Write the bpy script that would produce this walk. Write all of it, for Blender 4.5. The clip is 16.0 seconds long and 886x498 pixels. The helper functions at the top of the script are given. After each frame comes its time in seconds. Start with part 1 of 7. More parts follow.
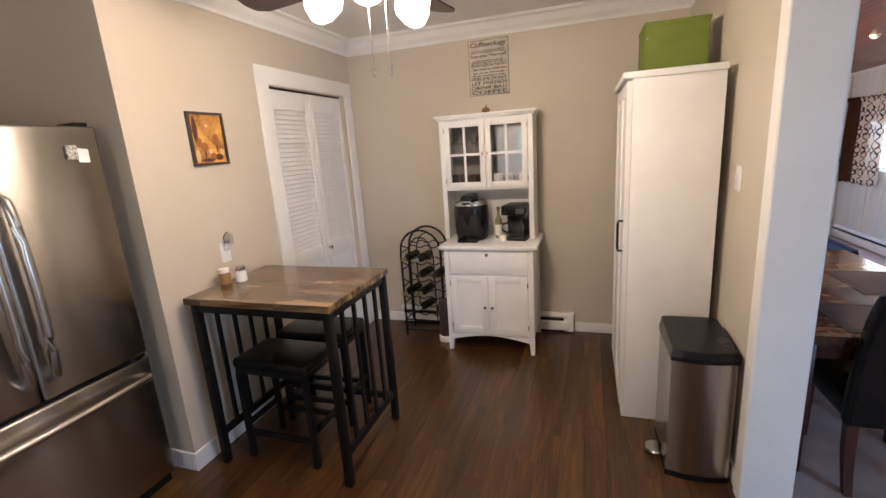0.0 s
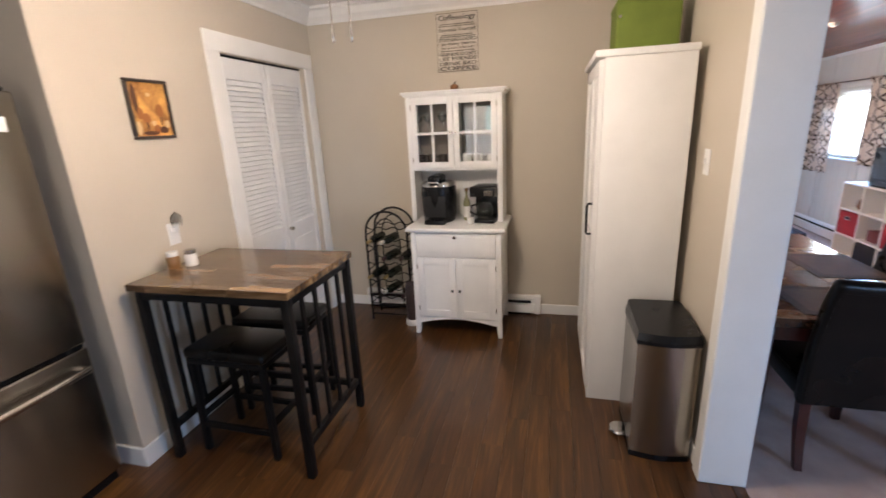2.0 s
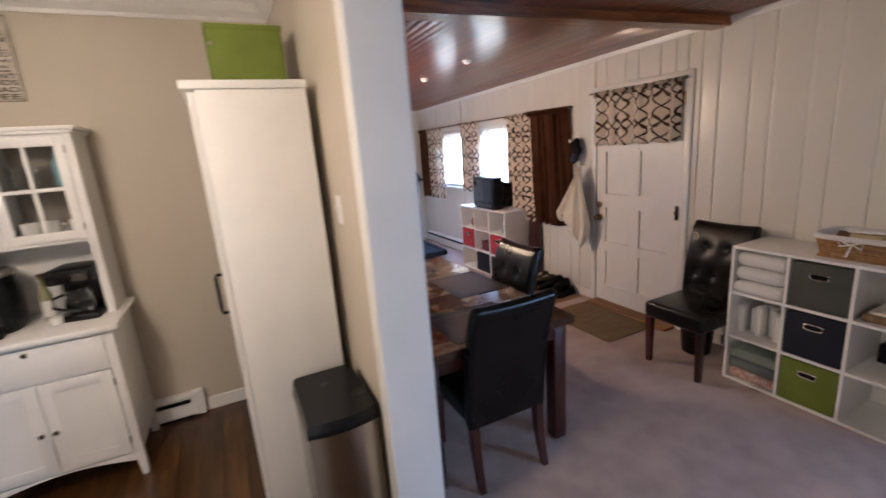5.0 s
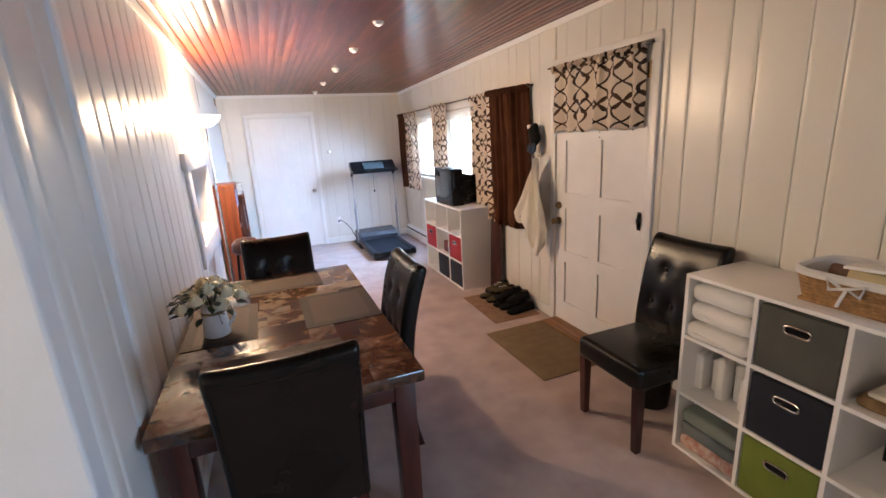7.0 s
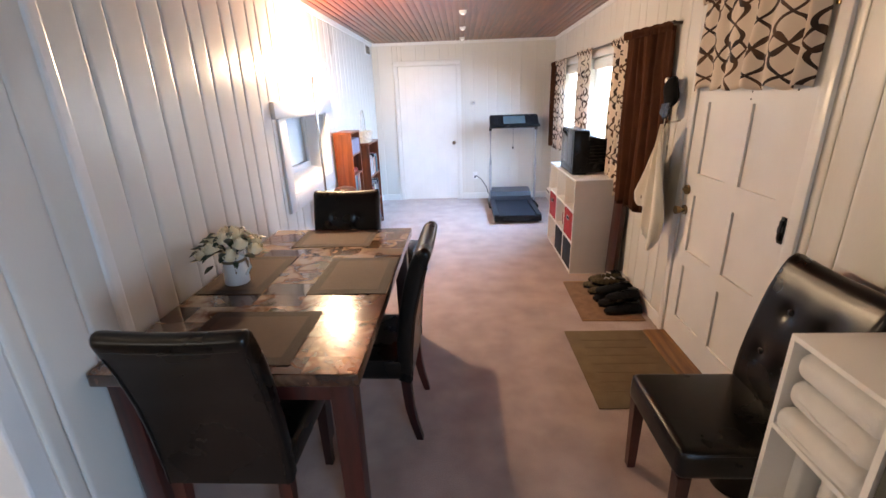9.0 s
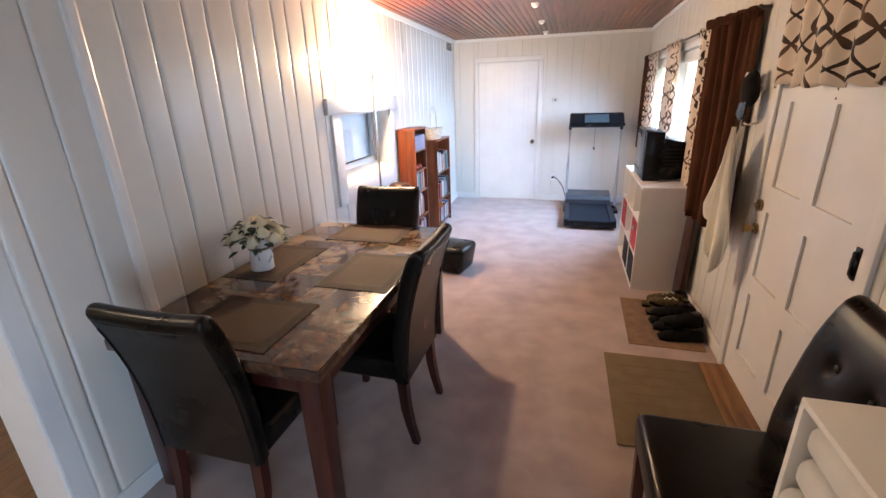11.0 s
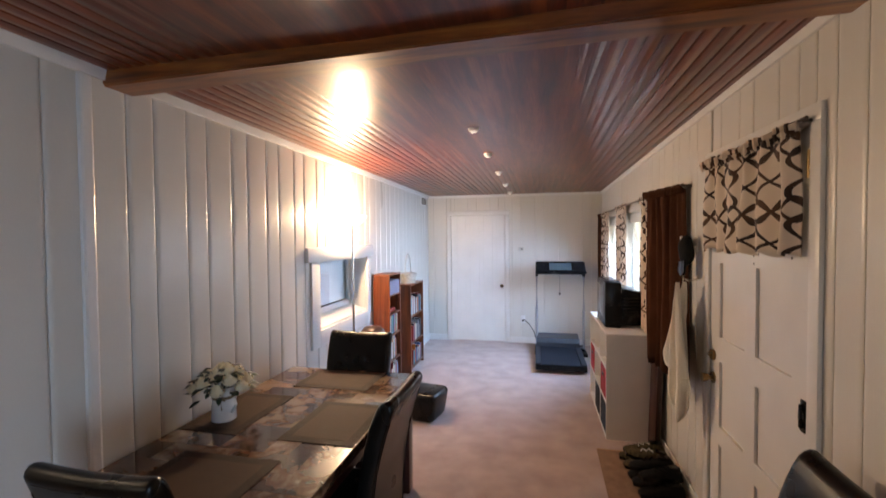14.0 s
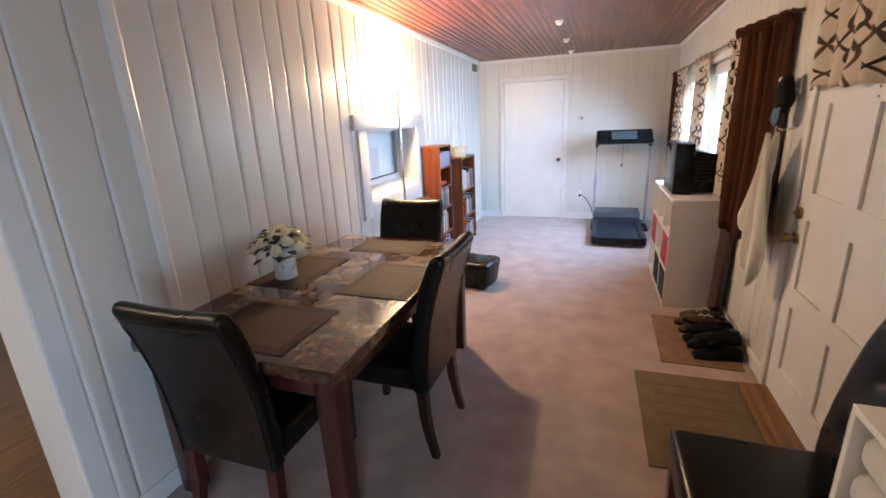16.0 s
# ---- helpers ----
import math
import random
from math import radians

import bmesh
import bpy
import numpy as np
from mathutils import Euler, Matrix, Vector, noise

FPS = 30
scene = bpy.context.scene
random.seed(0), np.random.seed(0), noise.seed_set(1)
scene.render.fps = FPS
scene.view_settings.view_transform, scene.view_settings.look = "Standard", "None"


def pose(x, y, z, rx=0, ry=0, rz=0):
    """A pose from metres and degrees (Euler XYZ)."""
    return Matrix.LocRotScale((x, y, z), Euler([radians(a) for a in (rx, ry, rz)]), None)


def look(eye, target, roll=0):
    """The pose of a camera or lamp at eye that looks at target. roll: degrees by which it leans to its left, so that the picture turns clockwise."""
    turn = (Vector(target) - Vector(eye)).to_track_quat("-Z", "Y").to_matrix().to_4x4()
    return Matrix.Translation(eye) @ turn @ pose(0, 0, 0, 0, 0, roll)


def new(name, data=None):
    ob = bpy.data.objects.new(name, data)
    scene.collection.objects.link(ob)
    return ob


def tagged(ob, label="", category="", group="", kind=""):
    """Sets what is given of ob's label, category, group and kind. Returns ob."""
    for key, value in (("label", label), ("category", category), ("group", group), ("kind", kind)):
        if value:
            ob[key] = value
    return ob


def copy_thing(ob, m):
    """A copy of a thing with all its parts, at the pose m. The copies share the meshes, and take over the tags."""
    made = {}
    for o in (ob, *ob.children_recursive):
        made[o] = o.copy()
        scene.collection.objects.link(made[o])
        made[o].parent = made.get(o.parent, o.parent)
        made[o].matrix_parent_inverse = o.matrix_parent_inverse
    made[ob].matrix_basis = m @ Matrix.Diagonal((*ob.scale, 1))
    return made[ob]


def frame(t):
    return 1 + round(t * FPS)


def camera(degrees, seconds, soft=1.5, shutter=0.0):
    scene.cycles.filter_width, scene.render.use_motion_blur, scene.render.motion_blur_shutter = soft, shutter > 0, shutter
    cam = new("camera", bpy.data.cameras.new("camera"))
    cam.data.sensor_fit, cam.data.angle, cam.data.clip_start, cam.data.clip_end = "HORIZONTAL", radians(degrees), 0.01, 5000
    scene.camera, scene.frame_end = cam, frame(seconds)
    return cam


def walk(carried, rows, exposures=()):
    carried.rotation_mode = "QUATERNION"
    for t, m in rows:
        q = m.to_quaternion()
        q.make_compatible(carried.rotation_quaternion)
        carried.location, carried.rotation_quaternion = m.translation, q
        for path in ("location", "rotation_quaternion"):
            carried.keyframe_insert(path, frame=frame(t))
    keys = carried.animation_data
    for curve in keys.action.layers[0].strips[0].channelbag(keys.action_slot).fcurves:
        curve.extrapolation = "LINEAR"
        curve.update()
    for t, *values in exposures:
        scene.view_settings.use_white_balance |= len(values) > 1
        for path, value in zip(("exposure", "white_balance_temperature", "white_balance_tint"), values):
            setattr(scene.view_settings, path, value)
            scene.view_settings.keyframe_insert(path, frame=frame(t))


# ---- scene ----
import itertools

cam = camera(90.8, 16.0, shutter=0.4)
PATH = [
    (0, (0.242, 0.164, 1.718), (-0.379, 2.01, 1.261), -3.9),
    (0.5, (0.232, 0.172, 1.709), (-0.404, 2.003, 1.217), -3.8),
    (1, (0.232, 0.18, 1.705), (-0.427, 1.991, 1.171), -3.6),
    (1.5, (0.242, 0.183, 1.706), (-0.417, 1.993, 1.165), -3.3),
    (2, (0.22, 0.253, 1.704), (-0.257, 2.116, 1.156), -2.7),
    (2.5, (0.13, 0.331, 1.719), (-0.028, 2.248, 1.173), -5.0),
    (3, (0.137, 0.44, 1.706), (0.182, 2.357, 1.141), -5.3),
    (3.5, (0.277, 0.594, 1.722), (0.339, 2.521, 1.19), -6.1),
    (4, (0.31, 0.667, 1.734), (0.455, 2.61, 1.282), -5.9),
    (4.5, (0.292, 0.719, 1.741), (0.893, 2.573, 1.295), -4.8),
    (5, (0.517, 0.736, 1.709), (1.36, 2.49, 1.249), -4.4),
    (5.2, (0.697, 0.671, 1.67), (1.584, 2.406, 1.218), -5.3),
    (7.3, (1.753, 1.07, 1.622), (2.407, 2.885, 1.094), -3.4),
    (7.5, (1.83, 1.113, 1.625), (2.447, 2.934, 1.072), -3.6),
    (8, (2.009, 1.194, 1.618), (2.444, 3.045, 0.997), -3.9),
    (8.5, (2.262, 1.17, 1.619), (2.398, 3.058, 0.972), -3.0),
    (9, (2.451, 1.24, 1.62), (2.358, 3.123, 0.951), -1.9),
    (9.5, (2.583, 1.356, 1.62), (2.482, 3.235, 0.943), -0.9),
    (10, (2.736, 1.38, 1.625), (2.301, 3.209, 0.944), -2.3),
    (10.2, (2.8, 1.375, 1.617), (2.298, 3.187, 0.936), -2.2),
    (12.3, (2.87, 1.382, 1.613), (2.343, 3.233, 1.068), -1.2),
    (12.5, (2.876, 1.349, 1.618), (2.351, 3.22, 1.145), -0.9),
    (13, (2.867, 1.317, 1.663), (2.376, 3.248, 1.479), -0.3),
    (13.5, (2.882, 1.283, 1.691), (2.441, 3.232, 1.752), -0.2),
    (14, (2.884, 1.288, 1.683), (2.462, 3.243, 1.627), -0.5),
    (14.5, (2.899, 1.329, 1.643), (2.469, 3.257, 1.331), -1.0),
    (15, (2.857, 1.354, 1.569), (2.433, 3.25, 1.096), -1.0),
    (15.5, (2.865, 1.365, 1.559), (2.351, 3.225, 1.032), -2.1),
    (16, (2.869, 1.385, 1.537), (2.227, 3.193, 0.972), -2.7),
]
EXPOSURES = [(0.0, 0.08, 6650, 14), (2.5, 0.16, 6300, 14), (3.6, 0.16, 6250, 14), (5.0, -0.04, 6450, 15), (7.5, 0.38, 7450, 13), (9.0, 0.42, 7600, 13), (10.0, 0.38, 7600, 13),
             (12.4, 0.36, 7900, 13), (12.9, 0.08, 7900, 13), (13.5, -0.24, 7900, 14), (14.5, -0.10, 7850, 13), (15.2, 0.05, 7800, 12), (16.0, 0.19, 7750, 12)]
walk(cam, [(t, look(eye, target, roll)) for t, eye, target, roll in PATH], EXPOSURES)

# ---- world and large lights ----
world = bpy.data.worlds.new("sky")
scene.world = world
world.use_nodes = True
_wn = world.node_tree.nodes
_sky = _wn.new("ShaderNodeTexSky")
_sky.sky_type = "NISHITA"
_sky.sun_disc = False
_sky.sun_elevation = radians(38)
_sky.sun_rotation = radians(200)
_wn["Background"].inputs["Strength"].default_value = 0.15
world.node_tree.links.new(_sky.outputs["Color"], _wn["Background"].inputs["Color"])

sun = new("sun", bpy.data.lights.new("sun", "SUN"))
sun.data.energy, sun.data.angle, sun.data.color = 0.8, radians(12), (1.0, 0.97, 0.92)
sun.matrix_world = look((6, -6, 8), (0, 0, 0))


def lamp(name, kind, at, power, colour, size=0.1, target=None, size_y=None, spread=180):
    ob = new(name, bpy.data.lights.new(name, kind))
    ob.data.energy, ob.data.color = power, colour
    if kind == "AREA":
        ob.data.shape = "RECTANGLE"
        ob.data.size, ob.data.size_y = size, size_y or size
    else:
        ob.data.shadow_soft_size = size
    if kind == "AREA":
        ob.data.spread = radians(spread)
    ob.matrix_world = look(at, target) if target else pose(*at)
    return ob


WARM, DAY = (1.0, 0.83, 0.665), (0.26, 0.50, 0.94)
for _x, _y in ((-0.663, 1.725), (-0.458, 1.65), (-0.425, 1.935)):
    lamp("fan_bulb", "POINT", (_x, _y, 2.25), 27, WARM, 0.06)
lamp("torch_bulb", "POINT", (1.275, 4.945, 1.88), 98, (1.0, 0.76, 0.53), 0.05)
lamp("window_light", "AREA", (3.87, 5.85, 1.45), 44, DAY, 0.85, (2.3, 6.0, 0.4), 0.8, 130)
lamp("window_light", "AREA", (3.87, 7.1, 1.45), 72, DAY, 0.85, (2.4, 7.3, 0.4), 0.8, 130)
lamp("window_light", "AREA", (3.87, -0.55, 1.1), 34, (0.32, 0.58, 1.0), 0.95, (1.2, 1.9, 0.0), 1.5, 120)
# added lamp in an unseen south opening, brightens the refrigerator and kitchen floor
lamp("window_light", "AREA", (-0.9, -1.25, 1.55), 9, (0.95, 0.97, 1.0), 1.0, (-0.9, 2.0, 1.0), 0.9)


# ---- materials ----
def rgb(h):
    c = [int(h[i:i + 2], 16) / 255 for i in (0, 2, 4)]
    return tuple(v / 12.92 if v <= 0.04045 else ((v + 0.055) / 1.055) ** 2.4 for v in c) + (1.0,)


def node(nt, kind, **kw):
    n = nt.nodes.new(kind)
    for k, v in kw.items():
        n.inputs[k].default_value = v
    return n


def ramp(nt, fac, stops):
    r = nt.nodes.new("ShaderNodeValToRGB")
    el = r.color_ramp.elements
    while len(el) < len(stops):
        el.new(0.5)
    for e, (p, c) in zip(el, stops):
        e.position, e.color = p, c
    nt.links.new(fac, r.inputs["Fac"])
    return r.outputs["Color"]


def coords(nt, scale=(1, 1, 1), rand=0.0):
    tc = nt.nodes.new("ShaderNodeTexCoord")
    mp = nt.nodes.new("ShaderNodeMapping")
    mp.inputs["Scale"].default_value = scale
    nt.links.new(tc.outputs["Object"], mp.inputs["Vector"])
    if rand:
        oi = nt.nodes.new("ShaderNodeObjectInfo")
        mul = nt.nodes.new("ShaderNodeVectorMath")
        mul.operation = "SCALE"
        mul.inputs["Scale"].default_value = rand
        cmb = nt.nodes.new("ShaderNodeCombineXYZ")
        for k in range(3):
            nt.links.new(oi.outputs["Random"], cmb.inputs[k])
        nt.links.new(cmb.outputs[0], mul.inputs[0])
        nt.links.new(mul.outputs[0], mp.inputs["Location"])
    return mp.outputs["Vector"]


def base(name):
    m = bpy.data.materials.new(name)
    m.use_nodes = True
    return m, m.node_tree, m.node_tree.nodes["Principled BSDF"]


def bump(nt, bsdf, height, strength, distance=0.01):
    b = nt.nodes.new("ShaderNodeBump")
    b.inputs["Strength"].default_value, b.inputs["Distance"].default_value = strength, distance
    nt.links.new(height, b.inputs["Height"])
    nt.links.new(b.outputs[0], bsdf.inputs["Normal"])


def noisy(name, c1, c2, rough=0.5, metal=0.0, scale=6.0, fine=120.0, relief=0.15, stretch=(1, 1, 1), spec=0.5, coat=0.0, rand=0.0, rough_var=0.08, sheen=0.0):
    """Two colours mixed by broad stains and fine grain, with fine relief."""
    m, nt, b = base(name)
    v = coords(nt, stretch, rand)
    n1 = node(nt, "ShaderNodeTexNoise", Scale=scale, Detail=4.0)
    n2 = node(nt, "ShaderNodeTexNoise", Scale=fine, Detail=3.0)
    for n in (n1, n2):
        nt.links.new(v, n.inputs["Vector"])
    mix = nt.nodes.new("ShaderNodeMath")
    mix.operation = "MULTIPLY_ADD"
    nt.links.new(n2.outputs["Fac"], mix.inputs[0])
    mix.inputs[1].default_value = 0.35
    nt.links.new(n1.outputs["Fac"], mix.inputs[2])
    col = ramp(nt, mix.outputs[0], [(0.45, c1), (0.9, c2)])
    nt.links.new(col, b.inputs["Base Color"])
    rr = nt.nodes.new("ShaderNodeMapRange")
    nt.links.new(n1.outputs["Fac"], rr.inputs["Value"])
    rr.inputs["To Min"].default_value, rr.inputs["To Max"].default_value = max(0.02, rough - rough_var), min(1, rough + rough_var)
    nt.links.new(rr.outputs[0], b.inputs["Roughness"])
    b.inputs["Metallic"].default_value = metal
    b.inputs["Specular IOR Level"].default_value = spec
    b.inputs["Coat Weight"].default_value = coat
    b.inputs["Sheen Weight"].default_value = sheen
    if relief:
        bump(nt, b, n2.outputs["Fac"], relief, 0.004)
    return m


def wood(name, dark, mid, light, rough=0.4, along="y", coat=0.0, grain=1.0, rand=7.0, tone=0.35, island=False):
    """Long grain along one axis, with a tone of its own for each piece."""
    m, nt, b = base(name)
    sc = {"x": (1.2, 14, 14), "y": (14, 1.2, 14), "z": (14, 14, 1.2)}[along]
    v = coords(nt, tuple(k * grain for k in sc), rand)
    if island:
        # each board takes its grain from another place
        isl = nt.nodes.new("ShaderNodeNewGeometry").outputs["Random Per Island"]
        off = nt.nodes.new("ShaderNodeVectorMath")
        off.operation = "MULTIPLY_ADD"
        nt.links.new(isl, off.inputs[0])
        off.inputs[1].default_value = (37.0, 53.0, 19.0)
        nt.links.new(v, off.inputs[2])
        v = off.outputs[0]
    n1 = node(nt, "ShaderNodeTexNoise", Scale=1.5, Detail=6.0, Distortion=0.25 if island else 0.8)
    n2 = node(nt, "ShaderNodeTexNoise", Scale=9.0, Detail=5.0)
    for n in (n1, n2):
        nt.links.new(v, n.inputs["Vector"])
    add = nt.nodes.new("ShaderNodeMath")
    add.operation = "MULTIPLY_ADD"
    nt.links.new(n2.outputs["Fac"], add.inputs[0])
    add.inputs[1].default_value = 0.3
    nt.links.new(n1.outputs["Fac"], add.inputs[2])
    if island:
        src = nt.nodes.new("ShaderNodeNewGeometry").outputs["Random Per Island"]
    else:
        src = nt.nodes.new("ShaderNodeObjectInfo").outputs["Random"]
    t = nt.nodes.new("ShaderNodeMath")
    t.operation = "MULTIPLY_ADD"
    nt.links.new(src, t.inputs[0])
    t.inputs[1].default_value = tone
    nt.links.new(add.outputs[0], t.inputs[2])
    col = ramp(nt, t.outputs[0], [(0.45, dark), (0.75, mid), (1.05 if tone < 0.3 else 1.0, light)])
    nt.links.new(col, b.inputs["Base Color"])
    b.inputs["Roughness"].default_value = rough
    b.inputs["Coat Weight"].default_value = coat
    b.inputs["Coat Roughness"].default_value = 0.12
    bump(nt, b, n2.outputs["Fac"], 0.12, 0.002)
    return m


def plain(name, c, rough=0.5, metal=0.0, **kw):
    d = tuple(max(0.0, k * 0.86) for k in c[:3]) + (1.0,)
    return noisy(name, d, c, rough, metal, **kw)


def glow(name, c, strength):
    m, nt, b = base(name)
    b.inputs["Base Color"].default_value = c
    b.inputs["Emission Color"].default_value = c
    b.inputs["Emission Strength"].default_value = strength
    return m


M_KWALL = noisy("beige_wall_paint", (0.51, 0.45, 0.365, 1), (0.55, 0.49, 0.40, 1), 0.55, scale=1.5, fine=300, relief=0.06)
M_KCEIL = noisy("white_ceiling_paint", (0.72, 0.70, 0.67, 1), (0.78, 0.76, 0.73, 1), 0.8, scale=2, fine=90, relief=0.3)
M_TRIM = noisy("white_trim_paint", (0.74, 0.73, 0.70, 1), (0.80, 0.79, 0.76, 1), 0.32, scale=4, fine=200, relief=0.04)
M_PANEL = noisy("white_panel_paint", (0.66, 0.635, 0.575, 1), (0.71, 0.685, 0.625, 1), 0.31, scale=2.0, fine=160, relief=0.04, stretch=(1, 1, 0.4), rand=5.0)
M_WHITE = noisy("white_furniture_lacquer", (0.76, 0.75, 0.73, 1), (0.82, 0.81, 0.79, 1), 0.35, scale=5, fine=150, relief=0.03)
M_FLOOR = wood("dark_laminate", rgb("2a180a"), rgb("4a2f17"), rgb("6e4b27"), 0.30, "y", coat=0.15, tone=0.12, grain=0.9)
M_CEILWOOD = wood("stained_ceiling_wood", rgb("36130a"), rgb("692c15"), rgb("904a24"), 0.33, "y", coat=0.22, grain=0.8, tone=0.24, island=True)
M_BEAM = wood("stained_beam_wood", rgb("4a2612"), rgb("8a4e22"), rgb("b07638"), 0.38, "x", coat=0.25)
M_OAK = wood("worn_oak", rgb("5a3a1e"), rgb("8a5f34"), rgb("a87c4a"), 0.5, "y")
M_CARPET = noisy("mauve_grey_carpet", (0.355, 0.262, 0.235, 1), (0.50, 0.385, 0.35, 1), 0.95, scale=5.0, fine=170, relief=1.0, spec=0.1, sheen=0.3)
M_LEATHER = noisy("black_brown_leather", (0.003, 0.0026, 0.0022, 1), (0.008, 0.0065, 0.0055, 1), 0.29, spec=0.28, scale=4, fine=420, relief=0.03, rand=3.0)
M_BLACKMETAL = noisy("black_powder_metal", (0.006, 0.005, 0.005, 1), (0.012, 0.011, 0.010, 1), 0.45, spec=0.16, scale=10, fine=300, relief=0.1)
M_BLACK = noisy("black_plastic", (0.005, 0.005, 0.005, 1), (0.011, 0.011, 0.012, 1), 0.25, spec=0.25, scale=8, fine=300, relief=0.05)
M_REDWOOD = wood("dark_cherry_wood", rgb("170605"), rgb("2c0d0a"), rgb("431812"), 0.32, "z", coat=0.2)
M_STEEL = noisy("brushed_steel", (0.40, 0.375, 0.34, 1), (0.46, 0.43, 0.395, 1), 0.24, metal=1.0, scale=1.2, fine=30, relief=0.0025, stretch=(8, 8, 0.06), rough_var=0.03)
_nt = M_STEEL.node_tree
_tan = _nt.nodes.new("ShaderNodeTangent")
_tan.direction_type, _tan.axis = "RADIAL", "Z"
_bs = _nt.nodes["Principled BSDF"]
_nt.links.new(_tan.outputs[0], _bs.inputs["Tangent"])
_bs.inputs["Anisotropic"].default_value = 0.85
_bs.inputs["Anisotropic Rotation"].default_value = 0.25
M_CHROME = noisy("satin_nickel", (0.55, 0.52, 0.48, 1), (0.65, 0.62, 0.58, 1), 0.22, metal=1.0, relief=0.0)
M_BRASS = noisy("brass", (0.20, 0.13, 0.06, 1), (0.32, 0.22, 0.11, 1), 0.32, metal=1.0, relief=0.0)


# ---- mesh tools ----
def put(bm, name, mat=None, parent=None, smooth=False):
    me = bpy.data.meshes.new(name)
    bmesh.ops.recalc_face_normals(bm, faces=bm.faces)
    bm.to_mesh(me)
    bm.free()
    if smooth:
        for p in me.polygons:
            p.use_smooth = True
        me.set_sharp_from_angle(angle=radians(38))
    if mat:
        me.materials.append(mat)
    ob = new(name, me)
    if parent:
        ob.parent = parent
    return ob


def part(name, bm, mat, parent, label="", smooth=True):
    ob = put(bm, name, mat, parent, smooth)
    return tagged(ob, label) if label else ob


def thing(name, m, label, category, group=""):
    ob = new(name)
    ob.empty_display_size = 0.1
    ob.matrix_basis = m
    return tagged(ob, label, category, group)


def structure(name, bm, mat, label="", smooth=False, category=""):
    return tagged(put(bm, name, mat, None, smooth), label, category, "", "structure")


def box(bm, x0, x1, y0, y1, z0, z1, bevel=0.0, seg=2):
    r = bmesh.ops.create_cube(bm, size=1.0)
    vs = r["verts"]
    for v in vs:
        v.co = Vector((x0 + (v.co.x + 0.5) * (x1 - x0), y0 + (v.co.y + 0.5) * (y1 - y0), z0 + (v.co.z + 0.5) * (z1 - z0)))
    if bevel:
        es = list({e for v in vs for e in v.link_edges})
        bmesh.ops.bevel(bm, geom=es, offset=bevel, segments=seg, affect="EDGES", profile=0.5)
    return vs


def B(*a, bevel=0.0, seg=2):
    bm = bmesh.new()
    box(bm, *a, bevel=bevel, seg=seg)
    return bm


def tube(bm, points, r, n=10, r_end=None, caps=True):
    """A round bar along the points."""
    pts = [Vector(p) for p in points]
    rings = []
    for i, p in enumerate(pts):
        d = (pts[min(i + 1, len(pts) - 1)] - pts[max(i - 1, 0)]).normalized()
        u = d.cross(Vector((0, 0, 1)))
        if u.length < 0.05:
            u = d.cross(Vector((0, 1, 0)))
        u.normalize()
        w = d.cross(u)
        k = r if r_end is None else r + (r_end - r) * i / (len(pts) - 1)
        rings.append([bm.verts.new(p + (u * math.cos(a) + w * math.sin(a)) * k) for a in [2 * math.pi * j / n for j in range(n)]])
    for a, b in zip(rings, rings[1:]):
        for j in range(n):
            bm.faces.new((a[j], a[(j + 1) % n], b[(j + 1) % n], b[j]))
    if caps:
        bm.faces.new(rings[0][::-1])
        bm.faces.new(rings[-1])


def T(points, r, n=10, r_end=None):
    bm = bmesh.new()
    tube(bm, points, r, n, r_end)
    return bm


def lathe(profile, n=24, at=(0, 0, 0), bm=None):
    """A turned body from (radius, height) pairs."""
    bm = bm or bmesh.new()
    rings = []
    for r, z in profile:
        rings.append([bm.verts.new((at[0] + max(r, 0.0004) * math.cos(2 * math.pi * j / n), at[1] + max(r, 0.0004) * math.sin(2 * math.pi * j / n), at[2] + z)) for j in range(n)])
    for a, b in zip(rings, rings[1:]):
        for j in range(n):
            bm.faces.new((a[j], a[(j + 1) % n], b[(j + 1) % n], b[j]))
    bm.faces.new(rings[0][::-1])
    bm.faces.new(rings[-1])
    return bm


def prism(outline, axis, a, b, bm=None):
    """An outline of (u, v) pushed along x, y or z from a to b."""
    bm = bm or bmesh.new()
    place = {"x": lambda u, v, w: (w, u, v), "y": lambda u, v, w: (u, w, v), "z": lambda u, v, w: (u, v, w)}[axis]
    lo = [bm.verts.new(place(u, v, a)) for u, v in outline]
    hi = [bm.verts.new(place(u, v, b)) for u, v in outline]
    n = len(outline)
    for i in range(n):
        bm.faces.new((lo[i], lo[(i + 1) % n], hi[(i + 1) % n], hi[i]))
    bm.faces.new(lo[::-1])
    bm.faces.new(hi)
    return bm


# ---- structure ----
KL, KR, KB, KC = -1.868, 0.952, 4.035, 2.70
DL, DR, DF = 1.144, 3.838, 8.248
SOUTH = -1.3
JAMB = 2.205


def ceil_z(x, y):
    return 2.352 + (DF - y) / 5.2 * (0.028 + 0.052 * (x - DL) / (DR - DL))


def wall(name, boxes, mat, label):
    bm = bmesh.new()
    for b in boxes:
        box(bm, *b)
    return structure(name, bm, mat, label, category="wall")


wall("wall_kitchen_back", [(-2.9, KR, KB, KB + 0.12, 0, KC)], M_KWALL, "beige painted plaster wall behind the white hutch")
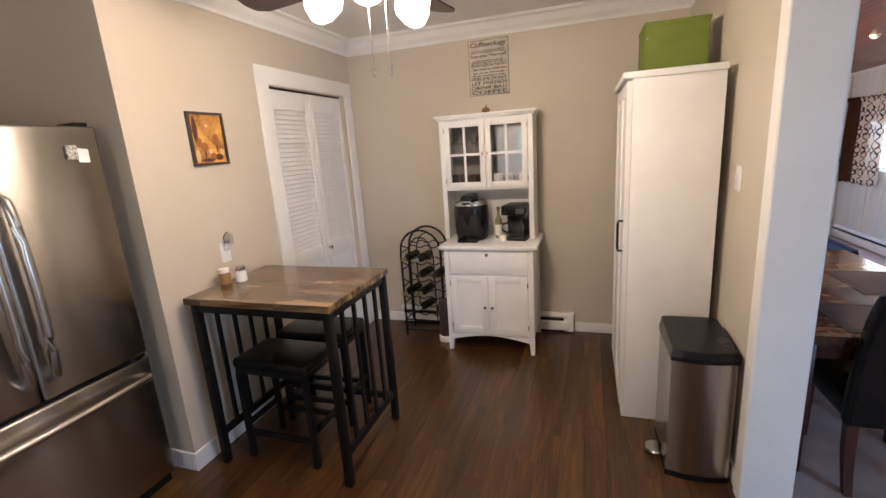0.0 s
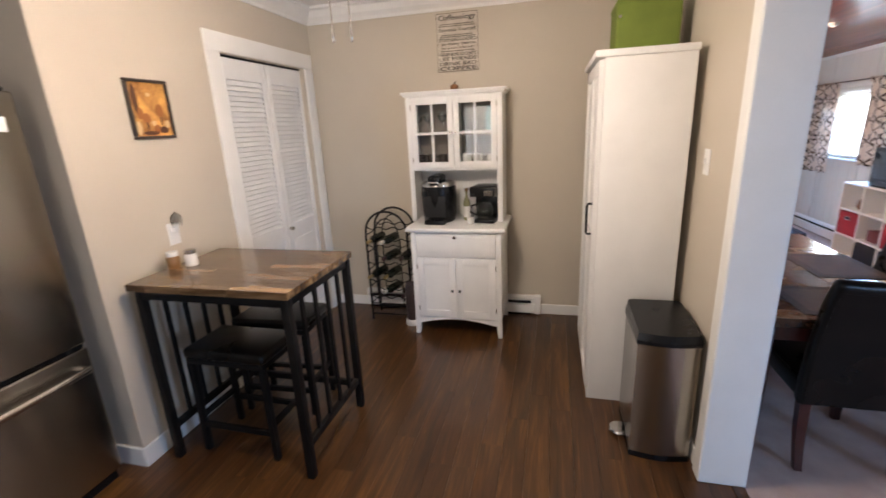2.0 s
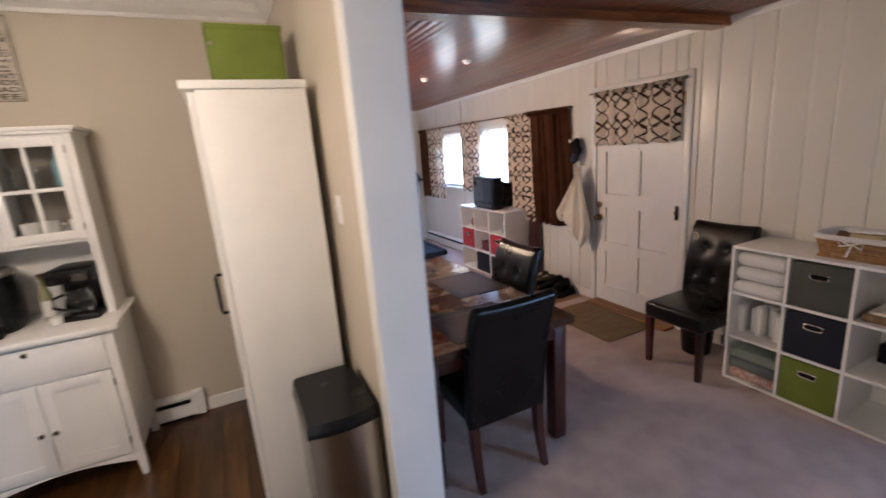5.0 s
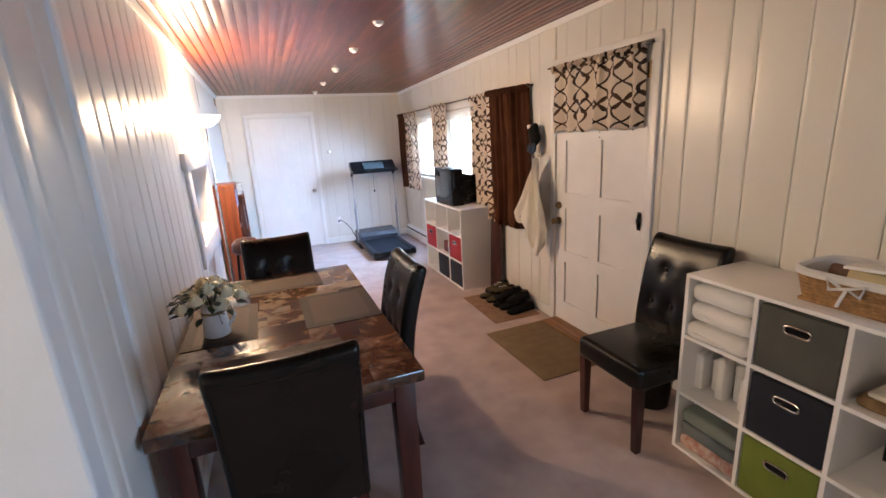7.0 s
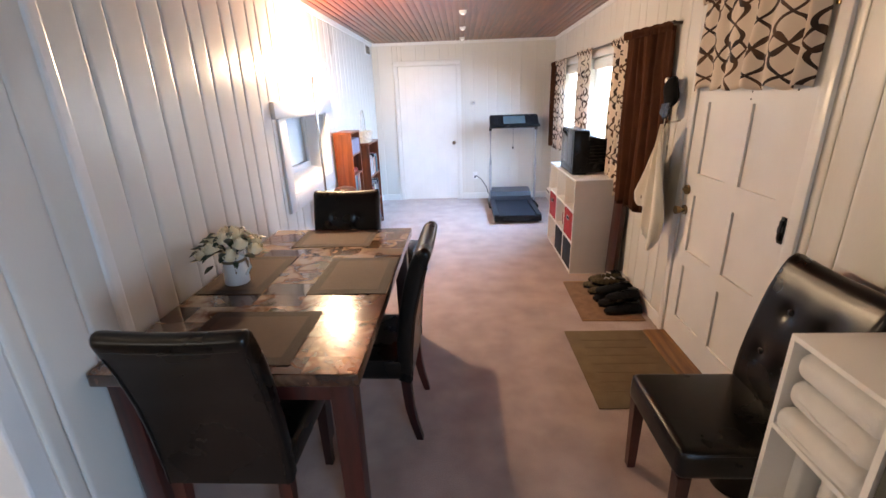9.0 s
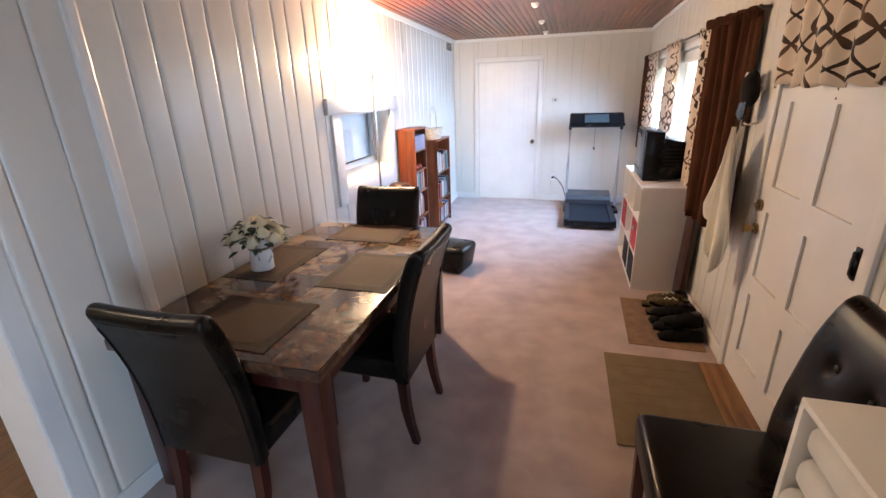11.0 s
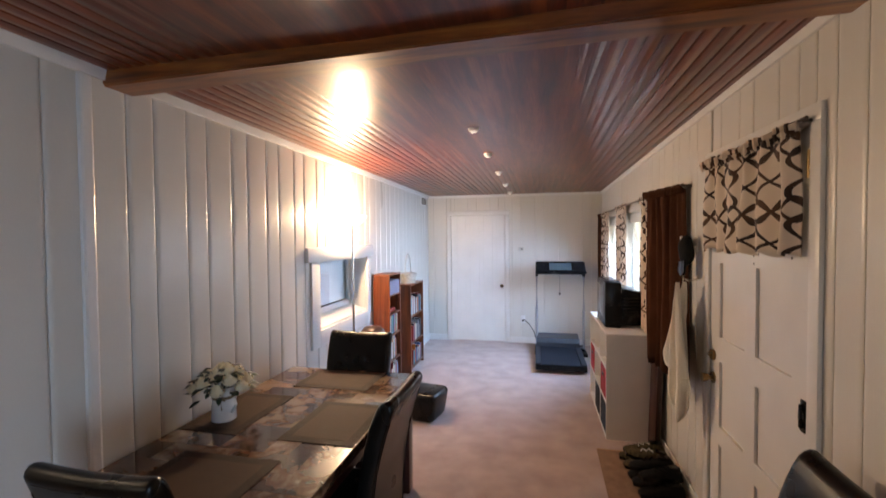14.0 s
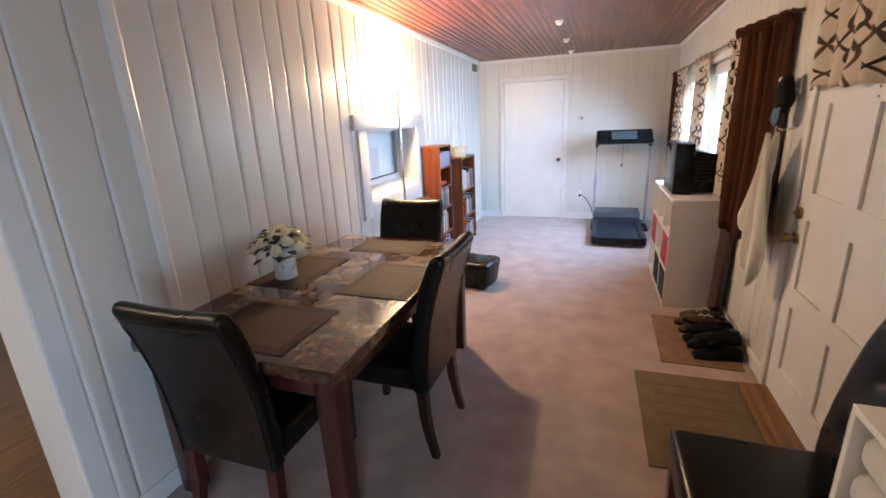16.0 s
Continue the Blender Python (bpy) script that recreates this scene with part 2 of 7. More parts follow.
# left kitchen wall with the closet opening through it
wall("wall_kitchen_left", [(KL - 0.12, KL, 1.76, 2.86, 0, KC), (KL - 0.12, KL, 3.86, KB, 0, KC), (KL - 0.12, KL, 2.86, 3.86, 2.21, KC)], M_KWALL, "beige painted wall with a closet opening")
wall("wall_alcove", [(-2.78, KL - 0.12, 1.76, 1.88, 0, KC), (-2.9, -2.78, SOUTH, 4.035, 0, KC)], M_KWALL, "beige painted wall of the refrigerator alcove")
# the opening in this unseen wall is assumed, it holds the added area lamp
wall("wall_kitchen_south", [(-2.9, -1.4, SOUTH - 0.12, SOUTH, 0, KC), (-0.4, KR, SOUTH - 0.12, SOUTH, 0, KC), (-1.4, -0.4, SOUTH - 0.12, SOUTH, 0, 1.1), (-1.4, -0.4, SOUTH - 0.12, SOUTH, 2.0, KC)], M_KWALL, "plain beige wall with an added lamp opening")
wall("wall_closet_back", [(-2.78, KL - 0.12, 2.7, 2.72, 0, KC)], M_KWALL, "plain closet wall")
wall("wall_partition", [(KR, KR + 0.09, JAMB, KB + 0.12, 0, KC + 0.05), (KR, KR + 0.09, SOUTH, JAMB, 2.40, KC + 0.05), (KR, KR + 0.09, SOUTH, -0.35, 0, 2.40)], M_KWALL, "beige painted partition wall")
# dining side core, with the niche opening through it
NY0, NY1, NZ0, NZ1 = 4.53, 5.54, 0.93, 1.49
wall("wall_dining_left", [
    (KR + 0.09, DL - 0.012, JAMB, NY0, 0, 2.55), (KR + 0.09, DL - 0.012, NY1, DF, 0, 2.55),
    (KR + 0.09, DL - 0.012, NY0, NY1, 0, NZ0), (KR + 0.09, DL - 0.012, NY0, NY1, NZ1, 2.55),
    (KR + 0.09, DL - 0.012, SOUTH, JAMB, 2.36, 2.55), (KR + 0.09, DL - 0.012, SOUTH, -0.35, 0, 2.36)], M_PANEL, "white panelled wall with a recessed inner window")
WIN = [(5.42, 6.30), (6.68, 7.52)]
WZ0, WZ1 = 1.05, 1.92
DY0, DY1, DZ = 3.075, 3.985, 2.06
SY0, SY1 = -1.05, -0.05
wall("wall_dining_right", [
    (DR + 0.012, DR + 0.14, SOUTH, SY0, 0, 2.62), (DR + 0.012, DR + 0.14, SY0, SY1, 0, 0.32), (DR + 0.012, DR + 0.14, SY0, SY1, 2.05, 2.62), (DR + 0.012, DR + 0.14, SY1, DY0, 0, 2.62), (DR + 0.012, DR + 0.14, DY1, WIN[0][0], 0, 2.62), (DR + 0.012, DR + 0.14, DY0, DY1, DZ, 2.62),
    (DR + 0.012, DR + 0.14, WIN[0][0], WIN[0][1], 0, WZ0), (DR + 0.012, DR + 0.14, WIN[0][0], WIN[0][1], WZ1, 2.62),
    (DR + 0.012, DR + 0.14, WIN[0][1], WIN[1][0], 0, 2.62), (DR + 0.012, DR + 0.14, WIN[1][0], WIN[1][1], 0, WZ0),
    (DR + 0.012, DR + 0.14, WIN[1][0], WIN[1][1], WZ1, 2.62), (DR + 0.012, DR + 0.14, WIN[1][1], DF + 0.14, 0, 2.62)], M_PANEL, "white panelled outer wall with windows and a door")
FY0, FY1, FZ = 1.525, 2.385, 2.02
wall("wall_dining_far", [(KR + 0.09, FY0, DF + 0.012, DF + 0.14, 0, 2.55), (FY1, DR + 0.012, DF + 0.012, DF + 0.14, 0, 2.55), (FY0, FY1, DF + 0.012, DF + 0.14, FZ, 2.55)], M_PANEL, "white panelled end wall with a door")
wall("wall_dining_south", [(KR + 0.09, DR + 0.14, SOUTH - 0.12, SOUTH, 0, 2.7)], M_PANEL, "plain white wall closing the room")

structure("ceiling_kitchen", B(-2.9, KR + 0.09, SOUTH - 0.12, KB + 0.12, KC, KC + 0.1), M_KCEIL, "white painted kitchen ceiling", category="ceiling")
# subfloor and floors
structure("floor_kitchen", B(-2.9, 1.118, SOUTH - 0.12, KB + 0.12, -0.1, -0.012), M_FLOOR, "dark brown laminate plank floor", category="floor")
bm = bmesh.new()
box(bm, 1.118, DR + 0.14, SOUTH - 0.12, DF + 0.14, -0.1, 0.0)
structure("carpet_floor", bm, M_CARPET, "mauve-grey worn wall-to-wall carpet", category="carpet")
structure("ground", B(-60, 60, -60, 60, -0.35, -0.3), plain("lawn_ground", (0.09, 0.12, 0.05, 1), 0.95), "lawn outside the house", category="ground")

# boards of the dining ceiling, in one mesh
bm = bmesh.new()
pitch = 0.064
nb = int((DR + 0.13 - KR - 0.09) / pitch) + 1
for i in range(nb):
    x0 = KR + 0.09 + i * pitch
    x1 = x0 + pitch - 0.004
    y = SOUTH - 0.1
    first = random.uniform(0.3, 2.4)
    cuts = [y, y + first]
    while cuts[-1] < DF + 0.1:
        cuts.append(cuts[-1] + random.choice((2.4, 3.0, 3.6)))
    cuts[-1] = DF + 0.1
    for a, b in zip(cuts, cuts[1:]):
        if b - a < 0.02:
            continue
        tl = random.uniform(-0.0008, 0.0008)
        lo = [(x0, 0.006), (x0 + 0.0015, 0.002), (x0 + 0.004, -0.007 + tl), (x0 + 0.019, -0.0092 + tl), ((x0 + x1) / 2, -0.010), (x1 - 0.019, -0.0092 - tl), (x1 - 0.004, -0.007 - tl), (x1 - 0.0015, 0.002), (x1, 0.006)]
        v0 = [bm.verts.new((px, a, ceil_z(px, a) + dz)) for px, dz in lo]
        v1 = [bm.verts.new((px, b - 0.001, ceil_z(px, b) + dz)) for px, dz in lo]
        for k in range(8):
            bm.faces.new((v0[k], v0[k + 1], v1[k + 1], v1[k]))
structure("ceiling_dining", bm, M_CEILWOOD, "varnished red-brown wooden board ceiling", category="ceiling")
bm = bmesh.new()
v = [bm.verts.new((x, y, ceil_z(x, y) + dz)) for dz in (0.007, 0.12) for x, y in ((KR + 0.04, SOUTH - 0.12), (DR + 0.14, SOUTH - 0.12), (DR + 0.14, DF + 0.14), (KR + 0.04, DF + 0.14))]
for f in ((0, 1, 2, 3), (4, 5, 6, 7), (0, 1, 5, 4), (1, 2, 6, 5), (2, 3, 7, 6), (3, 0, 4, 7)):
    bm.faces.new([v[i] for i in f])
structure("ceiling_dining_backing", bm, M_CEILWOOD, "dark boarding above the ceiling boards", category="ceiling")

# beam
bm = bmesh.new()
v = []
for y in (2.765, 2.905):
    for x in (DL - 0.01, DR + 0.01):
        zt = ceil_z(x, y)
        v += [bm.verts.new((x, y, zt - 0.068)), bm.verts.new((x, y, zt + 0.01))]
for f in ((0, 1, 3, 2), (4, 5, 7, 6), (0, 2, 6, 4), (1, 3, 7, 5), (0, 1, 5, 4), (2, 3, 7, 6)):
    bm.faces.new([v[i] for i in f])
bmesh.ops.bevel(bm, geom=list(bm.edges), offset=0.006, segments=2, affect="EDGES")
structure("ceiling_beam", bm, M_BEAM, "red-brown stained wooden beam across the ceiling", category="beam")

# ---- trim, doors, windows ----
bm = bmesh.new()
box(bm, 0.927, 1.136, 2.183, 2.27, 0, 2.42, bevel=0.009)
structure("trim_jamb", bm, M_TRIM, "white painted casing round the wall end", category="trim")
structure("trim_header", B(0.927, 1.136, -0.35, 2.183, 2.36, 2.42, bevel=0.006), M_TRIM, "white painted casing over the opening", category="trim")


def baseboard(name, x0, x1, y0, y1, h=0.095, t=0.014, face="y"):
    bm = bmesh.new()
    box(bm, x0, x1, y0, y1, 0, h, bevel=0.005)
    return structure(name, bm, M_TRIM, "white painted baseboard", category="baseboard")


baseboard("baseboard_kitchen_back", 0.15, KR, KB - 0.014, KB)
baseboard("baseboard_kitchen_back_left", KL, -1.55, KB - 0.014, KB)
baseboard("baseboard_kitchen_left", KL, KL + 0.014, 1.746, 2.735, h=0.115)
baseboard("baseboard_alcove", -2.7, KL, 1.746, 1.76, h=0.115)
baseboard("baseboard_kitchen_right", KR - 0.014, KR, 2.27, KB - 0.014)
baseboard("baseboard_dining_left", DL, DL + 0.014, 2.27, DF)
baseboard("baseboard_dining_right", DR - 0.014, DR, 4.05, 6.2)
baseboard("baseboard_dining_right_far", DR - 0.014, DR, 8.15, DF)
baseboard("baseboard_dining_right_near", DR - 0.014, DR, SOUTH, 2.99)
baseboard("baseboard_far_left", DL + 0.014, 1.45, DF - 0.014, DF)
baseboard("baseboard_far_right", 2.46, DR - 0.014, DF - 0.014, DF)

CROWN = [(0, 0), (0.0, -0.125), (0.012, -0.125), (0.018, -0.105), (0.05, -0.075), (0.075, -0.03), (0.10, -0.018), (0.10, 0)]
bm = prism([(KB - u, KC + v) for u, v in CROWN], "x", KL, KR)
structure("trim_crown_back", bm, M_TRIM, "white moulded crown trim", category="trim")
structure("trim_crown_left", prism([(KL + u, KC + v) for u, v in CROWN], "y", 1.7, KB), M_TRIM, "white moulded crown trim", category="trim")
structure("trim_crown_right", prism([(KR - u, KC + v) for u, v in CROWN], "y", SOUTH, KB), M_TRIM, "white moulded crown trim", category="trim")


def cove(name, a, b, inward):
    """A thin white strip under the sloping ceiling."""
    bm = bmesh.new()
    ring = []
    for x, y in (a, b):
        z = ceil_z(x, y) - 0.004
        ring.append([bm.verts.new((x + inward[0] * u, y + inward[1] * u, z + v)) for u, v in ((0, 0), (0, -0.042), (0.012, -0.042), (0.018, -0.02), (0.022, 0))])
    for i in range(5):
        j = (i + 1) % 5
        bm.faces.new((ring[0][i], ring[0][j], ring[1][j], ring[1][i]))
    bm.faces.new(ring[0]), bm.faces.new(ring[1][::-1])
    structure(name, bm, M_TRIM, "narrow white ceiling trim", category="trim")


cove("trim_cove_left", (DL, 2.906), (DL, DF), (1, 0))
cove("trim_cove_left_near", (DL, SOUTH), (DL, 2.764), (1, 0))
cove("trim_cove_right", (DR, 2.906), (DR, DF), (-1, 0))
cove("trim_cove_right_near", (DR, SOUTH), (DR, 2.764), (-1, 0))
cove("trim_cove_far", (DL, DF), (DR, DF), (0, -1))


structure("trim_wall_batten", prism([(DL, 2.655), (DL + 0.010, 2.658), (DL + 0.014, 2.668), (DL + 0.014, 2.700), (DL + 0.010, 2.710), (DL, 2.713)], "z", 0.095, ceil_z(DL, 2.68) - 0.05), M_TRIM, "white painted upright strip on the panelling", category="trim")


def casing(name, plane, axis, face, a0, a1, top, w, t=0.018, z0=0.0, sill=False):
    """Flat casing round an opening. plane: the wall face, face: +1 or -1, the way it looks."""
    p0, p1 = sorted((plane, plane + face * t))
    ob = new(name)
    tagged(ob, "white painted door or window casing", "trim", "", "structure")
    strips = [(a0 - w, a0, z0, top), (a1, a1 + w, z0, top), (a0 - w, a1 + w, top, top + w)]
    if sill:
        strips.append((a0 - w, a1 + w, z0 - w, z0))
    for u0, u1, v0, v1 in strips:
        args = (p0, p1, u0, u1, v0, v1) if axis == "x" else (u0, u1, p0, p1, v0, v1)
        part("casing_board", B(*args, bevel=0.004), M_TRIM, ob)
    return ob


casing("trim_closet", KL, "x", 1, 2.855, 3.885, 2.215, 0.118)
casing("trim_entry_door", DR, "x", -1, 3.07, 3.99, 2.072, 0.062)
casing("trim_far_door", DF, "y", -1, 1.52, 2.39, 2.025, 0.065)

# ---- closet bifold doors ----
structure("closet_track", B(KL - 0.07, KL - 0.03, 2.86, 3.88, 2.200, 2.213), M_BLACKMETAL, "dark metal track over the closet doors", category="track")
SLAT = put(B(-0.022, 0.022, -0.19, 0.19, -0.0035, 0.0035), "slat", M_WHITE)
_slat_mesh = SLAT.data
bpy.data.objects.remove(SLAT)
for k, (y0, y1) in enumerate(((2.872, 3.368), (3.374, 3.87))):
    d = thing("bifold_door", pose(KL - 0.045, (y0 + y1) / 2, 0), "white louvred bifold closet door, closed", "door", "closet doors")
    w = (y1 - y0) / 2
    for name, a in (("stile", (-0.016, 0.016, -w, -w + 0.055, 0.015, 2.196)), ("stile", (-0.016, 0.016, w - 0.055, w, 0.015, 2.196)),
                    ("rail", (-0.016, 0.016, -w + 0.055, w - 0.055, 2.06, 2.196)), ("rail", (-0.016, 0.016, -w + 0.055, w - 0.055, 0.86, 0.96)),
                    ("rail", (-0.016, 0.016, -w + 0.055, w - 0.055, 0.015, 0.16))):
        part(name, B(*a, bevel=0.003), M_WHITE, d)
    bm = B(-0.008, 0.006, -w + 0.05, w - 0.05, 0.15, 0.87)
    box(bm, -0.008, 0.012, -w + 0.09, w - 0.09, 0.20, 0.82, bevel=0.006)
    part("lower_panel", bm, M_WHITE, d)
    for i in range(32):
        s = new("slat", _slat_mesh)
        s.parent = d
        s.matrix_basis = pose(0, 0, 0.978 + i * 0.0343, 0, 55, 0)
    if k == 1:
        part("knob", T([(0.016, -w + 0.035, 0.925), (0.03, -w + 0.035, 0.925), (0.045, -w + 0.035, 0.925)], 0.015, 14), M_CHROME, d, "small satin metal knob")

# ---- entry door ----
E0, E1 = 3.078, 3.986
entry = tagged(new("door_1"), "white painted six-panel entry door, closed", "door", "", "structure")
XD = DR - 0.002
bm = bmesh.new()
a0, a1, am = E0 + 0.115, E1 - 0.115, (E0 + E1) / 2
rails = [(a0, a1, 0.03, 0.20), (a0, a1, 0.55, 0.65), (a0, a1, 1.0, 1.13), (a0, a1, 1.53, 1.635), (a0, a1, 1.995, 2.06),
         (E0, a0, 0.03, 2.06), (a1, E1, 0.03, 2.06)] + [(am - 0.052, am + 0.052, p, q) for p, q in ((0.2, 0.55), (0.65, 1.0), (1.13, 1.53))]
for a in rails:
    box(bm, XD, XD + 0.042, *a)
part("door_frame", bm, M_TRIM, entry)
for z0, z1 in ((0.2, 0.55), (0.65, 1.0), (1.13, 1.53)):
    for y0, y1 in ((E0 + 0.115, (E0 + E1) / 2 - 0.052), ((E0 + E1) / 2 + 0.052, E1 - 0.115)):
        bm = B(XD + 0.013, XD + 0.034, y0, y1, z0, z1)
        part("panel", bm, M_TRIM, entry)
M_GLASS, _nt, _b = base("window_glass")
_b.inputs["Base Color"].default_value = (0.95, 0.97, 0.97, 1)
_b.inputs["Transmission Weight"].default_value = 1.0
_b.inputs["Roughness"].default_value = 0.02
_b.inputs["IOR"].default_value = 1.45
g = part("pane", B(XD + 0.018, XD + 0.022, E0 + 0.115, E1 - 0.115, 1.635, 1.995), M_GLASS, entry, "clear glass pane")
g.visible_shadow = False


def knob(y, z, parent, r=0.027, out=0.06):
    bm = bmesh.new()
    tube(bm, [(XD, y, z), (XD - 0.008, y, z)], r * 1.15, 18)
    tube(bm, [(XD - 0.008, y, z), (XD - out * 0.5, y, z)], r * 0.42, 12)
    tube(bm, [(XD - out * 0.5, y, z), (XD - out * 0.66, y, z), (XD - out * 0.85, y, z), (XD - out, y, z)], r * 0.75, 18, r * 0.98)
    return part("door_knob", bm, M_BRASS, parent, "antique brass knob")


knob(3.945, 0.893, entry)
bm = T([(XD, 3.945, 1.02), (XD - 0.014, 3.945, 1.02)], 0.029, 18)
box(bm, XD - 0.028, XD - 0.012, 3.925, 3.965, 1.013, 1.027, bevel=0.003)
part("deadbolt", bm, M_BRASS, entry, "antique brass deadbolt")
for z in (1.93, 0.25):
    bm = T([(XD - 0.012, 3.072, z - 0.05), (XD - 0.012, 3.072, z + 0.05)], 0.008, 10)
    box(bm, XD - 0.006, XD, 3.075, 3.105, z - 0.045, z + 0.045)
    part("hinge", bm, M_BRASS, entry, "brass door hinge")
bm = B(XD - 0.007, XD, 3.093, 3.123, 0.955, 1.075, bevel=0.003)
box(bm, XD - 0.018, XD - 0.005, 3.10, 3.116, 0.97, 1.06, bevel=0.005)
box(bm, XD - 0.012, XD - 0.005, 3.088, 3.128, 1.0, 1.03, bevel=0.003)
part("latch", bm, M_BLACK, entry, "black pull latch")
# small black discs give the dark of screw holes, nothing is bored
for y, z in ((3.5, 1.585), (3.5, 1.55), (3.2, 1.59)):
    part("screw_hole", T([(XD + 0.001, y, z), (XD - 0.001, y, z)], 0.005, 8), M_BLACKMETAL, entry)
structure("door_threshold", B(3.70, DR + 0.02, 3.07, 3.99, -0.01, 0.022, bevel=0.005), M_OAK, "worn oak threshold below the entry door", category="threshold")
# added wall, not a known part: stands outside the entry door's pane
structure("outside_porch_wall", B(4.6, 4.7, 2.4, 4.6, -0.3, 2.7), M_PANEL, "plain white wall added outside the entry door", category="wall")

# ---- far door ----
far = tagged(new("door_2"), "white painted plank door, closed", "door", "", "structure")
YD = DF - 0.003
edges = [1.525, 1.62, 1.76, 1.83, 1.98, 2.05, 2.19, 2.26, 2.385]
for a, b in zip(edges, edges[1:]):
    part("plank", prism([(a, YD + 0.04), (a, YD + 0.002), (a + 0.004, YD), (b - 0.004, YD), (b, YD + 0.002), (b, YD + 0.04)], "z", 0.012, 2.015), M_TRIM, far, smooth=False)
bm = bmesh.new()
tube(bm, [(2.335, YD, 0.895), (2.335, YD - 0.008, 0.895)], 0.03, 16)
tube(bm, [(2.335, YD - 0.008, 0.895), (2.335, YD - 0.03, 0.895)], 0.012, 12)
tube(bm, [(2.335, YD - 0.03, 0.895), (2.335, YD - 0.045, 0.895), (2.335, YD - 0.06, 0.895)], 0.022, 16, 0.026)
part("door_knob", bm, M_CHROME, far, "satin nickel knob")

# ---- windows of the right wall ----
M_OUT = glow("bright_overcast_distance", (0.90, 0.96, 1.0, 1), 8.0)
for k, (y0, y1) in enumerate(WIN):
    w = tagged(new("window_%d" % (k + 1)), "white framed window with bright daylight outside", "window", "", "structure")
    for a in ((y0, y1, WZ0, WZ0 + 0.04), (y0, y1, WZ1 - 0.04, WZ1), (y0, y0 + 0.04, WZ0 + 0.04, WZ1 - 0.04), (y1 - 0.04, y1, WZ0 + 0.04, WZ1 - 0.04)):
        part("window_frame", B(DR + 0.05, DR + 0.10, *a, bevel=0.004), M_TRIM, w)
    g = part("pane", B(DR + 0.073, DR + 0.077, y0 + 0.04, y1 - 0.04, WZ0 + 0.04, WZ1 - 0.04), M_GLASS, w)
    g.visible_shadow = False
    part("window_sill", B(DR - 0.03, DR + 0.06, y0 - 0.05, y1 + 0.05, WZ0 - 0.025, WZ0, bevel=0.006), M_TRIM, w)
    for a in ((y0 - 0.055, y0, WZ0, WZ1 + 0.055), (y1, y1 + 0.055, WZ0, WZ1 + 0.055), (y0, y1, WZ1, WZ1 + 0.055)):
        part("casing_board", B(DR - 0.016, DR, *a, bevel=0.003), M_TRIM, w)
    # pulled-up shade at the top of the window
    bm = bmesh.new()
    for i in range(5):
        box(bm, DR + 0.012, DR + 0.04, y0 + 0.02, y1 - 0.02, WZ1 - 0.035 - i * 0.018, WZ1 - 0.02 - i * 0.018, bevel=0.004)
    part("raised_shade", bm, M_WHITE, w, "white pleated shade pulled up")
structure("backdrop", B(7.6, 7.65, 2.0, 28.0, -0.3, 9.0), M_OUT, "bright overcast distance outside the windows", category="backdrop")

# side window behind the walk
w = tagged(new("window_3"), "white framed window", "window", "", "structure")
for a in ((SY0, SY1, 0.32, 0.37), (SY0, SY1, 2.0, 2.05), (SY0, SY0 + 0.05, 0.37, 2.0), (SY1 - 0.05, SY1, 0.37, 2.0)):
    part("window_frame", B(DR + 0.07, DR + 0.12, *a, bevel=0.004), M_TRIM, w)

# ---- niche window in the left wall ----
w = tagged(new("window_4"), "white cased inner window with a deep sill and blinds", "window", "", "structure")
for a in ((NY0 - 0.13, NY0, NZ0 - 0.135, NZ1), (NY1, NY1 + 0.075, NZ0 - 0.135, NZ1), (NY0, NY1, NZ0 - 0.135, NZ0)):
    part("casing_board", B(DL, DL + 0.022, *a, bevel=0.004), M_TRIM, w)
part("header_board", B(DL, DL + 0.032, NY0 - 0.2, NY1 + 0.15, NZ1, NZ1 + 0.115, bevel=0.005), M_TRIM, w, "thick white header board")
XB = 0.965
bm = bmesh.new()
box(bm, XB, DL, NY0, NY0 + 0.012, NZ0, NZ1)
box(bm, XB, DL, NY1 - 0.012, NY1, NZ0, NZ1)
box(bm, XB, DL, NY0 + 0.012, NY1 - 0.012, NZ1 - 0.012, NZ1)
part("reveal", bm, M_TRIM, w)
part("window_sill", prism([(XB, NZ0), (DL + 0.001, NZ0), (DL + 0.001, NZ0 + 0.014), (XB, NZ0 + 0.07)], "y", NY0 + 0.012, NY1 - 0.012), M_TRIM, w, smooth=False)
for a in ((NY0, NY1, NZ0, NZ0 + 0.115), (NY0, NY1, NZ1 - 0.03, NZ1), (NY0, NY0 + 0.03, NZ0 + 0.115, NZ1 - 0.03), (NY1 - 0.03, NY1, NZ0 + 0.115, NZ1 - 0.03)):
    part("sash", B(XB - 0.035, XB, *a, bevel=0.003), M_TRIM, w)
part("pane", B(XB - 0.02, XB - 0.016, NY0 + 0.03, NY1 - 0.03, NZ0 + 0.115, NZ1 - 0.03), M_GLASS, w).visible_shadow = False
for i in range(24):
    part("blind_slat", prism([(XB - 0.062, NZ0 + 0.139 + i * 0.0175), (XB - 0.053, NZ0 + 0.119 + i * 0.0175), (XB - 0.0515, NZ0 + 0.1195 + i * 0.0175), (XB - 0.0605, NZ0 + 0.1395 + i * 0.0175)], "y", NY0, NY1), M_WHITE, w, smooth=False)
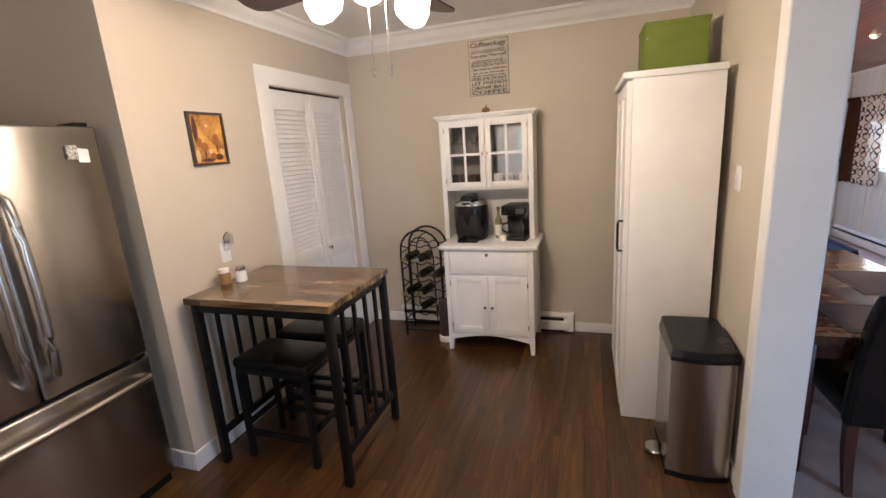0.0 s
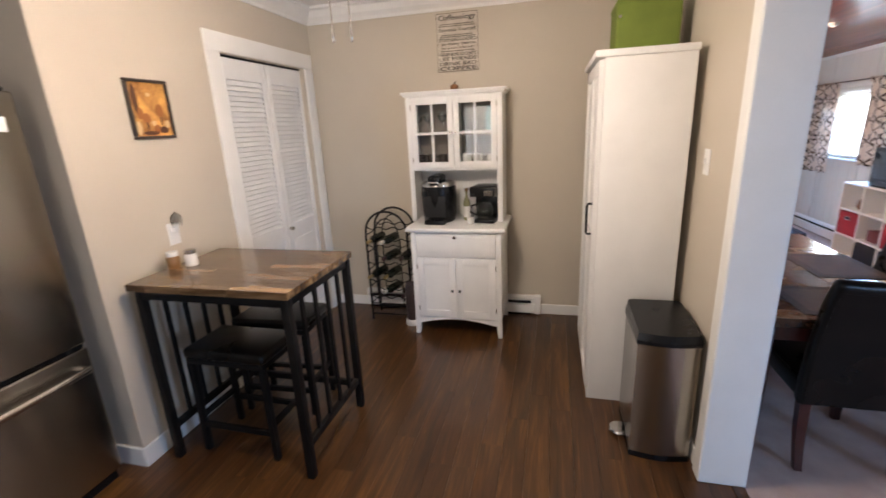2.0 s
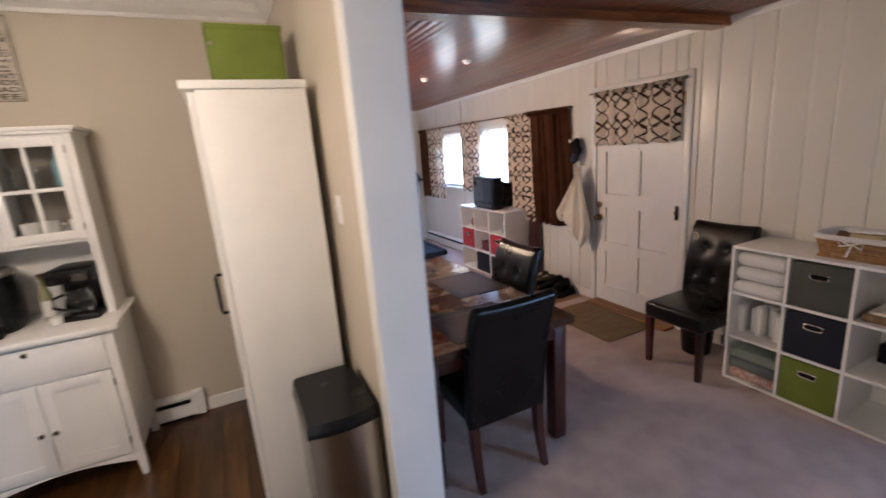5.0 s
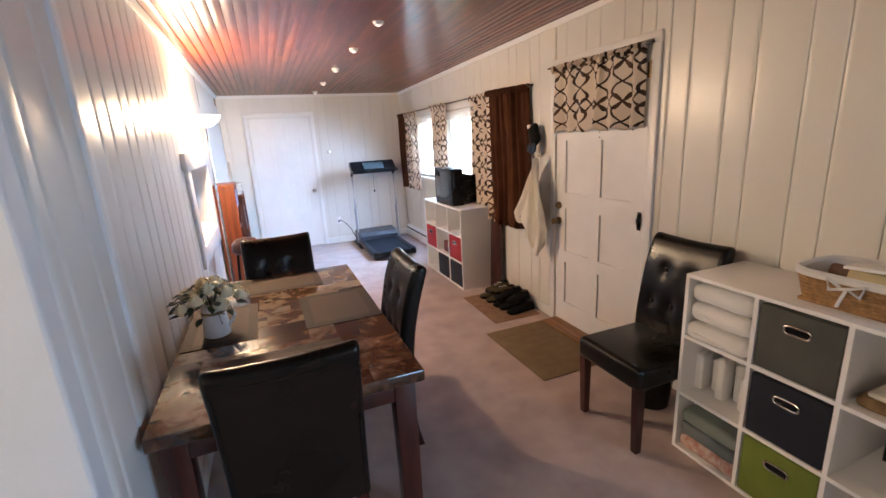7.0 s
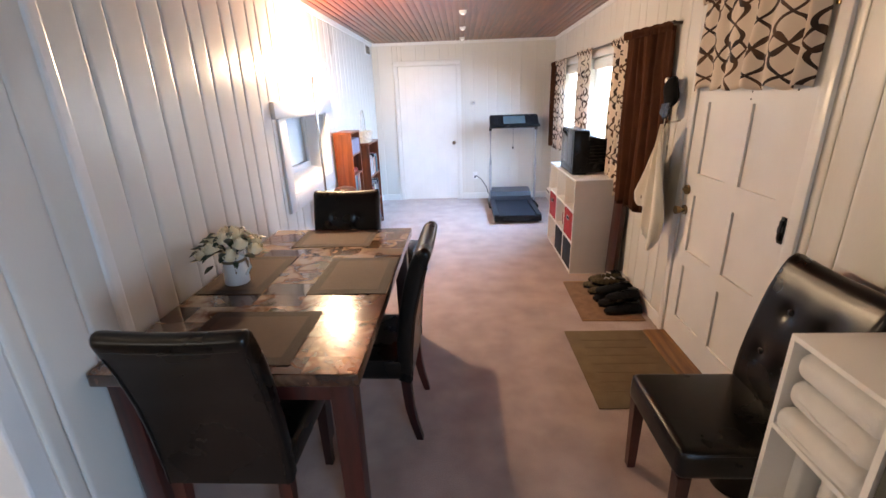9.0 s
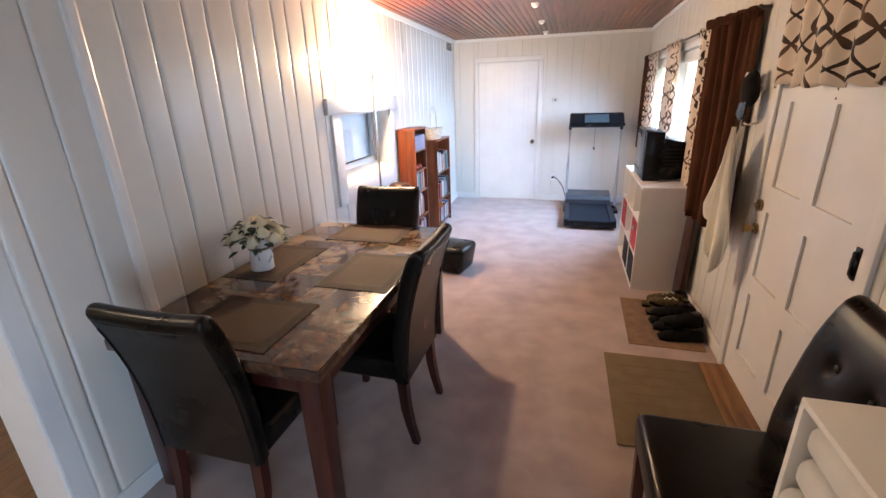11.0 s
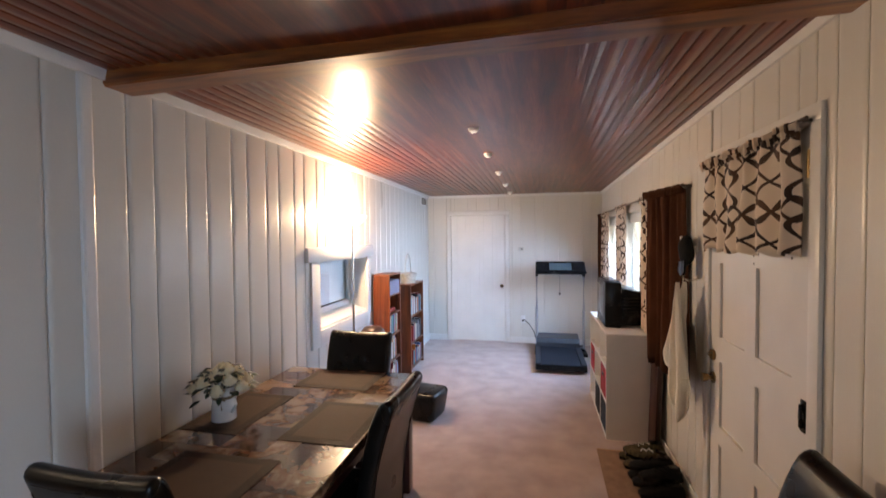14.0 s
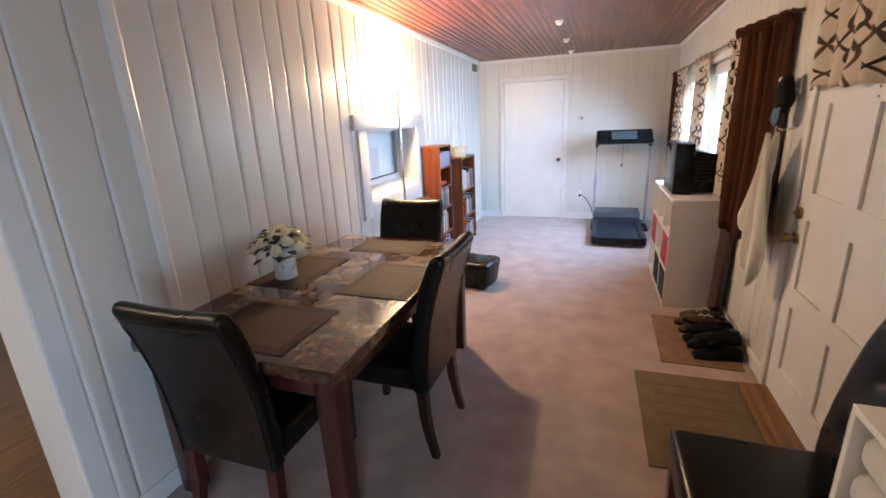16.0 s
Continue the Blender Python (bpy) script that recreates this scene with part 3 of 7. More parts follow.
# dim room behind the niche
wall("wall_back_room", [(-0.4, 0.95, KB + 0.9 - 0.6, KB + 0.32, 0, 2.5), (-0.5, -0.4, KB + 0.3, 6.2, 0, 2.5), (-0.4, 1.04, 6.2, 6.3, 0, 2.5)], M_KWALL, "plain wall of the dim room behind the inner window")
structure("ceiling_back_room", B(-0.5, 1.04, KB + 0.12, 6.3, 2.5, 2.6), M_KCEIL, "plain ceiling of the back room", category="ceiling")
structure("floor_back_room", B(-0.5, 1.04, KB + 0.12, 6.3, -0.1, 0.0), M_FLOOR, "plain floor of the back room", category="floor")

# ---- kitchen things ----
def refrigerator():
    f = thing("refrigerator", pose(-1.93, 1.205, 0), "brushed stainless french-door refrigerator with a bottom freezer", "refrigerator")
    part("body", B(-0.76, -0.075, -0.475, 0.475, 0.03, 1.915, bevel=0.006), plain("grey_fridge_case", (0.12, 0.12, 0.12, 1), 0.5), f, "dark grey painted case")
    for name, y0, y1, z0, z1 in (("left_door", -0.478, -0.003, 0.775, 1.915), ("right_door", 0.003, 0.478, 0.775, 1.915), ("freezer_drawer", -0.478, 0.478, 0.06, 0.755)):
        d = part(name, B(-0.072, 0.0, y0, y1, z0, z1, bevel=0.014, seg=4), M_STEEL, f)
        if name == "freezer_drawer":
            pts = [(0.0, -0.43, 0.66), (0.045, -0.42, 0.665)] + [(0.052 + 0.012 * math.cos(a), a * 0.26, 0.668) for a in [k * 0.2 - 1.4 for k in range(15)]] + [(0.045, 0.42, 0.665), (0.0, 0.43, 0.66)]
            part("handle", T(pts, 0.018, 12), M_CHROME, d, "long bowed steel handle")
        else:
            s = -1 if name == "left_door" else 1
            pts = [(0.0, s * 0.045, 0.87), (0.045, s * 0.045, 0.89)] + [(0.055 + 0.010 * math.sin(math.pi * k / 10), s * (0.045 + 0.006 * math.sin(math.pi * k / 10)), 0.93 + k * 0.066) for k in range(11)] + [(0.045, s * 0.045, 1.62), (0.0, s * 0.045, 1.64)]
            part("handle", T(pts, 0.019, 12), M_CHROME, d, "long bowed steel handle")
    # black strip stands for the shade in the gap between doors and drawer
    part("seal", B(-0.074, -0.02, -0.47, 0.47, 0.756, 0.774), M_BLACK, f, "black strip shading the gap above the freezer drawer")
    part("kick_grille", B(-0.06, -0.03, -0.46, 0.46, 0.0, 0.058), M_BLACK, f, "black kick grille")
    for y in (-0.43, 0.43):
        part("hinge_cover", B(-0.14, -0.02, y - 0.03, y + 0.03, 1.915, 1.933, bevel=0.006), M_BLACK, f)
    n = thing("note_clip", pose(-1.928, 1.575, 1.80) @ Matrix.Scale(0.62, 4), "small patterned magnet clip holding a white paper", "magnet")
    part("paper", prism([(0.0, -0.07), (0.075, -0.075), (0.078, 0.02), (0.0, 0.03)], "x", 0.001, 0.004), M_WHITE, n, "white paper slip", smooth=False)
    part("clip", B(0.001, 0.016, -0.075, 0.0, -0.05, 0.05, bevel=0.006), noisy("black_white_pattern", (0.02, 0.02, 0.02, 1), (0.7, 0.68, 0.6, 1), 0.4, scale=60, fine=200), n, "black and white patterned clip")


refrigerator()

M_BLOCK = wood("butcher_block", rgb("2a1c11"), rgb("5b442c"), rgb("8c7150"), 0.24, "x", coat=0.35, tone=0.22)


def bar_table():
    X0, X1, Y0, Y1, Z = -1.80, -0.905, 1.83, 2.49, 1.02
    t = thing("bar_table", pose(0, 0, 0), "counter-height table with a butcher-block top and black metal frame", "table")
    top = part("tabletop", B(X0 + 0.002, X1 - 0.002, Y0 + 0.002, Y1 - 0.002, Z - 0.036, Z - 0.004), M_BLOCK, t, "varnished butcher-block wood top")
    rnd = random.Random(4)
    n = 12
    wy = (Y1 - Y0) / n
    for i in range(n):
        x = X0 - rnd.uniform(0, 0.3)
        while x < X1 - 0.01:
            L = rnd.uniform(0.16, 0.42)
            a, b = max(x, X0), min(x + L, X1)
            if b - a > 0.01:
                part("wood_block", B(a, b - 0.0008, Y0 + i * wy, Y0 + (i + 1) * wy - 0.0008, Z - 0.035, Z - rnd.uniform(0, 0.0006)), M_BLOCK, top, smooth=False)
            x += L
    a, b, c, d = X0 + 0.05, X1 - 0.03, Y0 + 0.03, Y1 - 0.03
    s = 0.02
    for x in (a, b):
        for y in (c, d):
            part("leg", B(x - s, x + s, y - s, y + s, 0, Z - 0.036, bevel=0.003), M_BLACKMETAL, t)
    for z0, z1 in ((Z - 0.082, Z - 0.037), (0.17, 0.21)):
        for x in (a, b):
            part("side_rail", B(x - 0.013, x + 0.013, c + s, d - s, z0, z1, bevel=0.002), M_BLACKMETAL, t)
    for y in (c, d):
        part("front_rail", B(a + s, b - s, y - 0.013, y + 0.013, Z - 0.082, Z - 0.037, bevel=0.002), M_BLACKMETAL, t)
    part("stretcher", B(a + 0.013, b - 0.013, d - 0.05, d - 0.024, 0.17, 0.21, bevel=0.002), M_BLACKMETAL, t)
    for x in (a, b):
        for k in range(1, 5):
            y = c + (d - c) * k / 5
            part("baluster", B(x - 0.008, x + 0.008, y - 0.011, y + 0.011, 0.21, Z - 0.082), M_BLACKMETAL, t)


bar_table()


def stool(m):
    t = thing("bar_stool", m, "backless black counter stool with a padded vinyl seat", "stool", "stools under the bar table")
    bm = B(-0.245, 0.245, -0.155, 0.155, 0.575, 0.635, bevel=0.022, seg=4)
    for v in bm.verts:
        if v.co.z > 0.61:
            v.co.z += 0.012 * (1 - (v.co.x / 0.25) ** 2) * (1 - (v.co.y / 0.16) ** 2)
    part("seat", bm, M_LEATHER, t, "black padded vinyl seat")
    part("seat_frame", B(-0.235, 0.235, -0.145, 0.145, 0.545, 0.576, bevel=0.003), M_BLACKMETAL, t)
    for x in (-0.222, 0.222):
        for y in (-0.132, 0.132):
            part("leg", B(x - 0.016, x + 0.016, y - 0.016, y + 0.016, 0, 0.546, bevel=0.003), M_BLACKMETAL, t)
    for x in (-0.222, 0.222):
        part("stretcher", B(x - 0.01, x + 0.01, -0.116, 0.116, 0.2, 0.23), M_BLACKMETAL, t)
    for y in (-0.132, 0.132):
        part("stretcher", B(-0.206, 0.206, y - 0.01, y + 0.01, 0.15, 0.18), M_BLACKMETAL, t)
    return t


st = stool(pose(-1.405, 2.07, 0, 0, 0, -1))
copy_thing(st, pose(-1.41, 2.45, 0, 0, 0, 3))


def hutch():
    h = thing("hutch", pose(-0.51, 3.49, 0), "white painted two-part hutch with glazed upper doors", "cabinet")
    # lower cabinet: local y runs back from its front
    bm = B(-0.345, 0.345, 0.012, 0.505, 0.15, 0.895)
    part("lower_body", bm, M_WHITE, h)
    for x in (-0.352, 0.352):
        s = 1 if x < 0 else -1
        part("foot", prism([(x - s * 0.012, 0.0), (x + s * 0.018, 0.0), (x + s * 0.035, 0.15), (x - s * 0.012, 0.15)], "y", 0.0, 0.045), M_WHITE, h, smooth=False)
        part("foot", B(min(x - s * 0.012, x + s * 0.03), max(x - s * 0.012, x + s * 0.03), 0.46, 0.505, 0, 0.15), M_WHITE, h)
        part("corner_post", B(min(x - s * 0.012, x + s * 0.03), max(x - s * 0.012, x + s * 0.03), 0.0, 0.5, 0.15, 0.895, bevel=0.003), M_WHITE, h)
    arch = [(-0.32, 0.15)] + [(-0.32 + 0.64 * k / 12, 0.10 + 0.045 * math.sin(math.pi * k / 12)) for k in range(13)] + [(0.32, 0.15)]
    part("apron", prism(arch, "y", 0.004, 0.022), M_WHITE, h, "arched bottom rail", smooth=False)
    dr = part("drawer", B(-0.318, 0.318, -0.004, 0.012, 0.685, 0.875, bevel=0.003), M_WHITE, h)
    part("drawer_panel", B(-0.27, 0.27, -0.007, -0.003, 0.715, 0.845, bevel=0.002), M_WHITE, dr)
    part("knob", T([(0, -0.004, 0.852), (0, -0.018, 0.852), (0, -0.026, 0.852)], 0.008, 12, 0.013), M_CHROME, dr, "round dark metal knob")
    for s in (-1, 1):
        a, b = sorted((s * 0.003, s * 0.318))
        d = part("lower_door", B(a, b, 0.002, 0.012, 0.165, 0.675), M_WHITE, h)
        for q in ((a, a + 0.055, 0.165, 0.675), (b - 0.055, b, 0.165, 0.675), (a + 0.055, b - 0.055, 0.165, 0.225), (a + 0.055, b - 0.055, 0.615, 0.675)):
            part("door_rail", B(q[0], q[1], -0.006, 0.002, q[2], q[3], bevel=0.002), M_WHITE, d)
        part("knob", T([(s * 0.03, -0.006, 0.405), (s * 0.03, -0.018, 0.405), (s * 0.03, -0.027, 0.405)], 0.008, 12, 0.013), M_CHROME, d, "round dark metal knob")
        for z in (0.24, 0.6):
            part("hinge", T([(s * 0.32, -0.006, z - 0.02), (s * 0.32, -0.006, z + 0.02)], 0.004, 8), M_CHROME, d)
    part("counter", B(-0.395, 0.40, -0.035, 0.525, 0.895, 0.925, bevel=0.007), M_WHITE, h, "white counter slab")
    # upper cabinet
    F, L, R = 0.25, -0.413, 0.353
    for x0, x1 in ((L, L + 0.022), (R - 0.022, R)):
        part("side_panel", B(x0, x1, F, 0.53, 0.925, 1.92), M_WHITE, h)
    part("back_panel", B(L + 0.022, R - 0.022, 0.515, 0.53, 0.925, 1.36), M_WHITE, h)
    # dimness of the glazed interior is put into this board's darker colour
    part("upper_back_panel", B(L + 0.022, R - 0.022, 0.515, 0.53, 1.36, 1.92), noisy("shaded_back_board", (0.20, 0.17, 0.14, 1), (0.25, 0.215, 0.18, 1), 0.6, scale=5, fine=120), h, "back board behind the glass, coloured taupe for the dim interior")
    for x0, x1 in ((L, L + 0.04), (R - 0.04, R)):
        part("face_stile", B(x0, x1, F - 0.014, F, 0.925, 1.92, bevel=0.002), M_WHITE, h)
    for z0, z1 in ((1.345, 1.375), (1.90, 1.92)):
        part("shelf_board", B(L + 0.022, R - 0.022, F, 0.515, z0, z1), M_WHITE, h)
    part("inner_shelf", B(L + 0.022, R - 0.022, F + 0.03, 0.515, 1.632, 1.644), M_WHITE, h)
    part("inner_partition", B(-0.035, -0.02, F + 0.02, 0.515, 1.375, 1.9), M_WHITE, h)
    mid = (L + R) / 2
    for s in (-1, 1):
        a, b = (L + 0.042, mid - 0.002) if s < 0 else (mid + 0.002, R - 0.042)
        d = part("glazed_door", B(a, a + 0.045, F - 0.018, F, 1.365, 1.905, bevel=0.002), M_WHITE, h)
        for q in ((b - 0.045, b, 1.365, 1.905), (a + 0.045, b - 0.045, 1.365, 1.412), (a + 0.045, b - 0.045, 1.858, 1.905)):
            part("door_rail", B(q[0], q[1], F - 0.018, F, q[2], q[3], bevel=0.002), M_WHITE, d)
        c = (a + b) / 2
        part("muntin", B(c - 0.009, c + 0.009, F - 0.016, F - 0.002, 1.412, 1.858), M_WHITE, d)
        part("muntin", B(a + 0.045, b - 0.045, F - 0.015, F - 0.003, 1.627, 1.645), M_WHITE, d)
        for x0, x1 in ((a + 0.045, c - 0.009), (c + 0.009, b - 0.045)):
            for z0, z1 in ((1.412, 1.627), (1.645, 1.858)):
                part("pane", B(x0, x1, F - 0.008, F - 0.006, z0, z1), M_GLASS, d, "clear glass pane").visible_shadow = False
        k = mid + s * 0.022
        part("knob", T([(k, F - 0.018, 1.64), (k, F - 0.03, 1.64), (k, F - 0.038, 1.64)], 0.008, 12, 0.013), M_CHROME, d, "round metal knob")
        for z in (1.43, 1.84):
            part("hinge", T([((a if s < 0 else b), F - 0.02, z - 0.02), ((a if s < 0 else b), F - 0.02, z + 0.02)], 0.004, 8), M_CHROME, d)
    bm = B(L - 0.03, R + 0.03, F - 0.045, 0.53, 1.937, 1.957, bevel=0.004)
    box(bm, L - 0.015, R + 0.015, F - 0.03, 0.53, 1.92, 1.938, bevel=0.004)
    part("cornice", bm, M_WHITE, h, "white stepped cornice")


hutch()

M_CLEAR, _nt, _b = base("drinking_glass")
_b.inputs["Base Color"].default_value = (0.92, 0.95, 0.95, 1)
_b.inputs["Transmission Weight"].default_value = 1.0
_b.inputs["Roughness"].default_value = 0.03
M_CUP = plain("white_porcelain", (0.78, 0.76, 0.72, 1), 0.18, relief=0.0)
M_TEAL = plain("teal_glass", (0.22, 0.42, 0.45, 1), 0.15, relief=0.0)
M_DARKCUP = plain("dark_brown_ceramic", (0.05, 0.035, 0.028, 1), 0.3, relief=0.0)


def glassware(name, x, y, z, label, category, mat, profile, group, handle=0.0):
    t = thing(name, pose(x, y, z), label, category, group)
    part("bowl", lathe(profile, 20), mat, t)
    if handle:
        r, hgt = handle
        part("handle", T([(r, 0, hgt * 0.8), (r + 0.022, 0, hgt * 0.72), (r + 0.026, 0, hgt * 0.5), (r + 0.018, 0, hgt * 0.3), (r, 0, hgt * 0.22)], 0.005, 8), mat, t)


CUPP = [(0.03, 0), (0.038, 0.004), (0.042, 0.09), (0.039, 0.09), (0.035, 0.008), (0.0, 0.008)]
WINE = [(0.03, 0), (0.03, 0.003), (0.004, 0.008), (0.004, 0.075), (0.03, 0.10), (0.037, 0.13), (0.032, 0.165), (0.030, 0.165), (0.034, 0.13), (0.0, 0.085)]
TUMB = [(0.028, 0), (0.030, 0.004), (0.036, 0.12), (0.034, 0.12), (0.027, 0.01), (0.0, 0.01)]
for x in (-0.86, -0.78, -0.66, -0.59):
    glassware("wine_glass", x, 3.86, 1.645, "clear stemmed wine glass on the hutch shelf", "glass", M_CLEAR, WINE, "glasses in the hutch")
for x in (-0.47, -0.39, -0.31):
    glassware("tumbler", x, 3.87, 1.645, "clear drinking tumbler on the hutch shelf", "glass", M_CLEAR, TUMB, "tumblers in the hutch")
glassware("pitcher", -0.255, 3.88, 1.645, "teal tinted glass jar on the hutch shelf", "jar", M_TEAL, [(0.045, 0), (0.055, 0.02), (0.055, 0.13), (0.035, 0.16), (0.04, 0.185), (0.0, 0.185)], "jars in the hutch")
for x in (-0.85, -0.76, -0.66, -0.585):
    glassware("mug", x, 3.85, 1.376, "dark brown stoneware mug on the lower shelf", "mug", M_DARKCUP, CUPP, "dark mugs in the hutch", (0.04, 0.09))
for x, y in ((-0.46, 3.84), (-0.37, 3.85), (-0.25, 3.84)):
    glassware("mug", x, y, 1.376, "white porcelain coffee mug on the lower shelf", "mug", M_CUP, CUPP, "white mugs in the hutch", (0.04, 0.09))
for k in range(5):
    glassware("plate", -0.30, 3.93, 1.376 + 0.012 * k, "white plate in a stack on the lower shelf", "plate", M_CUP, [(0.04, 0), (0.05, 0.002), (0.078, 0.009), (0.078, 0.011), (0.0, 0.011)], "stacked plates")


def pod_brewer():
    t = thing("pod_coffee_maker", pose(-0.69, 3.75, 0.925) @ Matrix.Scale(1.13, 4), "large black and chrome pod coffee brewer", "coffee maker")
    bm = lathe([(0.105, 0.0), (0.115, 0.01), (0.125, 0.08), (0.13, 0.2), (0.126, 0.262), (0.10, 0.29), (0.0, 0.30)], 36)
    for v in bm.verts:
        v.co.y = v.co.y * 1.05 + 0.01
    part("body", bm, M_BLACK, t)
    part("silver_band", lathe([(0.126, 0.262), (0.129, 0.264), (0.128, 0.276), (0.106, 0.294), (0.10, 0.29)], 36, (0, 0.01, 0)), M_CHROME, t, "silver trim on the shoulders")
    part("lid", B(-0.05, 0.05, -0.13, 0.06, 0.28, 0.345, bevel=0.026, seg=4), M_BLACK, t, "rounded black lid")
    part("handle", T([(-0.05, -0.13, 0.28), (-0.03, -0.155, 0.3), (0.03, -0.155, 0.3), (0.05, -0.13, 0.28)], 0.009, 10), M_CHROME, t, "silver lid handle")
    # no hollow here: a flat near-black plate gives the recess its shade
    part("cup_recess", B(-0.075, 0.075, -0.123, -0.118, 0.05, 0.2, bevel=0.002), plain("dull_black", (0.004, 0.004, 0.004, 1), 0.7), t)
    part("drip_tray", B(-0.075, 0.075, -0.155, -0.11, 0.0, 0.03, bevel=0.006), M_BLACK, t, "black drip tray")


pod_brewer()


def drip_brewer():
    t = thing("drip_coffee_maker", pose(-0.30, 3.77, 0.925, 0, 0, -8), "black drip coffee maker with a glass carafe", "coffee maker")
    part("base", B(-0.10, 0.10, -0.12, 0.12, 0, 0.035, bevel=0.008), M_BLACK, t)
    part("tower", B(-0.10, 0.10, 0.03, 0.12, 0.035, 0.24, bevel=0.01), M_BLACK, t)
    part("top", B(-0.105, 0.105, -0.12, 0.12, 0.21, 0.29, bevel=0.014), M_BLACK, t)
    part("carafe", lathe([(0.05, 0.037), (0.065, 0.05), (0.068, 0.09), (0.05, 0.15), (0.045, 0.165), (0.0, 0.165)], 22, (0.0, -0.045, 0)), M_CLEAR, t, "clear glass carafe")
    part("carafe_handle", T([(-0.045, -0.07, 0.15), (-0.09, -0.11, 0.14), (-0.095, -0.115, 0.09), (-0.06, -0.08, 0.06)], 0.008, 8), M_BLACK, t)
    part("button_panel", B(0.02, 0.09, -0.123, -0.119, 0.225, 0.265), M_CHROME, t, "small silver control panel")


drip_brewer()
t = thing("syrup_bottle", pose(-0.462, 3.78, 0.925), "clear glass syrup bottle with a pale label", "bottle")
part("bottle", lathe([(0.026, 0), (0.03, 0.006), (0.03, 0.15), (0.012, 0.2), (0.011, 0.235), (0.014, 0.24), (0.014, 0.25), (0.0, 0.25)], 20), plain("olive_glass", (0.25, 0.24, 0.13, 1), 0.1, relief=0), t)
part("label_band", lathe([(0.0305, 0.03), (0.0308, 0.03), (0.0308, 0.12), (0.0305, 0.12)], 20), M_CUP, t, "pale paper label")
part("cap", lathe([(0.015, 0.24), (0.016, 0.243), (0.016, 0.268), (0.0, 0.27)], 16), M_BRASS, t)
t = thing("mug_by_brewer", pose(-0.41, 3.66, 0.925), "white coffee scoop cup beside the brewer", "cup")
part("bowl", lathe([(0.02, 0), (0.028, 0.004), (0.032, 0.045), (0.029, 0.045), (0.02, 0.006), (0.0, 0.006)], 18), M_CUP, t)
t = thing("figurine", pose(-0.54, 3.82, 1.957), "small brown round ornament on top of the hutch", "ornament")
bm = bmesh.new()
bmesh.ops.create_uvsphere(bm, u_segments=16, v_segments=10, radius=0.032)
for v in bm.verts:
    a = math.atan2(v.co.y, v.co.x)
    v.co.x *= 1 + 0.06 * math.cos(a * 7)
    v.co.y *= 1 + 0.06 * math.cos(a * 7)
    v.co.z = v.co.z * 0.75 + 0.024
part("fruit", bm, plain("brown_orange_glaze", (0.20, 0.09, 0.035, 1), 0.35), t)
part("stem", T([(0, 0, 0.045), (0.003, 0, 0.058), (0.01, 0, 0.066)], 0.006, 8, 0.003), M_DARKCUP, t)

# ---- sign above the hutch ----
M_SIGN = noisy("worn_white_board", (0.42, 0.36, 0.29, 1), (0.66, 0.60, 0.52, 1), 0.6, scale=12, fine=90)
M_INKSOFT = plain("faded_ink", (0.12, 0.10, 0.08, 1), 0.6)
M_INK = plain("black_ink", (0.02, 0.016, 0.013, 1), 0.6)
sign = thing("wall_sign", pose(-0.543, KB - 0.001, 2.335), "distressed cream word sign about coffee hung on the wall", "sign")
part("board", B(-0.168, 0.168, -0.014, 0, -0.218, 0.218, bevel=0.003), M_SIGN, sign)
for a in ((-0.168, 0.168, 0.214, 0.218), (-0.168, 0.168, -0.218, -0.214), (-0.168, -0.165, -0.214, 0.214), (0.165, 0.168, -0.214, 0.214)):
    part("border", B(a[0], a[1], -0.017, -0.013, a[2], a[3]), noisy("dark_worn_edge", (0.03, 0.024, 0.02, 1), (0.3, 0.26, 0.2, 1), 0.6, scale=30), sign)


def words(text, x0, x1, z0, z1, parent, y=-0.0155):
    cu = bpy.data.curves.new("words", "FONT")
    cu.body = text
    cu.extrude = 0.0008
    cu.offset = 0.012
    ob = bpy.data.objects.new("words", cu)
    scene.collection.objects.link(ob)
    bpy.context.view_layer.update()
    me = bpy.data.meshes.new_from_object(ob)
    bpy.data.objects.remove(ob)
    co = np.array([v.co for v in me.vertices])
    lo, hi = co.min(0), co.max(0)
    for v in me.vertices:
        v.co = Vector((x0 + (v.co.x - lo[0]) / (hi[0] - lo[0]) * (x1 - x0), y - v.co.z * 0.5, z0 + (v.co.y - lo[1]) / (hi[1] - lo[1]) * (z1 - z0)))
    me.materials.append(M_INK)
    o = new("lettering", me)
    o.parent = parent
    return o


words("Coffeeology", -0.15, 0.15, 0.155, 0.203, sign)
words("Espresso Yourself", -0.15, 0.15, 0.075, 0.108, sign)
words("STAY GROUNDED", -0.15, 0.15, 0.010, 0.034, sign)
words("as many blends", -0.13, 0.15, -0.024, 0.002, sign)
words("as your friends", -0.13, 0.13, -0.050, -0.030, sign)
words("FRIENDS DON'T", -0.152, 0.152, -0.099, -0.074, sign)
words("LET FRIENDS", -0.152, 0.152, -0.134, -0.108, sign)
words("DRINK BAD", -0.152, 0.152, -0.170, -0.143, sign)
words("COFFEE", -0.152, 0.152, -0.208, -0.179, sign)
rnd = random.Random(4)
for z, w in ((0.136, 0.14), (0.122, 0.15), (0.056, 0.13), (0.043, 0.145), (-0.062, 0.14)):
    x = -w
    while x < w - 0.01:
        e = min(w, x + rnd.uniform(0.012, 0.036))
        part("unreadable_word", B(x, e, -0.0152, -0.0142, z - 0.0036, z + 0.0036), M_INKSOFT, sign)
        x = e + 0.006

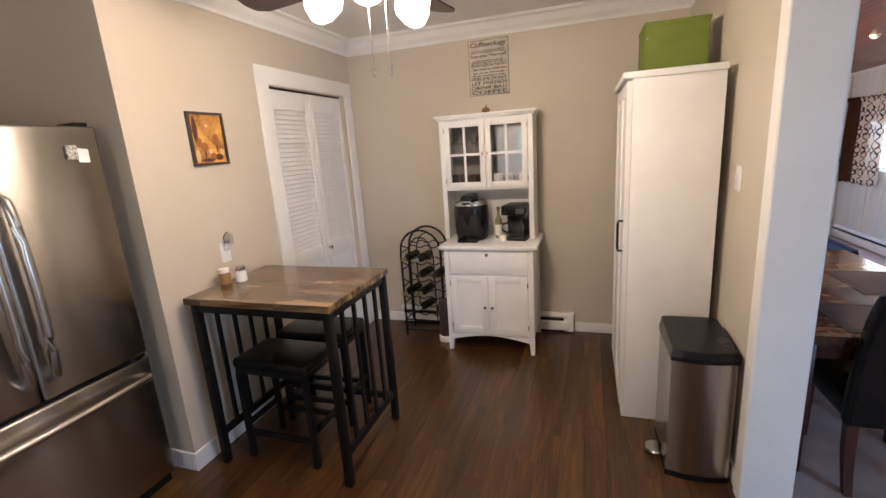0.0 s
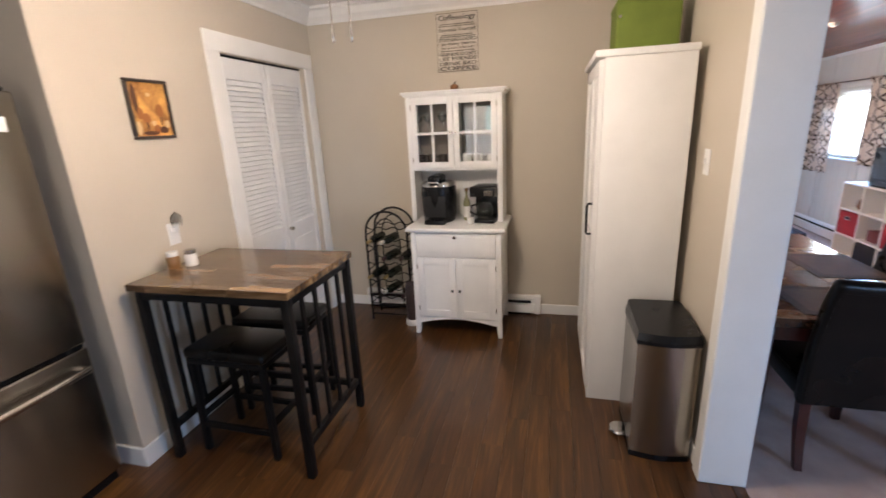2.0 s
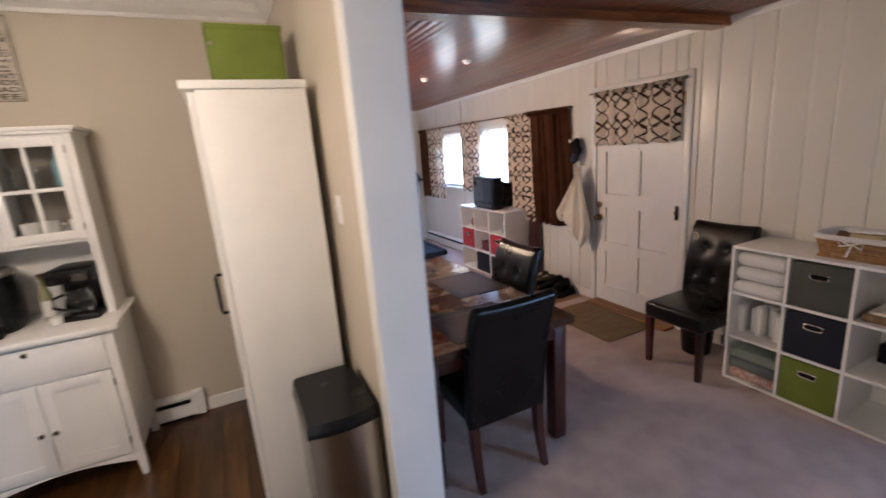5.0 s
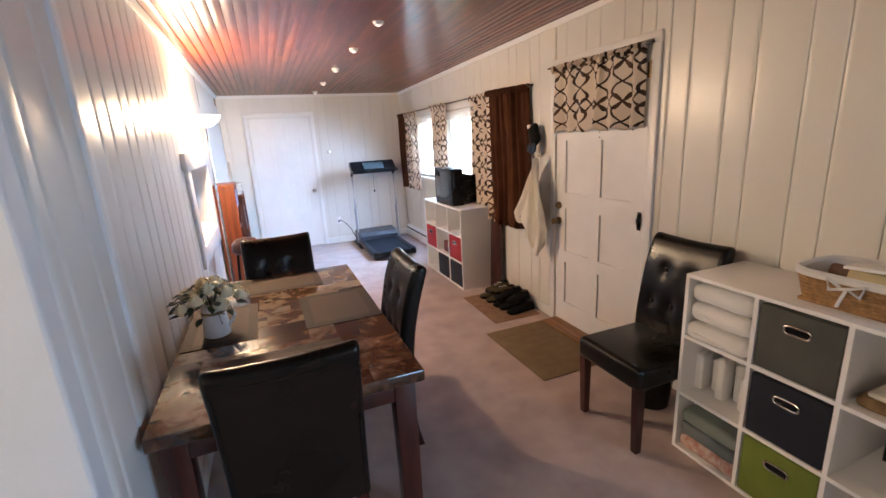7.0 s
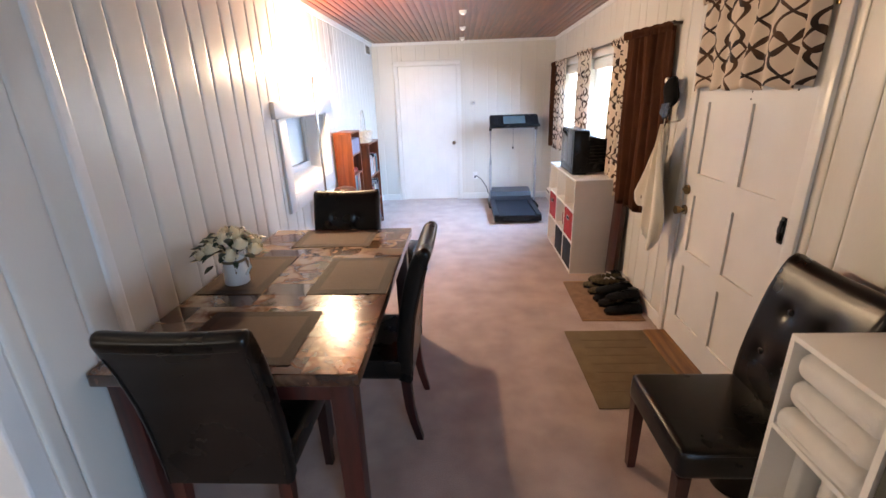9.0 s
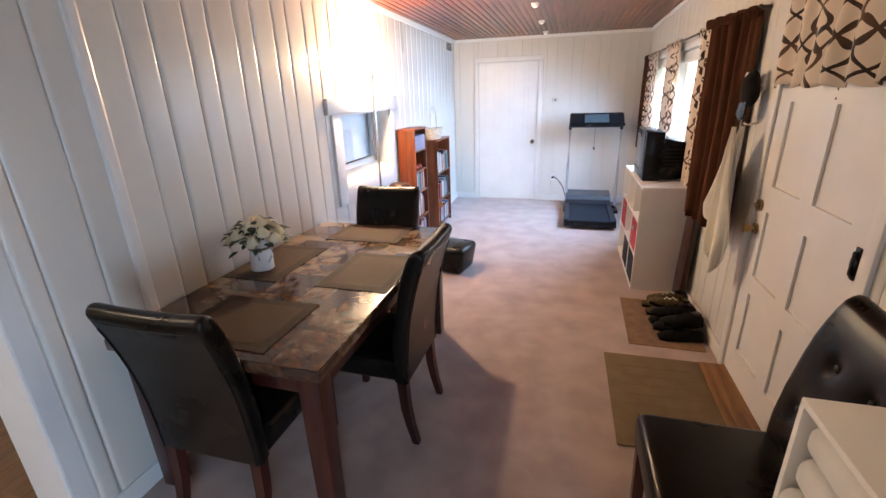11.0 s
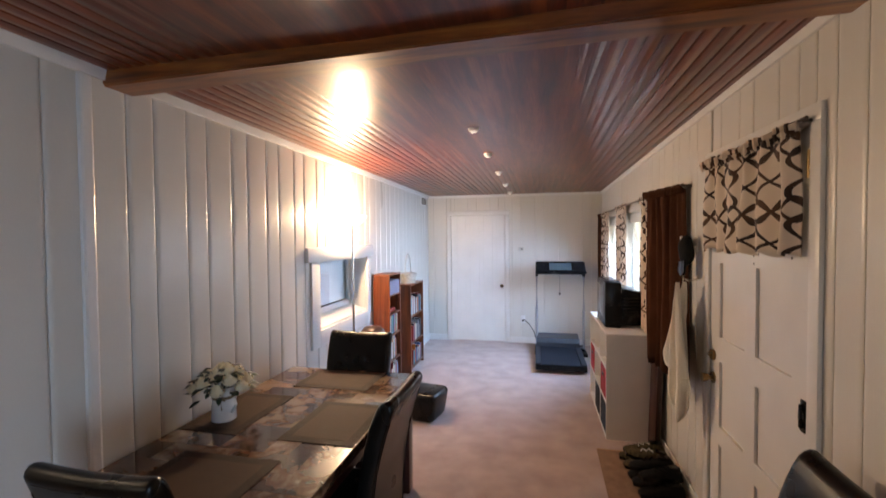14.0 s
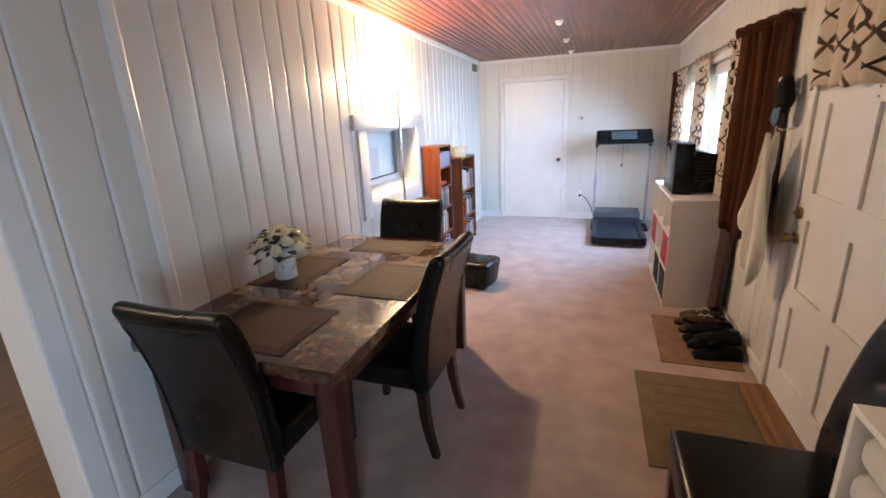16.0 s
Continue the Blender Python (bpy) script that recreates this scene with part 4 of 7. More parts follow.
# ---- picture on the left wall ----
pic = thing("framed_picture", pose(KL, 2.253, 1.85), "dark framed still life in orange and brown", "picture")
for a in ((-0.128, 0.128, 0.135, 0.150), (-0.128, 0.128, -0.150, -0.135), (-0.128, -0.113, -0.135, 0.135), (0.113, 0.128, -0.135, 0.135)):
    part("frame_strip", B(0, 0.022, *a, bevel=0.003), M_DARKCUP, pic)
part("canvas", B(0.002, 0.010, -0.113, 0.113, -0.135, 0.135), noisy("amber_painting", (0.20, 0.07, 0.015, 1), (0.75, 0.40, 0.11, 1), 0.5, scale=9, fine=60), pic, "amber painted canvas")
def blob(y, z, ry, rz, mat, name):
    part(name, prism([(y + ry * math.cos(k * math.pi / 8), z + rz * math.sin(k * math.pi / 8)) for k in range(16)], "x", 0.010, 0.0125), mat, pic, smooth=False)
_dk, _lt, _rd = plain("umber_paint", (0.09, 0.03, 0.012, 1), 0.5), plain("cream_paint", (0.66, 0.46, 0.25, 1), 0.5), plain("sienna_paint", (0.34, 0.12, 0.03, 1), 0.5)
for y, z, ry, rz, m in ((-0.085, 0.05, 0.016, 0.075, _dk), (-0.07, -0.02, 0.02, 0.03, _rd), (-0.09, -0.095, 0.016, 0.036, _lt), (-0.035, -0.045, 0.024, 0.026, _rd), (-0.035, -0.085, 0.004, 0.026, _dk), (0.02, -0.1, 0.02, 0.022, _rd), (0.055, -0.005, 0.022, 0.034, _rd), (0.055, -0.055, 0.004, 0.024, _dk), (0.06, -0.105, 0.03, 0.018, _dk), (0.09, -0.075, 0.016, 0.02, _lt), (0.005, -0.07, 0.014, 0.014, _lt), (-0.02, -0.12, 0.05, 0.01, _dk), (0.0, 0.075, 0.012, 0.01, _lt)):
    blob(y, z, ry, rz, m, "painted_shape")

# ---- outlet with night light, jars on the bar ----
o = thing("night_light", pose(KL, 2.236, 1.175), "white outlet plate with a clear plug-in night light", "night light")
part("plate", B(0, 0.006, -0.038, 0.038, -0.062, 0.062, bevel=0.003), M_WHITE, o)
part("plug", B(0.006, 0.03, -0.018, 0.022, 0.015, 0.06, bevel=0.005), M_WHITE, o)
part("shade", prism([(-0.025, 0.04), (0.04, 0.04), (0.045, 0.10), (0.01, 0.125), (-0.025, 0.10)], "x", 0.028, 0.034), M_CLEAR, o, "clear plastic shade", smooth=False)
for k, (x, y, mat, lab) in enumerate(((-1.765, 2.10, plain("amber_spice", (0.25, 0.13, 0.05, 1), 0.3), "small brown spice jar with a pale lid"), (-1.70, 2.155, M_CUP, "small white shaker jar on the bar table"))):
    j = thing("shaker_jar", pose(x, y, 1.02), lab, "jar", "shaker jars on the bar table")
    part("jar", lathe([(0.03, 0), (0.033, 0.005), (0.033, 0.055), (0.026, 0.068), (0.0, 0.068)], 18), mat, j)
    part("lid", lathe([(0.027, 0.066), (0.029, 0.068), (0.029, 0.09), (0.0, 0.092)], 18), M_CHROME if k else M_CUP, j)
s = thing("light_switch", pose(KR, 2.65, 1.47), "white toggle light switch plate on the wall", "switch")
part("plate", B(-0.006, 0, -0.04, 0.04, -0.062, 0.062, bevel=0.003), M_WHITE, s)
part("toggle", B(-0.018, -0.006, -0.006, 0.006, -0.006, 0.016, bevel=0.002), M_WHITE, s)


# ---- pantry, box, bin ----
def pantry():
    p = thing("pantry_cabinet", pose(0.45, 2.785, 0), "tall white pantry cabinet with a black bar handle", "cabinet")
    part("body", B(0.022, 0.452, 0.0, 0.80, 0.0, 1.995, bevel=0.002), M_WHITE, p)
    part("top_cap", B(-0.028, 0.457, -0.012, 0.812, 1.995, 2.03, bevel=0.006), M_WHITE, p, "overhanging white top")
    for y0, y1 in ((0.002, 0.398), (0.402, 0.798)):
        d = part("door", B(0.004, 0.020, y0, y1, 0.09, 1.985), M_WHITE, p)
        for q in ((y0, y0 + 0.06, 0.09, 1.985), (y1 - 0.06, y1, 0.09, 1.985), (y0 + 0.06, y1 - 0.06, 0.09, 0.16), (y0 + 0.06, y1 - 0.06, 1.915, 1.985), (y0 + 0.06, y1 - 0.06, 0.98, 1.05)):
            part("door_rail", B(-0.006, 0.005, *q, bevel=0.002), M_WHITE, d)
        if y0 > 0.1:
            continue
        yh = 0.035
        part("handle", T([(-0.006, yh, 1.06), (-0.03, yh, 1.06), (-0.034, yh, 1.07), (-0.034, yh, 1.225), (-0.03, yh, 1.235), (-0.006, yh, 1.235)], 0.007, 8), M_BLACK, d, "black bar handle")
    part("plinth", B(0.01, 0.03, 0.002, 0.798, 0.0, 0.085), M_WHITE, p)


pantry()
M_OLIVE = noisy("olive_green_fabric", (0.115, 0.155, 0.018, 1), (0.15, 0.20, 0.03, 1), 0.8, scale=8, fine=400, relief=0.4)
g = thing("storage_box", pose(0.715, 3.08, 2.031), "olive green fabric storage box on the pantry", "box")
part("box", B(-0.165, 0.165, 0, 0.30, 0, 0.285, bevel=0.012, seg=3), M_OLIVE, g)
part("rim", B(-0.168, 0.168, -0.003, 0.303, 0.26, 0.287, bevel=0.006), M_OLIVE, g)
part("eyelet", T([(-0.15, -0.004, 0.2), (-0.15, 0.002, 0.2)], 0.008, 10), M_CHROME, g)


def trash_bin():
    b = thing("trash_can", pose(0.78, 2.51, 0), "brushed steel step trash can with a black lid", "trash can")

    def outline(w, d, bow):
        pts = []
        for k in range(9):
            u = k / 8
            pts.append((-w + 2 * w * u, -d - bow * math.sin(math.pi * u)))
        r = 0.03
        pts += [(w, d - r), (w - r * 0.3, d - r * 0.3), (w - r, d), (-w + r, d), (-w + r * 0.3, d - r * 0.3), (-w, d - r)]
        return pts
    part("base", prism(outline(0.142, 0.195, 0.022), "z", 0.0, 0.03), M_BLACK, b, "black plastic base")
    part("body", prism(outline(0.14, 0.193, 0.022), "z", 0.03, 0.645), M_STEEL, b, "brushed steel body")
    part("rim", prism(outline(0.145, 0.20, 0.022), "z", 0.645, 0.665), M_BLACK, b)
    bm = prism(outline(0.145, 0.20, 0.022), "z", 0.665, 0.70)
    for v in bm.verts:
        if v.co.z > 0.69:
            v.co.x *= 0.94
            v.co.y *= 0.95
            v.co.z += 0.02 * (v.co.y + 0.2) / 0.4
    part("lid", bm, M_BLACK, b, "black domed plastic lid")
    part("pedal", lathe([(0.05, 0), (0.055, 0.004), (0.05, 0.014), (0.0, 0.016)], 22, (-0.165, -0.02, 0.018)), M_CHROME, b, "round steel foot pedal")
    part("pedal_arm", B(-0.15, -0.13, -0.03, -0.01, 0.015, 0.06), M_BLACK, b)


trash_bin()


# ---- wine rack, bottles, canister, heater ----
def wine_rack():
    t = thing("wine_rack", pose(-1.165, 3.80, 0), "black wrought-iron arched wine rack holding bottles", "wine rack")
    for y in (-0.10, 0.10):
        arch = [(-0.19, y, 0.0)] + [(-0.19, y, 0.2 * k) for k in range(1, 5)] + [(-0.19 * math.cos(a), y, 0.82 + 0.19 * math.sin(a)) for a in [math.pi * k / 12 for k in range(1, 12)]] + [(0.19, y, 0.2 * k) for k in (4, 3, 2, 1, 0)]
        part("arched_frame", T(arch, 0.010, 8), M_BLACKMETAL, t)
        part("inner_arch", T([(-0.12, y, 0.16)] + [(-0.12, y, 0.2 + 0.15 * k) for k in range(4)] + [(-0.12 * math.cos(a), y, 0.75 + 0.2 * math.sin(a)) for a in [math.pi * k / 8 for k in range(9)]] + [(0.12, y, 0.6), (0.12, y, 0.16)], 0.006, 8), M_BLACKMETAL, t)
    for z in (0.06, 0.16):
        for y in (-0.10, 0.10):
            part("cross_bar", T([(-0.19, y, z), (0.19, y, z)], 0.007, 8), M_BLACKMETAL, t)
    for z in (0.16, 0.32, 0.48, 0.64, 0.8):
        for x in (-0.19, 0.19):
            part("side_bar", T([(x, -0.1, z), (x, 0.1, z)], 0.006, 8), M_BLACKMETAL, t)
        for y in (-0.10, 0.10):
            part("bottle_rest", T([(-0.19 + 0.38 * k / 24, y, z + 0.075 - 0.022 * math.sin(math.pi * k / 8) ** 2) for k in range(25)], 0.005, 6), M_BLACKMETAL, t)
    rnd = random.Random(2)
    prof = [(0.03, 0), (0.037, 0.006), (0.037, 0.19), (0.015, 0.245), (0.014, 0.29), (0.0, 0.292)]
    caps = [plain("white_foil", (0.6, 0.57, 0.52, 1), 0.4), plain("dark_foil", (0.05, 0.02, 0.02, 1), 0.4), plain("gold_foil", (0.35, 0.24, 0.09, 1), 0.35)]
    for i, z in enumerate((0.285, 0.445, 0.605, 0.765)):
        for x in ((-0.127, 0.0) if i % 2 else (0.0, 0.127, -0.127))[:2]:
            b = thing("wine_bottle", pose(-1.165 + x, 3.93, z - 0.02 + rnd.uniform(-0.004, 0.004), 90 - rnd.uniform(0, 5), 0, rnd.uniform(-9, 4)), "dark glass wine bottle lying in the rack", "bottle", "bottles in the wine rack")
            part("bottle", lathe(prof, 16), plain("dark_bottle_glass", (0.012, 0.015, 0.010, 1), 0.08, relief=0), b)
            part("foil", lathe([(0.0155, 0.235), (0.0155, 0.296), (0.0, 0.297)], 14), rnd.choice(caps), b)


wine_rack()
c = thing("tall_canister", pose(-0.955, 3.66, 0), "tall dark plum canister on a white base", "canister")
part("base", lathe([(0.06, 0), (0.065, 0.005), (0.065, 0.045), (0.058, 0.055), (0.0, 0.055)], 24), M_WHITE, c, "white round base")
part("column", lathe([(0.052, 0.055), (0.055, 0.06), (0.055, 0.37), (0.05, 0.385), (0.0, 0.385)], 24), plain("plum_grey_plastic", (0.055, 0.04, 0.045, 1), 0.45), c)

h = thing("baseboard_heater", pose(0, KB, 0), "white electric baseboard heater along the wall", "heater")
bm = prism([(0, 0.02), (-0.055, 0.02), (-0.062, 0.035), (-0.062, 0.10), (-0.045, 0.115), (-0.045, 0.14), (-0.055, 0.16), (-0.03, 0.178), (0, 0.178)], "x", -1.53, 0.09)
part("cover", bm, M_WHITE, h, smooth=False)
# solid black strip in place of the shade inside the air opening
part("slot", B(-1.50, 0.06, -0.06, -0.044, 0.117, 0.139), M_BLACK, h, "black strip shading the air opening")
part("end_cap", B(0.09, 0.145, -0.066, 0, 0.015, 0.185, bevel=0.004), M_WHITE, h)
# another black strip, for the shade below the cover
part("lower_slot", B(-1.50, 0.06, -0.058, -0.01, 0.005, 0.022), M_BLACK, h)


# ---- ceiling fan ----
def ceiling_fan():
    f = thing("ceiling_fan", pose(-0.508, 1.78, 0), "ceiling fan with dark wood blades and lit glass shades", "ceiling fan")
    part("canopy", lathe([(0.07, KC - 0.05), (0.075, KC - 0.03), (0.075, KC), (0.0, KC)], 28), M_CHROME, f)
    part("downrod", T([(0, 0, 2.5), (0, 0, KC - 0.04)], 0.013, 12), M_CHROME, f)
    part("motor_housing", lathe([(0.05, 2.34), (0.12, 2.36), (0.14, 2.40), (0.14, 2.46), (0.10, 2.50), (0.03, 2.51), (0.0, 2.51)], 32), M_CHROME, f)
    mb = wood("dark_fan_blade", rgb("150d09"), rgb("271812"), rgb("34221b"), 0.4, "x", tone=0.15)
    for k in range(4):
        a = 172 - 90 * k
        m = pose(0, 0, 0, 0, 0, a)
        bm = prism([(0.2, -0.05), (0.24, -0.062), (0.58, -0.075), (0.63, -0.05), (0.64, 0.0), (0.63, 0.05), (0.58, 0.075), (0.24, 0.062), (0.2, 0.05)], "z", 2.352, 2.36)
        for v in bm.verts:
            v.co.z += v.co.y * 0.2
            v.co = m @ v.co
        bl = part("blade", bm, mb, f, "dark brown wooden blade", smooth=False)
        bm = B(0.11, 0.26, -0.02, 0.02, 2.362, 2.37, bevel=0.002)
        for v in bm.verts:
            v.co = m @ v.co
        part("blade_bracket", bm, M_CHROME, bl)
    part("light_hub", lathe([(0.02, 2.24), (0.05, 2.25), (0.06, 2.30), (0.05, 2.345), (0.0, 2.345)], 24), M_CHROME, f)
    mg = glow("lit_frosted_glass", (1.0, 0.93, 0.82, 1), 14.0)
    for dx, dy in ((-0.15, -0.05), (0.045, -0.125), (0.08, 0.15)):
        bm = lathe([(0.028, 0.0), (0.045, -0.01), (0.068, -0.04), (0.072, -0.07), (0.05, -0.115), (0.022, -0.14), (0.0, -0.145)], 24)
        d = Vector((dx, dy, 0)).normalized()
        tilt = Matrix.Translation((dx, dy, 2.325)) @ Matrix.Rotation(radians(22), 4, Vector((-d.y, d.x, 0)) * -1)
        for v in bm.verts:
            v.co = tilt @ v.co
        s = part("shade", bm, mg, f, "lit frosted glass shade")
        s.visible_shadow = False
        part("arm", T([(0, 0, 2.31), (dx * 0.5, dy * 0.5, 2.325), (dx, dy, 2.305)], 0.009, 10), M_CHROME, f)
    for dx, dy in ((0.0, -0.04), (0.06, -0.025)):
        ch = part("pull_chain", T([(dx, dy, 2.04), (dx, dy, 2.26)], 0.0022, 8), M_CHROME, f)
        part("pull", lathe([(0.003, 1.985), (0.006, 1.992), (0.006, 2.02), (0.003, 2.042), (0.0, 2.043)], 12, (dx, dy, 0)), M_CHROME, ch, "small metal pull on the chain")


ceiling_fan()

# ---- dining room materials ----
def marble(name):
    m, nt, b = base(name)
    v = coords(nt, (1, 1, 1), 9.0)
    n1 = node(nt, "ShaderNodeTexNoise", Scale=5.0, Detail=5.0, Distortion=0.5)
    n2 = node(nt, "ShaderNodeTexNoise", Scale=13.0, Detail=6.0, Distortion=1.5)
    nt.links.new(v, n1.inputs["Vector"])
    nt.links.new(v, n2.inputs["Vector"])
    oi = nt.nodes.new("ShaderNodeObjectInfo")
    a = nt.nodes.new("ShaderNodeMath")
    a.operation = "MULTIPLY_ADD"
    nt.links.new(oi.outputs["Random"], a.inputs[0])
    a.inputs[1].default_value = 0.28
    nt.links.new(n1.outputs["Fac"], a.inputs[2])
    c = nt.nodes.new("ShaderNodeMath")
    c.operation = "MULTIPLY_ADD"
    nt.links.new(n2.outputs["Fac"], c.inputs[0])
    c.inputs[1].default_value = 0.42
    nt.links.new(a.outputs[0], c.inputs[2])
    col = ramp(nt, c.outputs[0], [(0.56, rgb("1e120b")), (0.74, rgb("44291a")), (0.88, rgb("6a4c37")), (1.0, rgb("8f7c68"))])
    nt.links.new(col, b.inputs["Base Color"])
    b.inputs["Roughness"].default_value = 0.16
    b.inputs["Coat Weight"].default_value = 0.4
    b.inputs["Coat Roughness"].default_value = 0.06
    bump(nt, b, n2.outputs["Fac"], 0.02, 0.001)
    return m


M_MARBLE = marble("brown_marble_laminate")


def trellis(name):
    """Cream cloth with interlaced wavy brown bands, laid along the cloth itself."""
    m, nt, b = base(name)
    tc = nt.nodes.new("ShaderNodeTexCoord")
    ns = node(nt, "ShaderNodeTexNoise", Scale=7.0, Detail=1.0)
    nt.links.new(tc.outputs["UV"], ns.inputs["Vector"])
    wob = nt.nodes.new("ShaderNodeVectorMath")
    wob.operation = "MULTIPLY_ADD"
    nt.links.new(ns.outputs["Color"], wob.inputs[0])
    wob.inputs[1].default_value = (0.03, 0.03, 0.0)
    nt.links.new(tc.outputs["UV"], wob.inputs[2])
    sep = nt.nodes.new("ShaderNodeSeparateXYZ")
    nt.links.new(wob.outputs[0], sep.inputs[0])

    def calc(op, a, c=None, d=None):
        n = nt.nodes.new("ShaderNodeMath")
        n.operation = op
        for k, v in enumerate((a, c, d)):
            if v is None:
                continue
            if isinstance(v, (int, float)):
                n.inputs[k].default_value = v
            else:
                nt.links.new(v, n.inputs[k])
        return n.outputs[0]

    p, q = calc("MULTIPLY", sep.outputs[0], 4.4), calc("MULTIPLY", sep.outputs[1], 4.2)
    sq = calc("SINE", calc("MULTIPLY", q, 2 * math.pi))
    sp = calc("SINE", calc("MULTIPLY", p, 2 * math.pi))
    best = None
    for along, wave, amp, wid in ((p, sq, 0.34, 0.060), (p, sq, -0.34, 0.060), (q, sp, 0.17, 0.036), (q, sp, -0.17, 0.036)):
        f = calc("FRACT", calc("MULTIPLY_ADD", wave, amp, along))
        band = calc("COMPARE", f, 0.5, wid)
        best = band if best is None else calc("MAXIMUM", best, band)
    tone = ramp(nt, ns.outputs["Fac"], [(0.40, (0.022, 0.010, 0.007, 1)), (0.62, (0.10, 0.045, 0.018, 1))])
    pick = nt.nodes.new("ShaderNodeMix")
    pick.data_type = "RGBA"
    pick.inputs[6].default_value = (0.76, 0.65, 0.54, 1)
    nt.links.new(best, pick.inputs[0])
    nt.links.new(tone, pick.inputs[7])
    col = pick.outputs[2]
    nt.links.new(col, b.inputs["Base Color"])
    b.inputs["Roughness"].default_value = 0.85
    b.inputs["Sheen Weight"].default_value = 0.2
    fine = node(nt, "ShaderNodeTexNoise", Scale=500.0)
    nt.links.new(tc.outputs["Object"], fine.inputs["Vector"])
    bump(nt, b, fine.outputs["Fac"], 0.3, 0.002)
    tr = nt.nodes.new("ShaderNodeBsdfTranslucent")
    nt.links.new(col, tr.inputs["Color"])
    mix = nt.nodes.new("ShaderNodeMixShader")
    mix.inputs["Fac"].default_value = 0.22
    nt.links.new(b.outputs[0], mix.inputs[1])
    nt.links.new(tr.outputs[0], mix.inputs[2])
    nt.links.new(mix.outputs[0], nt.nodes["Material Output"].inputs["Surface"])
    return m


M_TRELLIS = trellis("trellis_curtain_cloth")
M_BROWNCLOTH = noisy("brown_curtain_cloth", (0.05, 0.018, 0.009, 1), (0.078, 0.029, 0.015, 1), 0.9, spec=0.1, scale=5, fine=400, relief=0.3)
M_TOWEL = noisy("cream_terry", (0.70, 0.65, 0.54, 1), (0.80, 0.75, 0.64, 1), 0.95, scale=8, fine=350, relief=0.9, sheen=0.3)
M_WHITETERRY = noisy("white_terry", (0.68, 0.67, 0.65, 1), (0.80, 0.79, 0.77, 1), 0.95, scale=8, fine=350, relief=0.9, sheen=0.3)
M_MAT = noisy("brown_place_mat", (0.065, 0.038, 0.024, 1), (0.09, 0.054, 0.034, 1), 0.6, spec=0.2, scale=20, fine=500, relief=0.5)
M_MATEDGE = noisy("dark_place_mat_border", (0.035, 0.02, 0.012, 1), (0.055, 0.032, 0.02, 1), 0.6, spec=0.2, scale=20, fine=500, relief=0.5)


# ---- dining table ----
def dining_table():
    X0, X1, Y0, Y1, Z = 1.166, 2.10, 2.44, 4.10, 0.762
    t = thing("dining_table", pose(0, 0, 0), "dining table with a glossy brown marble-block top and cherry legs", "table")
    bm = B(X0, X1, Y0, Y1, 0.712, Z - 0.002, bevel=0.006, seg=2)
    top = part("tabletop", bm, M_MARBLE, t, "glossy brown marble-look top with a thick edge")
    rnd = random.Random(7)
    # blocks in bands across the top
    rows = [0.0, 0.105, 0.24, 0.36, 0.50, 0.62, 0.74, 0.88, 1.0, 1.13, 1.25, 1.40, 1.54, 1.66]
    for r0, r1 in zip(rows, rows[1:]):
        x = X0
        while x < X1 - 0.001:
            L = rnd.choice((0.12, 0.16, 0.22, 0.28, 0.34))
            e = min(x + L, X1)
            if X1 - e < 0.06:
                e = X1
            part("marble_block", B(x + 0.004 if x == X0 else x, e - (0.004 if e == X1 else 0.0008), Y0 + r0 + (0.004 if r0 == 0 else 0), Y0 + r1 - (0.004 if r1 == 1.66 else 0.0008), Z - 0.004, Z + rnd.uniform(-0.0003, 0.0003)), M_MARBLE, top, smooth=False)
            x = e
    for i, y in enumerate((Y0 + 0.05, Y1 - 0.05)):
        part("apron", B(X0 + 0.10, X1 - 0.10, y - 0.012, y + 0.012, 0.63, 0.712, bevel=0.003), M_REDWOOD, t, "dark cherry apron rail")
    for x in (X0 + 0.05, X1 - 0.05):
        part("apron", B(x - 0.012, x + 0.012, Y0 + 0.10, Y1 - 0.10, 0.63, 0.712, bevel=0.003), M_REDWOOD, t, "dark cherry apron rail")
    for x in (X0 + 0.07, X1 - 0.075):
        for y in (Y0 + 0.075, Y1 - 0.075):
            bm = B(x - 0.043, x + 0.043, y - 0.043, y + 0.043, 0, 0.712, bevel=0.006)
            for v in bm.verts:
                if v.co.z < 0.1:
                    v.co.x = x + (v.co.x - x) * 0.9
                    v.co.y = y + (v.co.y - y) * 0.9
            part("leg", bm, M_REDWOOD, t, "square dark cherry leg")


dining_table()


def placemat(x0, x1, y0, y1, rz=0):
    cx, cy = (x0 + x1) / 2, (y0 + y1) / 2
    w, d = (x1 - x0) / 2, (y1 - y0) / 2
    p = thing("placemat", pose(cx, cy, 0.763, 0, 0, rz), "woven brown placemat with a darker border on the table", "placemat", "placemats on the table")
    part("field", B(-w + 0.045, w - 0.045, -d + 0.045, d - 0.045, 0, 0.0035), M_MAT, p)
    for a in ((-w, w, -d, -d + 0.045), (-w, w, d - 0.045, d), (-w, -w + 0.045, -d + 0.045, d - 0.045), (w - 0.045, w, -d + 0.045, d - 0.045)):
        part("border", B(a[0], a[1], a[2], a[3], 0, 0.003), M_MATEDGE, p, "darker brown border")


placemat(1.39, 1.85, 2.49, 2.88)
placemat(1.72, 2.09, 3.05, 3.52)
placemat(1.18, 1.50, 3.06, 3.56)
placemat(1.40, 1.88, 3.72, 4.06)


